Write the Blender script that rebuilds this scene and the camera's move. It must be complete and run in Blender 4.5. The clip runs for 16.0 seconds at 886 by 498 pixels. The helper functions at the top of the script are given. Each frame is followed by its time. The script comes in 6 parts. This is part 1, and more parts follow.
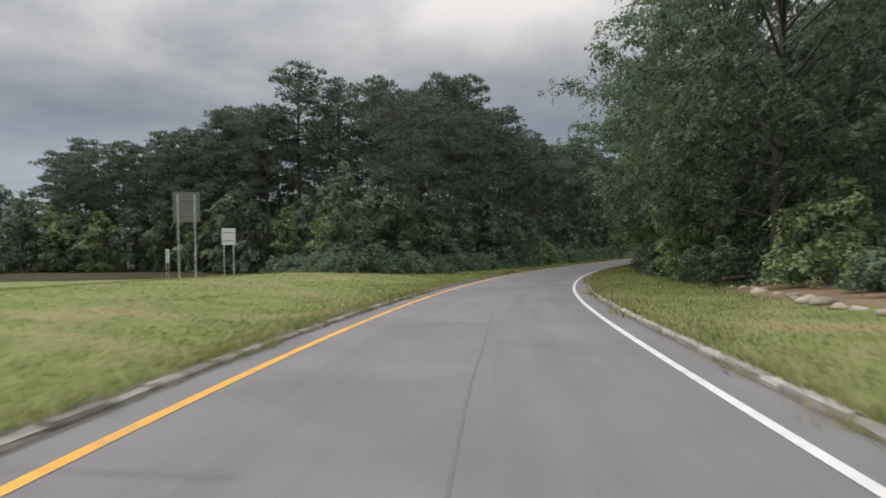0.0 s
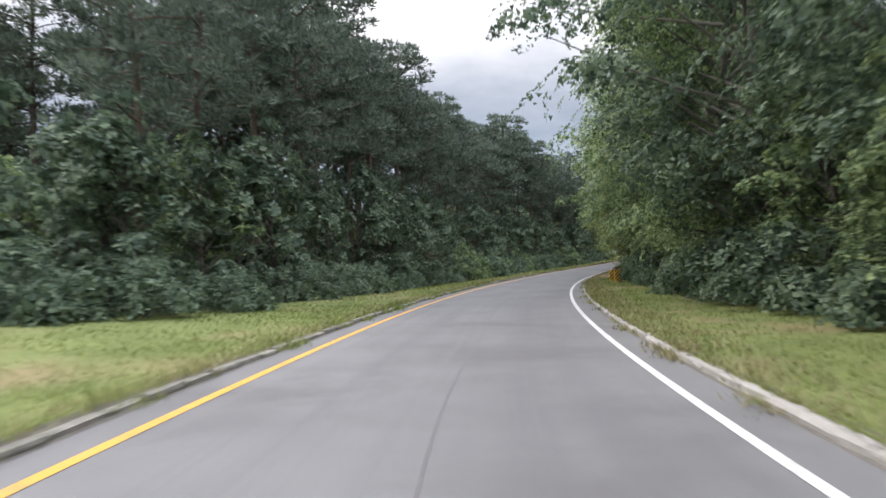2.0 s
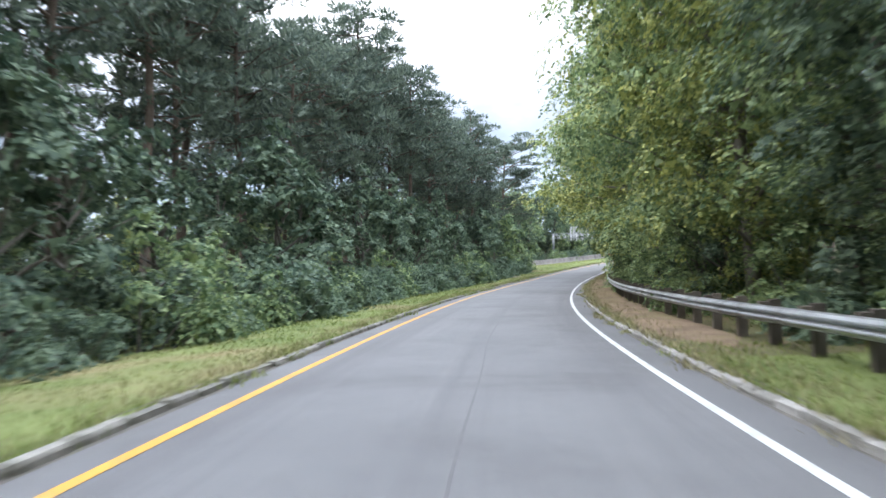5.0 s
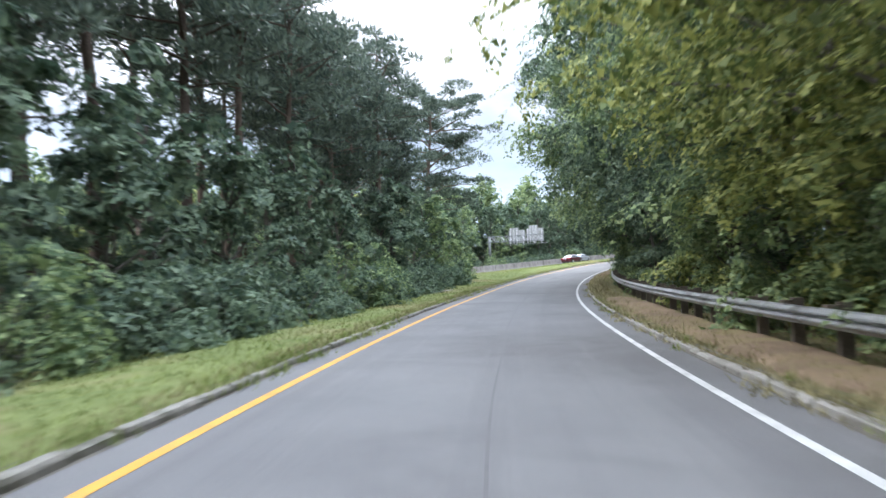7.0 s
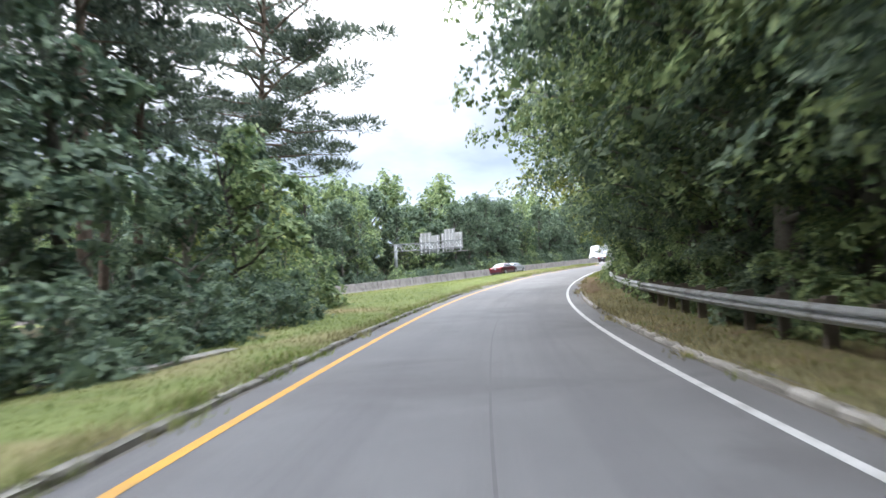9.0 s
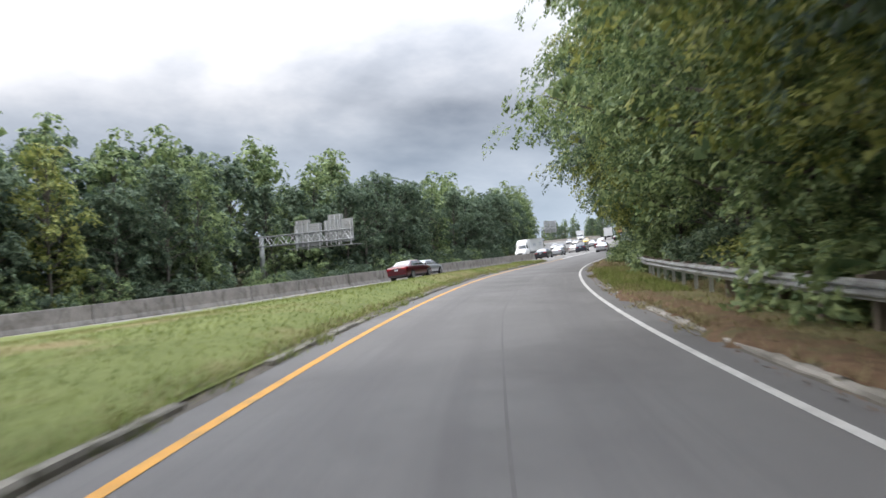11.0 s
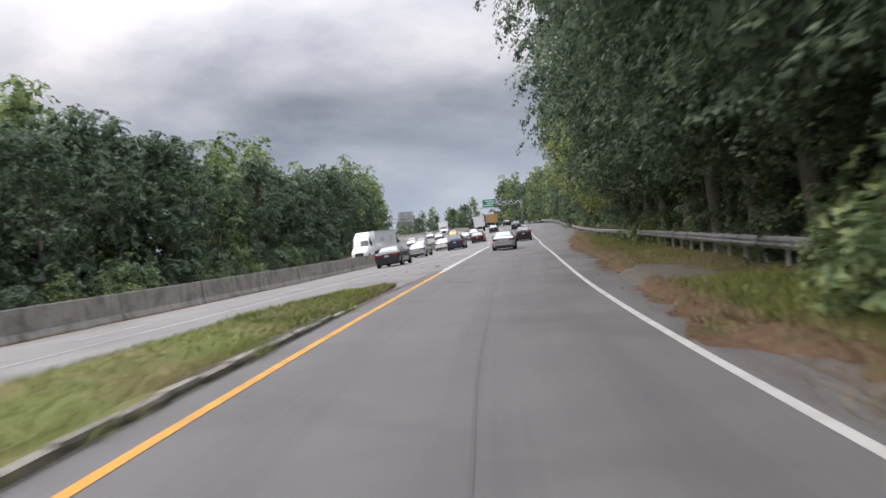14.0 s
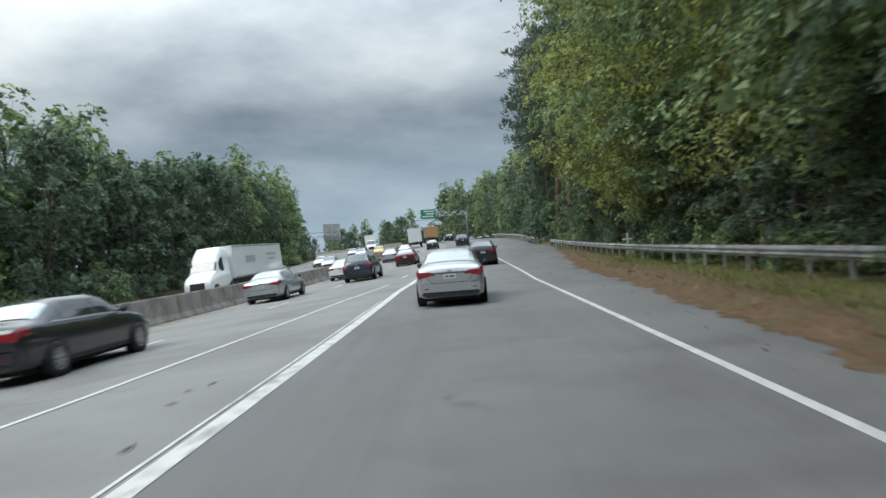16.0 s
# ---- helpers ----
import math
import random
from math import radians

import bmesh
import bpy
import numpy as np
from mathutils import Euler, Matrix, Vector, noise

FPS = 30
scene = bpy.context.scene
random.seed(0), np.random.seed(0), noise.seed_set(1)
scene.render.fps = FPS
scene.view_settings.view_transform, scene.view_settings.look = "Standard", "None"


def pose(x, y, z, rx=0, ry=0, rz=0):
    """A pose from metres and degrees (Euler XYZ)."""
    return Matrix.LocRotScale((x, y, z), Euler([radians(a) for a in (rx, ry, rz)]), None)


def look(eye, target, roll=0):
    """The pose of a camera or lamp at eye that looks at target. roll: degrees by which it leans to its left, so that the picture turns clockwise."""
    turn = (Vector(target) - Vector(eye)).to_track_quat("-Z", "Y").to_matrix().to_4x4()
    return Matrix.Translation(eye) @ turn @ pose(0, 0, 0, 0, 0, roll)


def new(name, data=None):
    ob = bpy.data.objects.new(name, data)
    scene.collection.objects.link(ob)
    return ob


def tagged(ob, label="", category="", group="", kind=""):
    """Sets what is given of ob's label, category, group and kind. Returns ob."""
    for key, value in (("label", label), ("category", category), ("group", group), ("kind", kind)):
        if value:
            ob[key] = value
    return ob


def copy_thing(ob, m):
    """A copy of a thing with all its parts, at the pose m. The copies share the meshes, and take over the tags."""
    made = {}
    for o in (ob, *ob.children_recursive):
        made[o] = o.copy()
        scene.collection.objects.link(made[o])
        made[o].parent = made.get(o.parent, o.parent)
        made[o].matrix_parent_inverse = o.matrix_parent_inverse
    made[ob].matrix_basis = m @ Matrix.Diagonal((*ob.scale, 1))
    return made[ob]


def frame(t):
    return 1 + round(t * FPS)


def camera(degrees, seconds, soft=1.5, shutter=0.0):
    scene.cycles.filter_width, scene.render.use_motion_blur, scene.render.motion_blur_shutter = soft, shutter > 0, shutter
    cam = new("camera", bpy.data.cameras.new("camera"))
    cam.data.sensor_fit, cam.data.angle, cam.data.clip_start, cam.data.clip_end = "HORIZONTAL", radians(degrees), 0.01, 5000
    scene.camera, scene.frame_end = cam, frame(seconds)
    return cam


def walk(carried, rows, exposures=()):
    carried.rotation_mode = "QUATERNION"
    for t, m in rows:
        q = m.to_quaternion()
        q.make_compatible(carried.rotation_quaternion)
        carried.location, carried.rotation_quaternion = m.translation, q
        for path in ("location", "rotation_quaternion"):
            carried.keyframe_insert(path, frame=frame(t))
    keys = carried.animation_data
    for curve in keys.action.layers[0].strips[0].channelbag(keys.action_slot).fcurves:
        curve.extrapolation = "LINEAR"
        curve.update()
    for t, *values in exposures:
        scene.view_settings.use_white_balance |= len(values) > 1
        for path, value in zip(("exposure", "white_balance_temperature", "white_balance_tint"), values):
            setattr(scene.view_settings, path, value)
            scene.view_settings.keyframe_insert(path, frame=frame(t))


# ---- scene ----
# ---- camera and its way ----
cam = camera(63.93, 16.0, 1.5, 0.35)
PATH = [
    (0, (0.366, 0.840, 1.548), (0.272, 2.837, 1.508), -0.76),
    (0.5, (0.597, 9.009, 1.325), (0.570, 11.009, 1.291), -0.65),
    (1, (1.004, 17.245, 1.054), (1.034, 19.244, 1.035), -1.05),
    (1.5, (1.636, 25.509, 0.771), (1.732, 27.507, 0.761), -1.22),
    (2, (2.494, 33.693, 0.501), (2.658, 35.686, 0.491), -1.26),
    (2.5, (3.651, 41.833, 0.248), (3.885, 43.819, 0.255), -1.31),
    (3, (5.091, 49.977, 0.017), (5.393, 51.954, 0.006), -1.09),
    (3.5, (6.775, 58.120, -0.206), (7.126, 60.088, -0.202), -0.78),
    (4, (8.660, 66.165, -0.426), (9.060, 68.125, -0.411), -1.35),
    (4.5, (10.739, 74.127, -0.642), (11.183, 76.077, -0.619), -1.48),
    (5, (13.003, 82.019, -0.855), (13.485, 83.959, -0.826), -1.54),
    (5.5, (15.447, 89.852, -1.056), (15.965, 91.783, -1.019), -1.58),
    (6, (18.076, 97.638, -1.233), (18.633, 99.558, -1.192), -1.39),
    (6.5, (20.900, 105.384, -1.382), (21.505, 107.290, -1.338), -2.13),
    (7, (23.941, 113.051, -1.494), (24.615, 114.934, -1.442), -1.63),
    (7.5, (27.248, 120.654, -1.579), (28.000, 122.507, -1.548), -1.96),
    (8, (30.844, 128.307, -1.651), (31.643, 130.139, -1.592), -2.22),
    (8.5, (34.662, 135.999, -1.703), (35.510, 137.809, -1.624), -2.13),
    (9, (38.695, 143.693, -1.725), (39.594, 145.478, -1.637), -2.81),
    (9.5, (42.944, 151.348, -1.701), (43.896, 153.104, -1.608), -2.55),
    (10, (47.430, 158.925, -1.612), (48.433, 160.653, -1.520), -2.77),
    (10.5, (52.176, 166.380, -1.467), (53.234, 168.075, -1.384), -3.05),
    (11, (57.228, 173.645, -1.274), (58.350, 175.300, -1.200), -3.39),
    (11.5, (62.614, 180.655, -1.044), (63.798, 182.266, -0.982), -4.14),
    (12, (68.308, 187.374, -0.786), (69.551, 188.939, -0.732), -4.07),
    (12.5, (74.248, 193.887, -0.510), (75.549, 195.405, -0.459), -4.00),
    (13, (80.396, 200.307, -0.220), (81.743, 201.785, -0.175), -4.68),
    (13.5, (86.775, 206.625, 0.059), (88.165, 208.063, 0.103), -4.45),
    (14, (93.419, 212.791, 0.323), (94.848, 214.190, 0.358), -4.85),
    (14.5, (100.327, 218.818, 0.605), (101.793, 220.178, 0.633), -5.18),
    (15, (107.448, 224.759, 0.916), (108.942, 226.088, 0.946), -5.34),
    (15.5, (114.753, 230.656, 1.275), (116.275, 231.953, 1.321), -4.97),
    (16, (122.164, 236.604, 1.659), (123.705, 237.877, 1.726), -4.48),
]
EXPOSURES = [(0, 0.1, 7000, 13), (1.5, 0.65, 6750, 15), (3, 1.35, 6300, 14), (6, 1.68, 6100, 12), (7.5, 1.6, 6050, 12), (8.2, 1.62, 6150, 12), (9, 1.72, 6350, 13), (10.5, 1.0, 6600, 12), (12, 0.55, 6700, 15), (14.5, 0.45, 6800, 17), (15.3, 0.42, 6700, 13), (16, 0.3, 6350, 3)]
walk(cam, [(t, look(eye, target, roll)) for t, eye, target, roll in PATH], EXPOSURES)

# ---- the line of the ramp: turn and slope along its middle ----
S_FIRST, S_STEP = -67.2, 16.8
TURN = [-2.68, -2.68, -2.68, -2.68, -3.23, -3.14, -4.76, -3.63, -3.18, -2.79, -3.00, -3.90, -2.37, -2.88, -3.25, -4.83, -4.35, -3.37, -4.24, -2.79, -0.37, 0.45, 0.42, 0.71, 0.71, 0.71, 0.45, 0.45, 0.45, 0.45, 0.45, 0.45, 0.45, 0.45, 0.45, 0.45, 0.45, 0.45, 0.45, 0.45, 0.45, 0.45, 0.45, 0.45, 0.45]  # per kilometre
SLOPE = [-2.37, -2.37, -2.37, -2.37, -2.37, -3.50, -3.21, -2.67, -2.65, -2.57, -2.00, -1.08, -0.75, -0.05, 1.35, 2.39, 3.02, 3.31, 2.85, 3.28, 4.14, 3.70, 3.90, 4.50, 5.30, 5.90, 6.20, 6.40, 6.40, 6.30, 6.00, 5.40, 4.40, 3.00, 1.50, 0.50, 0.00, 0.00, 0.00, 0.00, 0.00, 0.00, 0.00, 0.00, 0.00]  # per cent
LANE_RUN, LANE_WIDTH = (0, 67, 134, 202, 269, 336), (5.78, 5.80, 5.84, 5.70, 5.36, 5.12)

# ---- world and light ----
world = bpy.data.worlds.new("overcast_sky")
scene.world = world
world.use_nodes = True
wt = world.node_tree
wt.nodes.clear()


def wnode(kind, **inputs):
    n = wt.nodes.new(kind)
    for key, value in inputs.items():
        n.inputs[key].default_value = value
    return n


SUN_ELEVATION, SUN_ROTATION = radians(44), radians(-75)
w_out = wnode("ShaderNodeOutputWorld")
w_bg = wnode("ShaderNodeBackground", Strength=1.0)
w_sky = wnode("ShaderNodeTexSky")
w_sky.sky_type, w_sky.sun_disc = "NISHITA", False
w_sky.sun_elevation, w_sky.sun_rotation = SUN_ELEVATION, SUN_ROTATION
w_dim = wnode("ShaderNodeVectorMath")
w_dim.operation = "SCALE"
w_dim.inputs["Scale"].default_value = 0.10
w_coord = wnode("ShaderNodeTexCoord")
w_sep = wnode("ShaderNodeSeparateXYZ")
# the cloud deck is a flat layer: divide the direction by its height
w_lift = wnode("ShaderNodeMath")
w_lift.operation = "ADD"
w_lift.inputs[1].default_value = 0.26
w_abs = wnode("ShaderNodeMath")
w_abs.operation = "MAXIMUM"
w_abs.inputs[1].default_value = 0.0
w_div = wnode("ShaderNodeVectorMath")
w_div.operation = "DIVIDE"
w_comb = wnode("ShaderNodeCombineXYZ")
w_n1 = wnode("ShaderNodeTexNoise", Scale=0.85, Detail=5.0, Roughness=0.46, Distortion=0.5)
w_n2 = wnode("ShaderNodeTexNoise", Scale=2.6, Detail=5.0, Roughness=0.6)
w_r1 = wnode("ShaderNodeValToRGB")
w_r1.color_ramp.elements[0].position, w_r1.color_ramp.elements[0].color = 0.38, (0.170, 0.198, 0.240, 1)
w_r1.color_ramp.elements[1].position, w_r1.color_ramp.elements[1].color = 0.64, (0.70, 0.715, 0.735, 1)
e = w_r1.color_ramp.elements.new(0.50)
e.color = (0.37, 0.405, 0.455, 1)
w_mixn = wnode("ShaderNodeMix")
w_mixn.data_type = "FLOAT"
w_mixn.inputs[0].default_value = 0.22
# an overcast sky is about several times as bright overhead as at the horizon
w_zen = wnode("ShaderNodeMath")
w_zen.operation = "MULTIPLY_ADD"
w_zen.inputs[1].default_value, w_zen.inputs[2].default_value = 6.8, 0.64
w_pow = wnode("ShaderNodeMath")
w_pow.operation = "POWER"
w_pow.inputs[1].default_value = 2.2
w_cloud = wnode("ShaderNodeVectorMath")
w_cloud.operation = "SCALE"
# pale haze low over the horizon
w_low = wnode("ShaderNodeMapRange")
w_low.inputs["From Min"].default_value, w_low.inputs["From Max"].default_value = 0.0, 0.24
w_low.inputs["To Min"].default_value, w_low.inputs["To Max"].default_value = 0.85, 0.0
w_haze = wnode("ShaderNodeMix")
w_haze.data_type = "RGBA"
w_haze.inputs[7].default_value = (0.36, 0.455, 0.57, 1)
w_mix = wnode("ShaderNodeMix")
w_mix.data_type = "RGBA"
w_mix.inputs[0].default_value = 0.93
for a, b in ((w_coord.outputs["Generated"], w_sep.inputs[0]), (w_sep.outputs["Z"], w_abs.inputs[0]), (w_abs.outputs[0], w_lift.inputs[0]),
             (w_lift.outputs[0], w_comb.inputs[0]), (w_lift.outputs[0], w_comb.inputs[1]), (w_lift.outputs[0], w_comb.inputs[2]),
             (w_coord.outputs["Generated"], w_div.inputs[0]), (w_comb.outputs[0], w_div.inputs[1]),
             (w_div.outputs[0], w_n1.inputs["Vector"]), (w_div.outputs[0], w_n2.inputs["Vector"]),
             (w_n1.outputs[0], w_mixn.inputs[2]), (w_n2.outputs[0], w_mixn.inputs[3]), (w_mixn.outputs[0], w_r1.inputs[0]),
             (w_sky.outputs[0], w_dim.inputs[0]), (w_dim.outputs[0], w_mix.inputs[6]), (w_r1.outputs[0], w_cloud.inputs[0]), (w_abs.outputs[0], w_pow.inputs[0]), (w_pow.outputs[0], w_zen.inputs[0]), (w_zen.outputs[0], w_cloud.inputs["Scale"]), (w_cloud.outputs[0], w_haze.inputs[6]), (w_abs.outputs[0], w_low.inputs["Value"]), (w_low.outputs[0], w_haze.inputs[0]), (w_haze.outputs[2], w_mix.inputs[7]),
             (w_mix.outputs[2], w_bg.inputs["Color"]), (w_bg.outputs[0], w_out.inputs[0])):
    wt.links.new(a, b)

sun_data = bpy.data.lights.new("sun", "SUN")
sun_data.energy, sun_data.angle, sun_data.color = 1.5, radians(35), (1.0, 0.96, 0.9)
sun = new("sun", sun_data)
sun.matrix_world = look((60, 60, 200), (60 - 100 * math.sin(SUN_ROTATION), 60 - 100 * math.cos(SUN_ROTATION), 200 - 100 * math.tan(SUN_ELEVATION)))

# ---- materials ----
def material(name, dark, light, rough=0.8, scale=6.0, fine=60.0, bump=0.0, bump_scale=None, metal=0.0, island=0.0, objrand=0.0, stain=None,
             stain_scale=0.6, spec=0.5, coat=0.0, low=0.35, high=0.65, translucent=0.0):
    """A surface whose colour wanders between two tones at two scales, with relief."""
    m = bpy.data.materials.new(name)
    m.use_nodes = True
    t = m.node_tree
    p = t.nodes["Principled BSDF"]
    out = t.nodes["Material Output"]
    p.inputs["Roughness"].default_value, p.inputs["Metallic"].default_value = rough, metal
    p.inputs["Specular IOR Level"].default_value, p.inputs["Coat Weight"].default_value = spec, coat
    p.inputs["Coat Roughness"].default_value = 0.06

    def node(kind, **ins):
        n = t.nodes.new(kind)
        for k, v in ins.items():
            n.inputs[k].default_value = v
        return n

    co = node("ShaderNodeTexCoord")
    big = node("ShaderNodeTexNoise", Scale=scale, Detail=4.0, Roughness=0.6)
    small = node("ShaderNodeTexNoise", Scale=fine, Detail=3.0, Roughness=0.65)
    for n in (big, small):
        t.links.new(co.outputs["Object"], n.inputs["Vector"])
    add = node("ShaderNodeMath")
    add.operation = "MULTIPLY_ADD"
    add.inputs[1].default_value = 0.55
    half = node("ShaderNodeMath")
    half.operation = "MULTIPLY"
    half.inputs[1].default_value = 0.45
    t.links.new(small.outputs[0], half.inputs[0])
    t.links.new(big.outputs[0], add.inputs[0])
    t.links.new(half.outputs[0], add.inputs[2])
    value = add.outputs[0]
    if island or objrand:
        geo = node("ShaderNodeNewGeometry") if island else node("ShaderNodeObjectInfo")
        shift = node("ShaderNodeMath")
        shift.operation = "MULTIPLY_ADD"
        shift.inputs[1].default_value = island or objrand
        t.links.new(geo.outputs["Random Per Island" if island else "Random"], shift.inputs[0])
        less = node("ShaderNodeMath")
        less.operation = "SUBTRACT"
        less.inputs[1].default_value = (island or objrand) / 2
        t.links.new(value, less.inputs[0])
        t.links.new(less.outputs[0], shift.inputs[2])
        value = shift.outputs[0]
    ramp = node("ShaderNodeValToRGB")
    ramp.color_ramp.elements[0].position, ramp.color_ramp.elements[1].position = low, high
    ramp.color_ramp.elements[0].color, ramp.color_ramp.elements[1].color = (*dark, 1), (*light, 1)
    t.links.new(value, ramp.inputs[0])
    colour = ramp.outputs[0]
    if stain:
        sn = node("ShaderNodeTexNoise", Scale=stain_scale, Detail=6.0, Roughness=0.62, Distortion=0.4)
        t.links.new(co.outputs["Object"], sn.inputs["Vector"])
        sr = node("ShaderNodeValToRGB")
        sr.color_ramp.elements[0].position, sr.color_ramp.elements[1].position = 0.50, 0.68
        t.links.new(sn.outputs[0], sr.inputs[0])
        mix = node("ShaderNodeMix")
        mix.data_type = "RGBA"
        t.links.new(sr.outputs[0], mix.inputs[0])
        t.links.new(colour, mix.inputs[6])
        mix.inputs[7].default_value = (*stain, 1)
        colour = mix.outputs[2]
    t.links.new(colour, p.inputs["Base Color"])
    if bump:
        bn = node("ShaderNodeTexNoise", Scale=bump_scale or fine, Detail=4.0, Roughness=0.6)
        t.links.new(co.outputs["Object"], bn.inputs["Vector"])
        bp = node("ShaderNodeBump", Strength=bump, Distance=0.02)
        t.links.new(bn.outputs[0], bp.inputs["Height"])
        t.links.new(bp.outputs[0], p.inputs["Normal"])
    if translucent:
        tr = node("ShaderNodeBsdfTranslucent")
        t.links.new(colour, tr.inputs["Color"])
        ms = node("ShaderNodeMixShader")
        ms.inputs[0].default_value = translucent
        t.links.new(p.outputs[0], ms.inputs[1])
        t.links.new(tr.outputs[0], ms.inputs[2])
        t.links.new(ms.outputs[0], out.inputs["Surface"])
    return m


def add_streaks(m, tone, scale, low, high, along="Object"):
    """Stains drawn out along one axis, such as water marks down a wall or wheel marks along a road."""
    t = m.node_tree
    p = t.nodes["Principled BSDF"]
    before = p.inputs["Base Color"].links[0].from_socket
    co, mp, nz, rp, mx = (t.nodes.new(k) for k in ("ShaderNodeTexCoord", "ShaderNodeMapping", "ShaderNodeTexNoise", "ShaderNodeValToRGB", "ShaderNodeMix"))
    mx.data_type = "RGBA"
    mp.inputs["Scale"].default_value = scale
    nz.inputs["Scale"].default_value, nz.inputs["Detail"].default_value, nz.inputs["Roughness"].default_value = 1.0, 5.0, 0.65
    rp.color_ramp.elements[0].position, rp.color_ramp.elements[1].position = low, high
    t.links.new(co.outputs[along], mp.inputs["Vector"])
    t.links.new(mp.outputs[0], nz.inputs["Vector"])
    t.links.new(nz.outputs[0], rp.inputs[0])
    t.links.new(rp.outputs[0], mx.inputs[0])
    t.links.new(before, mx.inputs[6])
    mx.inputs[7].default_value = (*tone, 1)
    t.links.new(mx.outputs[2], p.inputs["Base Color"])
    return m


ASPHALT = material("ramp_asphalt", (0.119, 0.115, 0.112), (0.164, 0.159, 0.154), 0.86, 0.35, 90, 0.35, 140, stain=(0.102, 0.097, 0.093), stain_scale=0.22)
add_streaks(ASPHALT, (0.100, 0.095, 0.094), (0.9, 0.015, 1), 0.48, 0.80, "UV")
add_streaks(ASPHALT, (0.182, 0.174, 0.168), (0.9, 0.03, 1), 0.55, 0.95, "UV")
CONCRETE_ROAD = material("highway_concrete", (0.155, 0.150, 0.142), (0.222, 0.214, 0.203), 0.85, 0.4, 70, 0.25, 120, stain=(0.145, 0.138, 0.13), stain_scale=0.3)
YELLOW_PAINT = material("yellow_line_paint", (0.52, 0.24, 0.028), (0.66, 0.32, 0.045), 0.7, 3, 50, 0.2, 90, stain=(0.38, 0.22, 0.06), stain_scale=2.2)
WHITE_PAINT = material("white_line_paint", (0.44, 0.43, 0.41), (0.60, 0.59, 0.57), 0.7, 3, 50, 0.2, 90, stain=(0.36, 0.35, 0.33), stain_scale=2.6)
GORE_PAINT = material("worn_gore_paint", (0.42, 0.41, 0.39), (0.62, 0.61, 0.58), 0.75, 5, 60, 0.3, 90, stain=(0.20, 0.19, 0.18), stain_scale=3.5)
GRIT = material("kerb_grit", (0.085, 0.076, 0.062), (0.16, 0.14, 0.115), 0.95, 3, 60, 0.6, 80)
TAR = material("tar_seam", (0.085, 0.081, 0.079), (0.12, 0.114, 0.11), 0.8, 8, 60)
KERB = material("weathered_kerb_concrete", (0.19, 0.175, 0.15), (0.36, 0.335, 0.30), 0.92, 3.0, 40, 0.5, 50, objrand=0.3, stain=(0.12, 0.11, 0.085), stain_scale=2.2)
KERB_OLD = material("dark_weathered_kerb", (0.13, 0.12, 0.098), (0.27, 0.25, 0.215), 0.92, 2.0, 40, 0.5, 50, objrand=0.3, stain=(0.085, 0.08, 0.055), stain_scale=1.6)
BARRIER = material("barrier_concrete", (0.185, 0.172, 0.155), (0.285, 0.267, 0.245), 0.9, 1.2, 30, 0.3, 40, stain=(0.12, 0.11, 0.095), stain_scale=1.1)
add_streaks(BARRIER, (0.085, 0.08, 0.068), (2.6, 2.6, 0.5), 0.52, 0.70)
GRASS = material("mown_grass", (0.095, 0.118, 0.038), (0.19, 0.215, 0.078), 0.95, 0.5, 12, 0.6, 30, spec=0.15, stain=(0.235, 0.19, 0.10), stain_scale=0.21)
GRASS_DRY = material("thin_dry_grass", (0.075, 0.072, 0.034), (0.165, 0.150, 0.075), 0.95, 0.8, 14, 0.6, 30, spec=0.15, stain=(0.15, 0.105, 0.062), stain_scale=0.7)
BLADE = material("grass_blades", (0.100, 0.135, 0.032), (0.245, 0.280, 0.085), 0.8, 0.4, 3, spec=0.2, island=0.5, stain=(0.29, 0.25, 0.13), stain_scale=0.21, translucent=0.25)
DRY_BLADE = material("dry_grass_blades", (0.150, 0.130, 0.062), (0.340, 0.300, 0.160), 0.85, 0.4, 3, spec=0.2, island=0.5, translucent=0.25)
DIRT = material("bare_red_earth", (0.12, 0.083, 0.055), (0.26, 0.185, 0.12), 0.95, 0.8, 20, 0.7, 25, spec=0.2, stain=(0.20, 0.16, 0.08), stain_scale=0.5)
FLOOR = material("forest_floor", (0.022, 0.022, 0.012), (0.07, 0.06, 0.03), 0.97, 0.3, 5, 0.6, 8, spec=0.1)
NEEDLE_LITTER = material("fallen_pine_needles", (0.105, 0.060, 0.038), (0.28, 0.175, 0.108), 0.9, 2, 20, island=0.6, spec=0.2)
STRAW = material("needle_litter_bed", (0.075, 0.048, 0.032), (0.215, 0.14, 0.088), 0.95, 5, 60, 0.9, 60, spec=0.1, stain=(0.10, 0.10, 0.05), stain_scale=1.3)
BARK = material("pine_bark", (0.055, 0.042, 0.033), (0.15, 0.115, 0.09), 0.95, 2.5, 22, 0.9, 18, spec=0.15, objrand=0.3)
BARK_GREY = material("grey_bark", (0.075, 0.068, 0.058), (0.19, 0.175, 0.15), 0.95, 2.5, 22, 0.8, 18, spec=0.15, objrand=0.3)
PINE_LEAF = material("pine_needles", (0.060, 0.086, 0.067), (0.150, 0.184, 0.134), 0.7, 0.25, 2.0, spec=0.25, island=0.45, translucent=0.3)
LEAF_DARK = material("dark_green_leaves", (0.064, 0.102, 0.068), (0.176, 0.234, 0.142), 0.6, 0.22, 1.6, spec=0.3, island=0.5, translucent=0.38)
LEAF_MID = material("green_leaves", (0.103, 0.160, 0.076), (0.300, 0.372, 0.166), 0.6, 0.22, 1.6, spec=0.3, island=0.5, translucent=0.38)
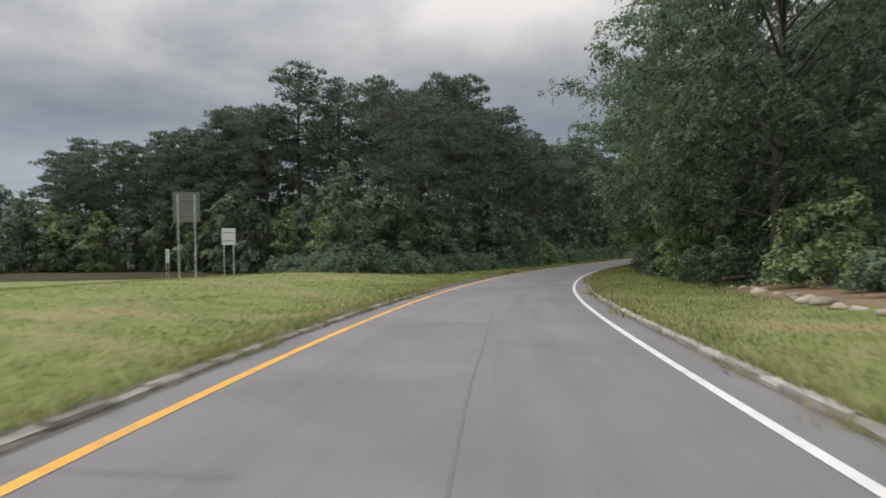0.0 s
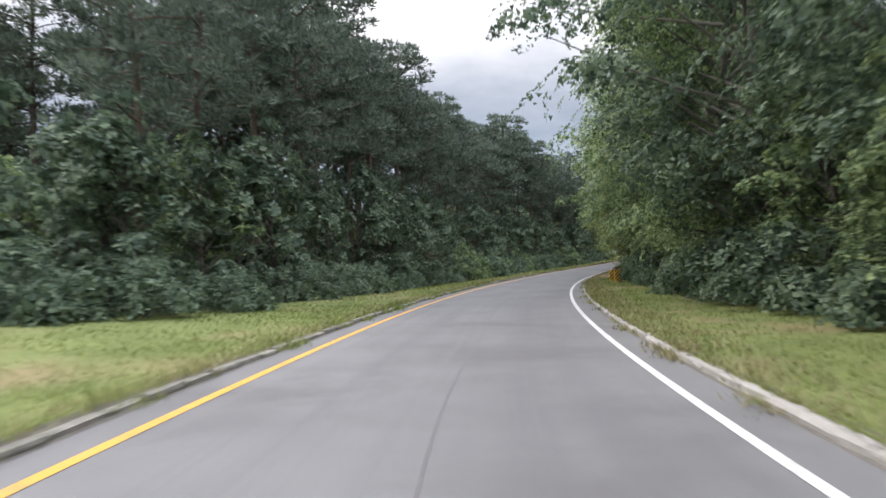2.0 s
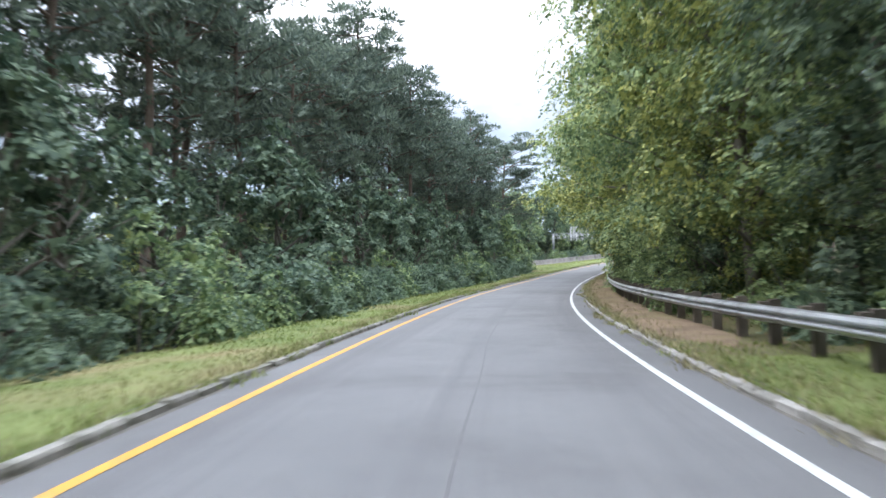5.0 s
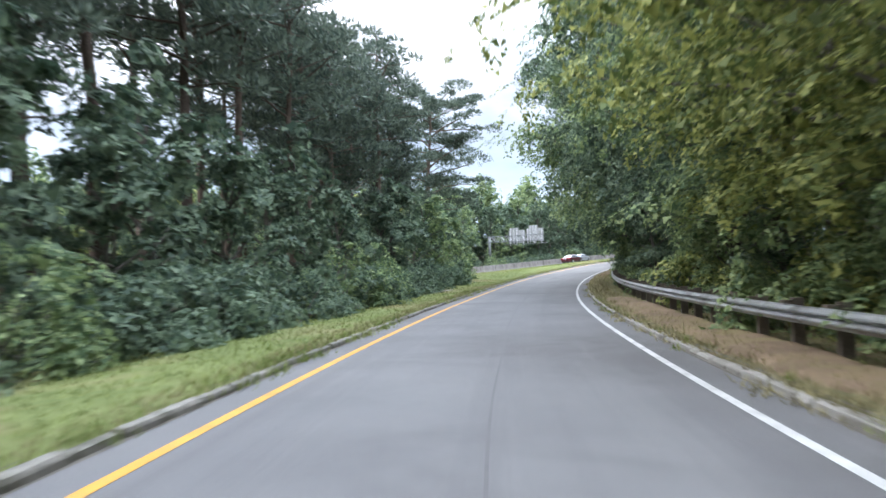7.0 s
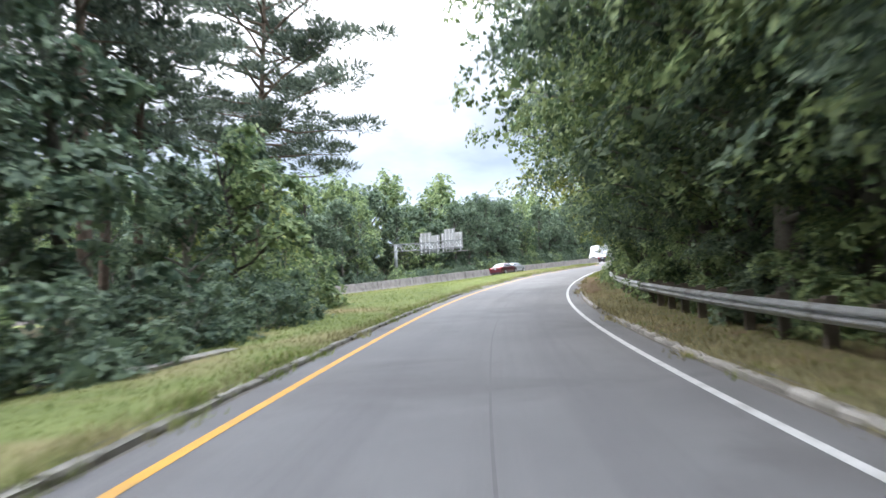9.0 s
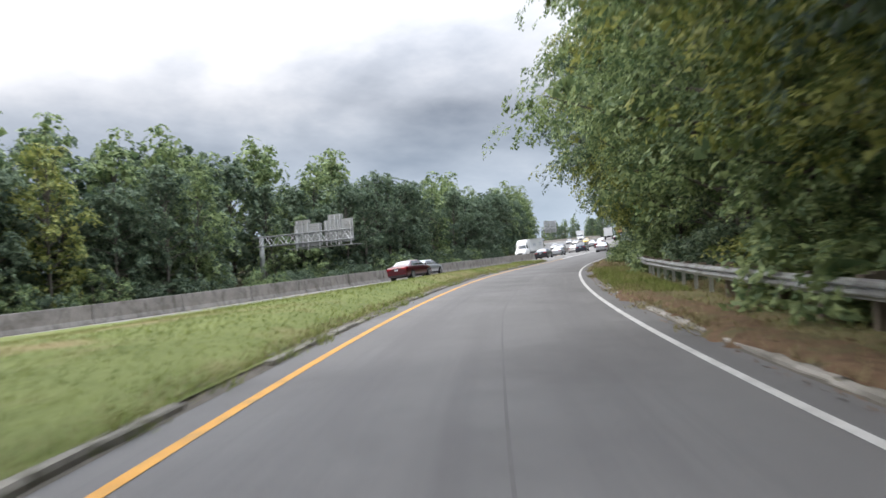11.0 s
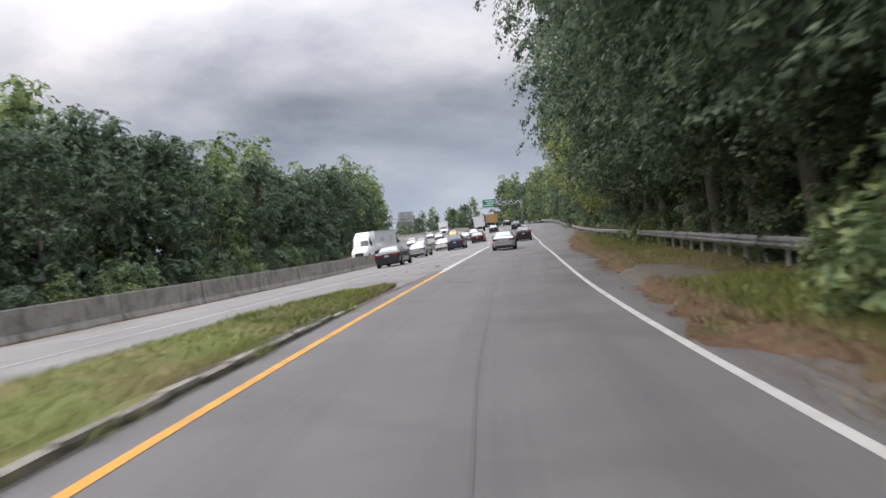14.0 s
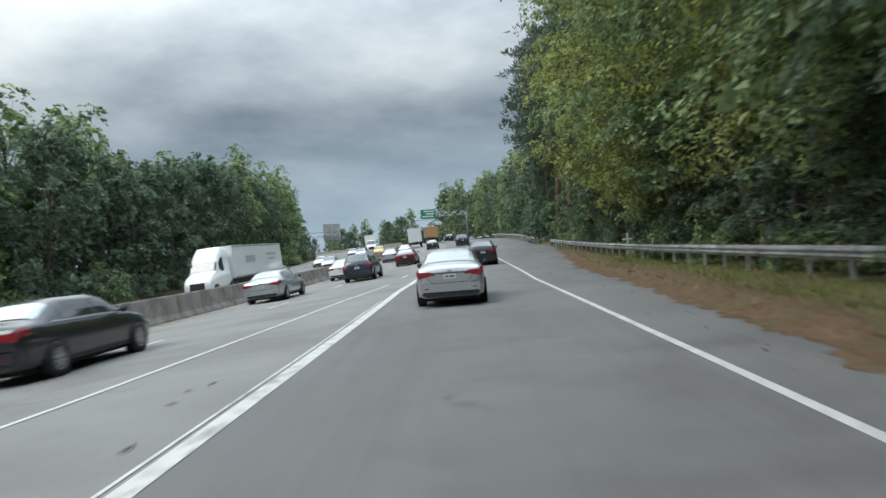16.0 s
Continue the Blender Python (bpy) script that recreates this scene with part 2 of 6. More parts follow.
LEAF_YELLOW = material("yellowing_leaves", (0.115, 0.155, 0.048), (0.370, 0.385, 0.120), 0.6, 0.22, 1.6, spec=0.3, island=0.6, translucent=0.38)
GALVANISED = material("galvanised_steel", (0.60, 0.61, 0.62), (0.78, 0.79, 0.80), 0.42, 2.0, 30, 0.1, 40, metal=0.55, stain=(0.36, 0.35, 0.34), stain_scale=1.5)
POST_WOOD = material("treated_post_timber", (0.085, 0.07, 0.055), (0.17, 0.14, 0.11), 0.92, 3, 30, 0.6, 30, objrand=0.4)
SIGN_BACK = material("sign_back_aluminium", (0.30, 0.31, 0.31), (0.42, 0.43, 0.43), 0.5, 1.5, 20, metal=0.5, stain=(0.24, 0.24, 0.23))
SIGN_BROWN = material("weathered_sign_back", (0.13, 0.13, 0.115), (0.19, 0.19, 0.165), 0.7, 1.5, 20, metal=0.2)
SIGN_WHITE = material("pale_sign_face", (0.55, 0.56, 0.55), (0.68, 0.69, 0.68), 0.5, 1.5, 20)
SIGN_GREEN = material("green_sign_face", (0.008, 0.17, 0.10), (0.012, 0.23, 0.14), 0.45, 1.5, 20)
SIGN_YELLOW = material("yellow_sign_face", (0.74, 0.40, 0.010), (0.85, 0.48, 0.02), 0.45, 3, 40, stain=(0.45, 0.28, 0.04), stain_scale=3)
SIGN_BLACK = material("black_sign_paint", (0.012, 0.012, 0.012), (0.03, 0.03, 0.03), 0.5, 3, 40)
STEEL_DARK = material("dull_steel", (0.20, 0.21, 0.21), (0.30, 0.31, 0.31), 0.55, 2, 30, metal=0.6)
RUBBER = material("tyre_rubber", (0.014, 0.014, 0.014), (0.032, 0.031, 0.03), 0.85, 8, 60)
RIM = material("alloy_rim", (0.36, 0.36, 0.37), (0.52, 0.52, 0.53), 0.35, 8, 40, metal=0.8)
# near-black that puts the shade of wheel hollows into the colour
RIM_DARK = material("dark_wheel_well", (0.008, 0.008, 0.008), (0.018, 0.018, 0.018), 0.9, 8, 40)
TRIM_BLACK = material("black_plastic_trim", (0.014, 0.014, 0.015), (0.03, 0.03, 0.032), 0.6, 8, 60)
TAIL_RED = material("red_tail_lens", (0.17, 0.008, 0.014), (0.30, 0.014, 0.022), 0.15, 8, 60, coat=0.5)
LAMP_CLEAR = material("clear_lamp_lens", (0.55, 0.56, 0.57), (0.72, 0.73, 0.74), 0.12, 8, 60, coat=0.5)
PLATE = material("number_plate", (0.52, 0.54, 0.58), (0.68, 0.70, 0.73), 0.5, 10, 60)
PLATE_INK = material("plate_print", (0.05, 0.07, 0.16), (0.09, 0.11, 0.2), 0.5, 10, 60)
GLASS = material("tinted_car_glass", (0.012, 0.015, 0.017), (0.022, 0.027, 0.03), 0.03, 2, 10, spec=0.8, coat=1.0)
# same glass with the sky's reflection painted into a pale base colour
GLASS_PALE = material("painted_sky_car_glass", (0.30, 0.34, 0.35), (0.38, 0.42, 0.43), 0.18, 2, 10, spec=1.0, coat=1.0, metal=0.15)


def car_paint(name, tone, metal=0.5):
    return material(name, tuple(c * 0.94 for c in tone), tuple(min(1, c * 1.05) for c in tone), 0.28, 0.7, 40, metal=metal, coat=0.8)


SILVER = car_paint("silver_car_paint", (0.44, 0.455, 0.475), 0.55)
WHITE_CAR = car_paint("white_car_paint", (0.70, 0.70, 0.69), 0.0)
BLACK_CAR = car_paint("black_car_paint", (0.018, 0.020, 0.024), 0.3)
GREY_CAR = car_paint("dark_grey_car_paint", (0.040, 0.043, 0.048), 0.6)
BLUE_CAR = car_paint("dark_blue_car_paint", (0.022, 0.034, 0.055), 0.4)
RED_CAR = car_paint("dark_red_car_paint", (0.085, 0.008, 0.014), 0.4)
YELLOW_CAR = car_paint("yellow_car_paint", (0.55, 0.36, 0.03), 0.0)
TRAILER = car_paint("white_trailer_skin", (0.66, 0.67, 0.68), 0.0)
ORANGE = car_paint("tan_truck_box", (0.42, 0.25, 0.11), 0.0)
TRAILER_PRINT = material("grey_trailer_print", (0.26, 0.29, 0.33), (0.33, 0.36, 0.40), 0.5, 3, 30)

# ---- lines of the ramp and of the highway ----
class Line:
    """A road's line in plan and height, sampled every half metre."""

    fall = (0.0, 0.0)  # rise per metre to the right, and to the left

    def __init__(self, first, step, turn, slope, origin, heading, start):
        n = len(turn)
        knots = [first + i * step for i in range(n)]
        self.s = np.arange(first, knots[-1], 0.5)
        bend = np.cumsum(np.interp(self.s, knots, turn)) * 0.5
        self.th = bend - np.interp(start, self.s, bend) + heading
        x, y = np.cumsum(-np.sin(self.th)) * 0.5, np.cumsum(np.cos(self.th)) * 0.5
        z = np.cumsum(np.interp(self.s, knots, slope)) * 0.5
        self.x, self.y, self.z = (a - np.interp(start, self.s, a) + o for a, o in zip((x, y, z), origin))

    def at(self, s, d=0.0, h=0.0):
        """The place d metres to the left of the line, h above it."""
        t = np.interp(s, self.s, self.th)
        return Vector((np.interp(s, self.s, self.x) - d * math.cos(t), np.interp(s, self.s, self.y) - d * math.sin(t), np.interp(s, self.s, self.z) + h + self.fall[0] * max(0.0, -d) + self.fall[1] * max(0.0, d)))

    def many(self, s, d):
        t = np.interp(s, self.s, self.th)
        return np.interp(s, self.s, self.x) - d * np.cos(t), np.interp(s, self.s, self.y) - d * np.sin(t)

    def heading(self, s):
        return math.degrees(np.interp(s, self.s, self.th))

    def grade(self, s):
        return math.degrees(math.atan((np.interp(s + 2, self.s, self.z) - np.interp(s - 2, self.s, self.z)) / 4))

    def stance(self, s, d=0.0, h=0.0, turn=0.0):
        """A pose on the road that faces along it."""
        p = self.at(s, d, h)
        lean = math.degrees(math.atan(self.fall[0] if d < 0 else -self.fall[1]))
        return pose(*p, 0, 0, self.heading(s)) @ pose(0, 0, 0, self.grade(s), -lean, 0) @ pose(0, 0, 0, 0, 0, turn)

    def find(self, x, y):
        """For arrays of places: the run along the line, the distance to its left and the line's height."""
        x, y = np.atleast_1d(x), np.atleast_1d(y)
        px, py = self.x[::8], self.y[::8]
        k = np.concatenate([((px[None] - a[:, None]) ** 2 + (py[None] - b[:, None]) ** 2).argmin(1) * 8
                            for a, b in zip(np.array_split(x, max(1, len(x) // 4000)), np.array_split(y, max(1, len(x) // 4000)))])
        c, s = np.cos(self.th[k]), np.sin(self.th[k])
        dx, dy = x - self.x[k], y - self.y[k]
        along = -s * dx + c * dy
        run = np.clip(self.s[k] + along, self.s[0], self.s[-1])
        return run, -(c * dx + s * dy), np.interp(run, self.s, self.z)


RAMP = Line(S_FIRST, S_STEP, [k / 1000 for k in TURN], [g / 100 for g in SLOPE], (0, 0, 0), 0.0, 0.0)
# the highway's line is the middle of its barrier; it bends slowly to the left as it climbs
HW_TURN = [0, 0, 0, 0, 0.4, 1.6, 2.6, 1.6, 0.2, 0.2, 1.2, 3.2, 3.8, 3.6, 3.2, 2.6, 2, 2, 2, 2, 2, 2]
HW_SLOPE = [-0.6, -0.6, -0.5, -0.3, 0, 2.0, 4.4, 3.3, 3.7, 5.8, 6.6, 5.8, 4.2, 3.0, 2.2, 1.6, 1, 1, 1, 1, 1, 1]
HW = Line(-240, 40, [k / 1000 for k in HW_TURN], [g / 100 for g in HW_SLOPE], (71.5, 219.8, -2.35), -radians(60.5), 0.0)
HW.fall = (0.064, -0.06)  # the curve is banked, low towards its inside
EDGE = -8.4  # the highway's right edge line, from the barrier

# past the gore the ramp runs on as the highway's outer lane
MERGE = 304.0
u_m, e_m, _ = HW.find(*RAMP.at(MERGE)[:2])
k_m = RAMP.s > MERGE
run_m = RAMP.s[k_m] - MERGE
t_m = np.clip(run_m / 60, 0, 1)
t_m = t_m * t_m * (3 - 2 * t_m)
off_m = float(e_m[0]) + (EDGE - 2.6 - float(e_m[0])) * t_m
pts_m = np.array([tuple(HW.at(float(u_m[0]) + r, o)) for r, o in zip(run_m, off_m)])
z_step = RAMP.at(MERGE).z - pts_m[0, 2]
RAMP.x[k_m], RAMP.y[k_m], RAMP.z[k_m] = pts_m[:, 0], pts_m[:, 1], pts_m[:, 2] + z_step * (1 - t_m)
RAMP.th[k_m] = np.interp(float(u_m[0]) + run_m, HW.s, HW.th) * t_m + RAMP.th[k_m][0] * (1 - t_m)


def lane(s):
    """Half the width between the ramp's edge lines."""
    return float(np.interp(s, LANE_RUN, LANE_WIDTH)) / 2


def smooth(a, b, v):
    t = np.clip((v - a) / (b - a), 0, 1)
    return t * t * (3 - 2 * t)


def ramp_profile(s, d):
    """The lie of the land beside the ramp, above the ramp's own height."""
    h = np.where(np.abs(d) > 3.6, 0.10, 0.0)
    # a low mound on the outside of the curve at the start, and a bank under the trees
    h = h + smooth(4.5, 14, d) * (1 - smooth(38, 62, s)) * 0.62 - smooth(14, 25, d) * (1 - smooth(50, 80, s)) * 0.8
    h = h - smooth(5.0, 11, d) * smooth(60, 90, s) * (1 - smooth(165, 185, s)) * 0.5
    h = h + smooth(3.8, 5.5, d) * smooth(170, 195, s) * (1 - smooth(245, 262, s)) * 0.34
    h = h + smooth(-6, -16, d) * (0.5 - 0.9 * smooth(60, 100, s) * (1 - smooth(200, 240, s)))
    return h


def ground_height(x, y):
    s, d, z = RAMP.find(x, y)
    u, e, zh = HW.find(x, y)
    zh = zh + HW.fall[0] * np.clip(-e, 0, 9.6) + HW.fall[1] * np.clip(e, 0, 19)
    near_r = np.maximum(0, np.abs(d) - 3.6)
    near_h = np.maximum(0, np.maximum(e - 19, -9.6 - e))
    wr, wh = 1 / (near_r**2 + 0.3), 1 / (near_h**2 + 0.3)
    wr = np.where(s > 268, wr * np.exp(-np.maximum(0, d - 3.4) * 0.6), wr)
    zr = z + ramp_profile(s, d)
    zz = (zr * wr + (zh + np.where(near_h > 0, 0.06, 0)) * wh) / (wr + wh)
    far = smooth(70, 220, np.minimum(np.abs(d), np.abs(e)))
    bank = smooth(20, 44, e) * 1.2
    return zz * (1 - far) + 1.0 * far + bank


def ground_at(x, y):
    return float(ground_height(np.array([x]), np.array([y]))[0])


def mesh_object(name, verts, faces, mat, parent=None, smooth_shade=False):
    me = bpy.data.meshes.new(name)
    me.from_pydata([tuple(v) for v in verts], [], faces)
    if mat:
        me.materials.append(mat)
    if smooth_shade:
        me.polygons.foreach_set("use_smooth", [True] * len(me.polygons))
    me.update()
    ob = new(name, me)
    if parent:
        ob.parent = parent
    return ob


def part(name, bm, mat, parent=None, label="", shade=False):
    me = bpy.data.meshes.new(name)
    bm.to_mesh(me)
    bm.free()
    if mat:
        me.materials.append(mat)
    if shade:
        me.polygons.foreach_set("use_smooth", [True] * len(me.polygons))
    ob = new(name, me)
    ob.parent = parent
    return tagged(ob, label)


def empty(name, label="", category="", group="", kind=""):
    ob = new(name)
    ob.empty_display_size = 0.2
    return tagged(ob, label, category, group, kind)


def strip(name, runs, across, mat):
    """A sheet over the given runs; across(s) gives a row of places."""
    rows = [across(s) for s in runs]
    n = len(rows[0])
    verts = [p for row in rows for p in row]
    faces = [(i * n + j, i * n + j + 1, (i + 1) * n + j + 1, (i + 1) * n + j) for i in range(len(rows) - 1) for j in range(n - 1)]
    ob = mesh_object(name, verts, faces, mat)
    return ob


def steps(a, b, step):
    n = max(1, round((b - a) / step))
    return [a + (b - a) * i / n for i in range(n + 1)]


def left_edge(s):
    """Distance from the ramp's middle to the foot of its left kerb."""
    return lane(s) + 0.62 - 0.50 * float(smooth(263, 272, s))


def right_edge(s):
    return -(lane(s) + 0.66) - 1.35 * float(smooth(240, 284, s)) - 1.1 * float(smooth(286, 302, s)) - 3.75 * float(smooth(302, 350, s))


# ---- ground, roads ----
def axis(a, b, fine, far):
    out, v, step = list(np.arange(a, b, fine)), b, fine
    while v < far:
        v += step
        step *= 1.35
        out.append(v)
    v, step, before = a, fine, []
    while v > -far:
        v -= step
        step *= 1.35
        before.append(v)
    return np.array(before[::-1] + out)


gx, gy = axis(-90, 330, 2.5, 2600), axis(-50, 420, 2.5, 2600)
GX, GY = np.meshgrid(gx, gy)
gz = ground_height(GX.ravel(), GY.ravel())
gs, gd, _ = RAMP.find(GX.ravel(), GY.ravel())
gu, ge, _ = HW.find(GX.ravel(), GY.ravel())
gz = gz - 0.30 * (1 - smooth(11, 14, np.abs(gd)) * smooth(0, 3, np.maximum(ge - 19, -9.4 - ge)))
gz = gz - 0.40 * smooth(-48, -42, gs) * (1 - smooth(60, 70, gs)) * smooth(8, 12, gd) * (1 - smooth(46, 54, gd))
nx = len(gx)
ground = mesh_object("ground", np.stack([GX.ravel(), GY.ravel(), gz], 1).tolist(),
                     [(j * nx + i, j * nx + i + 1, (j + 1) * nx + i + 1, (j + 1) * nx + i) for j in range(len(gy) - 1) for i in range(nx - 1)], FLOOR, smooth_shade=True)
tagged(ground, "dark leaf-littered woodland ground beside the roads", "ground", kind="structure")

RUNS = steps(-40, 545, 1.5)


def ramp_row(s):
    a, b = left_edge(s), right_edge(s)
    w = [a, lane(s), lane(s) / 2, 0, -lane(s) / 2, -lane(s) - 0.2]
    tail = [-lane(s) - 0.2 + (b + lane(s) + 0.2) * k / 3 for k in (1, 2, 3)]
    return [RAMP.at(s, d) for d in w + tail]


ramp_road = strip("road_ramp", RUNS, ramp_row, ASPHALT)
uv = ramp_road.data.uv_layers.new(name="run")
rows_uv = []
for s in RUNS:
    b = right_edge(s)
    rows_uv += [(d, s) for d in (left_edge(s), lane(s), lane(s) / 2, 0, -lane(s) / 2, -lane(s) - 0.2, *(-lane(s) - 0.2 + (b + lane(s) + 0.2) * k / 3 for k in (1, 2, 3)))]
uv.data.foreach_set("uv", [c for l in ramp_road.data.loops for c in rows_uv[l.vertex_index]])
tagged(ramp_road, "grey worn asphalt slip road curving through woods", "road", kind="structure")


def line_strip(name, line, a, b, offset, width, mat, lift=0.006, label="", wobble=0.0, parent=None):
    def across(s):
        w = wobble * noise.noise(Vector((s * 0.11, 3.0, 0)))
        return [line.at(s, offset(s) + w + k * width / 2 if callable(offset) else offset + w + k * width / 2, lift) for k in (1, -1)]
    ob = strip(name, steps(a, b, 1.5), across, mat)
    return tagged(ob, label, "road marking", kind="structure")


YELLOW_END = 270.0
line_strip("yellow_edge_line", RAMP, -40, YELLOW_END, lane, 0.15, YELLOW_PAINT, label="worn yellow edge line on the asphalt")
line_strip("white_edge_line", RAMP, -40, 540, lambda s: -lane(s), 0.13, WHITE_PAINT, label="white edge line on the asphalt")
line_strip("white_gore_line", RAMP, YELLOW_END, 313, lane, 0.22, GORE_PAINT, label="wide worn white gore line on the asphalt")
line_strip("gore_thin_line", RAMP, 272, 299, lambda s: lane(s) + 0.19, 0.045, GORE_PAINT, label="thin worn white line beside the gore line")
line_strip("road_seam", RAMP, -40, 262, -0.13, 0.035, TAR, 0.004, "dark longitudinal seam in the asphalt", 0.16)

# highway: concrete carriageways on both sides of the barrier
HRUNS = steps(-200, 560, 4)


def gore_row(u):
    p = [HW.at(u, d) for d in (-0.3, -2, -5.0, EDGE - 0.1)]
    q = HW.at(u, EDGE - 1.4)
    s, d, z = RAMP.find(q.x, q.y)
    if s[0] > 250:
        d_edge = float(RAMP.find(p[3].x, p[3].y)[1][0])
        q = RAMP.at(float(s[0]), min(left_edge(s[0]), d_edge)) if d_edge < 7 else q
        if d_edge <= left_edge(s[0]):
            q = HW.at(u, EDGE - 0.2)
            q.z -= 0.004
    return p + [p[3].lerp(q, 0.5), q]


highway_near = strip("highway_near_side", HRUNS, gore_row, CONCRETE_ROAD)
highway_far = strip("highway_far_side", HRUNS, lambda u: [HW.at(u, d) for d in (0.3, 5, 10, 15, 19)], CONCRETE_ROAD)
for ob in (highway_near, highway_far):
    tagged(ob, "pale concrete highway carriageway with joints", "highway", kind="structure")
def on_gore(u, e, lift):
    """A place on the highway's near side or on the paved point between highway and ramp."""
    row = gore_row(u)
    es = [float(HW.find(p.x, p.y)[1][0]) for p in row]
    q = HW.at(u, e)
    q.z = float(np.interp(e, es[::-1], [p.z for p in row][::-1])) + lift
    s, d, z = RAMP.find(q.x, q.y)
    if s[0] > 262 and d[0] < left_edge(float(s[0])):
        q.z = max(q.z, float(z[0]) + lift)
    return q


def edge_offset(u):
    return float(np.interp(u, (10, 44, 52, 59, 75, 84), (-7.2, -6.5, -7.1, -7.62, -7.95, -8.5)))


tagged(strip("highway_edge_line", steps(-200, 84, 2.0), lambda u: [on_gore(u, edge_offset(u) + k * 0.055, 0.009) for k in (1, -1)], WHITE_PAINT),
       "thin white highway edge line", "road marking", kind="structure")
joints = []
for k in range(44):
    u = -50 + 4.6 * k
    joints += [[on_gore(u + w, e, 0.006) for w in (-0.012, 0.012)] for e in (-0.4, -4.5, -8.3)]
tagged(mesh_object("highway_joints", [p for r in joints for p in r], [(6 * k + 2 * j, 6 * k + 2 * j + 1, 6 * k + 2 * j + 3, 6 * k + 2 * j + 2) for k in range(44) for j in range(2)], TAR),
       "dark transverse joints in the concrete", "road joint", kind="structure")
line_strip("highway_far_edge_line", HW, -200, 540, 16.0, 0.14, WHITE_PAINT, 0.008, "thin white highway edge line")
line_strip("highway_yellow_line", HW, -200, 540, -0.75, 0.12, YELLOW_PAINT, 0.008, "yellow line beside the barrier")
line_strip("highway_far_yellow_line", HW, -200, 540, 0.9, 0.12, YELLOW_PAINT, 0.008, "yellow line beside the barrier")


def kerbed(s, d):
    return s < (258 if d > 0 else 241)


def kerb_sink(s, side):
    """How far the kerb stones have sunk into the verge."""
    if side > 0:
        return 0.03 * float(1 - smooth(45, 60, s)) + 0.01 + 0.045 * float(smooth(188, 205, s) * (1 - smooth(238, 244, s))) + 0.09 * float(smooth(250, 260, s))
    return 0.01 + 0.05 * float(smooth(170, 205, s))


def verge(name, a, b, inner, outer, n, mat, label, rough=0.05, step=1.2, lift=0.0):
    """A strip of land between two lines beside the ramp, lying a little above the ground sheet."""
    def across(s):
        i, o = inner(s), outer(s)
        row = []
        for k in range(n + 1):
            d = i + (o - i) * (k / n) ** 1.4
            p = RAMP.at(s, d)
            p.z = ground_at(p.x, p.y) + (rough * noise.noise(p * 0.7) + lift if k else 0.005)
            if k == 0:
                p.z = RAMP.at(s, d).z + (0.10 - kerb_sink(s, d) if kerbed(s, d) else 0.004)
            row.append(p)
        return row
    ob = strip(name, steps(a, b, step), across, mat)
    ob.data.polygons.foreach_set("use_smooth", [True] * len(ob.data.polygons))
    return tagged(ob, label, "grass verge", kind="structure")


def median_outer(s):
    """Where the grass between the ramp and the highway ends."""
    lo, hi = left_edge(s) + 0.2, 60.0
    for _ in range(14):
        mid = (lo + hi) / 2
        p = RAMP.at(s, mid)
        if HW.find(p.x, p.y)[1][0] > EDGE - 1.0:
            hi = mid
        else:
            lo = mid
    return max(lo, left_edge(s) + 0.25)


for name, edge, side, end in (("kerb_bed_left", left_edge, 1, 262.5), ("kerb_bed_right", right_edge, -1, 250)):
    bed = strip(name, steps(-40, end, 1.5), lambda s: [RAMP.at(s, edge(s) - 0.05 * side, 0.003), RAMP.at(s, edge(s) + 0.08 * side, 0.03), RAMP.at(s, edge(s) + 0.30 * side, 0.10)], GRIT)
    tagged(bed, "earth and grit under the kerb stones", "ground", kind="structure")
verge_left = verge("verge_left", -40, 178, lambda s: left_edge(s) + 0.14, lambda s: 13.5 + 62 * float(1 - smooth(44, 74, s)), 12, GRASS, "mown green grass verge beside the kerb")
verge_median = verge("verge_median", 178, 262, lambda s: left_edge(s) + 0.14, lambda s: min(median_outer(s), 40), 10, GRASS, "mown green grass strip between ramp and highway")
verge_right = verge("verge_right", -40, 96, lambda s: right_edge(s) - 0.14, lambda s: -12.5, 9, GRASS, "rough green grass verge under the trees")
verge("verge_guardrail", 96, 420, lambda s: right_edge(s) - (0.14 if s < 250 else 0.02), lambda s: right_edge(s) - 8, 9, GRASS_DRY, "thin grass and litter under the guardrail")

# ---- trees ----
rng = np.random.default_rng(7)


def unit(n):
    v = rng.normal(size=(n, 3))
    return v / np.linalg.norm(v, axis=1, keepdims=True)


def leaf_cloud(centres, normals, length, width, fold=0.25):
    """Many small folded leaves: four corners each, two triangles that share a midrib."""
    n = len(centres)
    along = unit(n)
    along -= (along * normals).sum(1, keepdims=True) * normals * 0.75
    along /= np.linalg.norm(along, axis=1, keepdims=True) + 1e-9
    side = np.cross(normals, along)
    side /= np.linalg.norm(side, axis=1, keepdims=True) + 1e-9
    size = rng.uniform(0.65, 1.35, (n, 1))
    a, w = along * length * size, side * width * size
    drop = normals * length * fold * size
    verts = np.stack([centres - a * 0.5, centres + w * 0.5 - drop, centres + a * 0.5 - drop * 0.4, centres - w * 0.5 - drop], 1).reshape(-1, 3)
    k = np.arange(n) * 4
    faces = np.stack([k, k + 1, k + 2, k, k + 2, k + 3], 1).reshape(-1, 3)
    return verts, faces


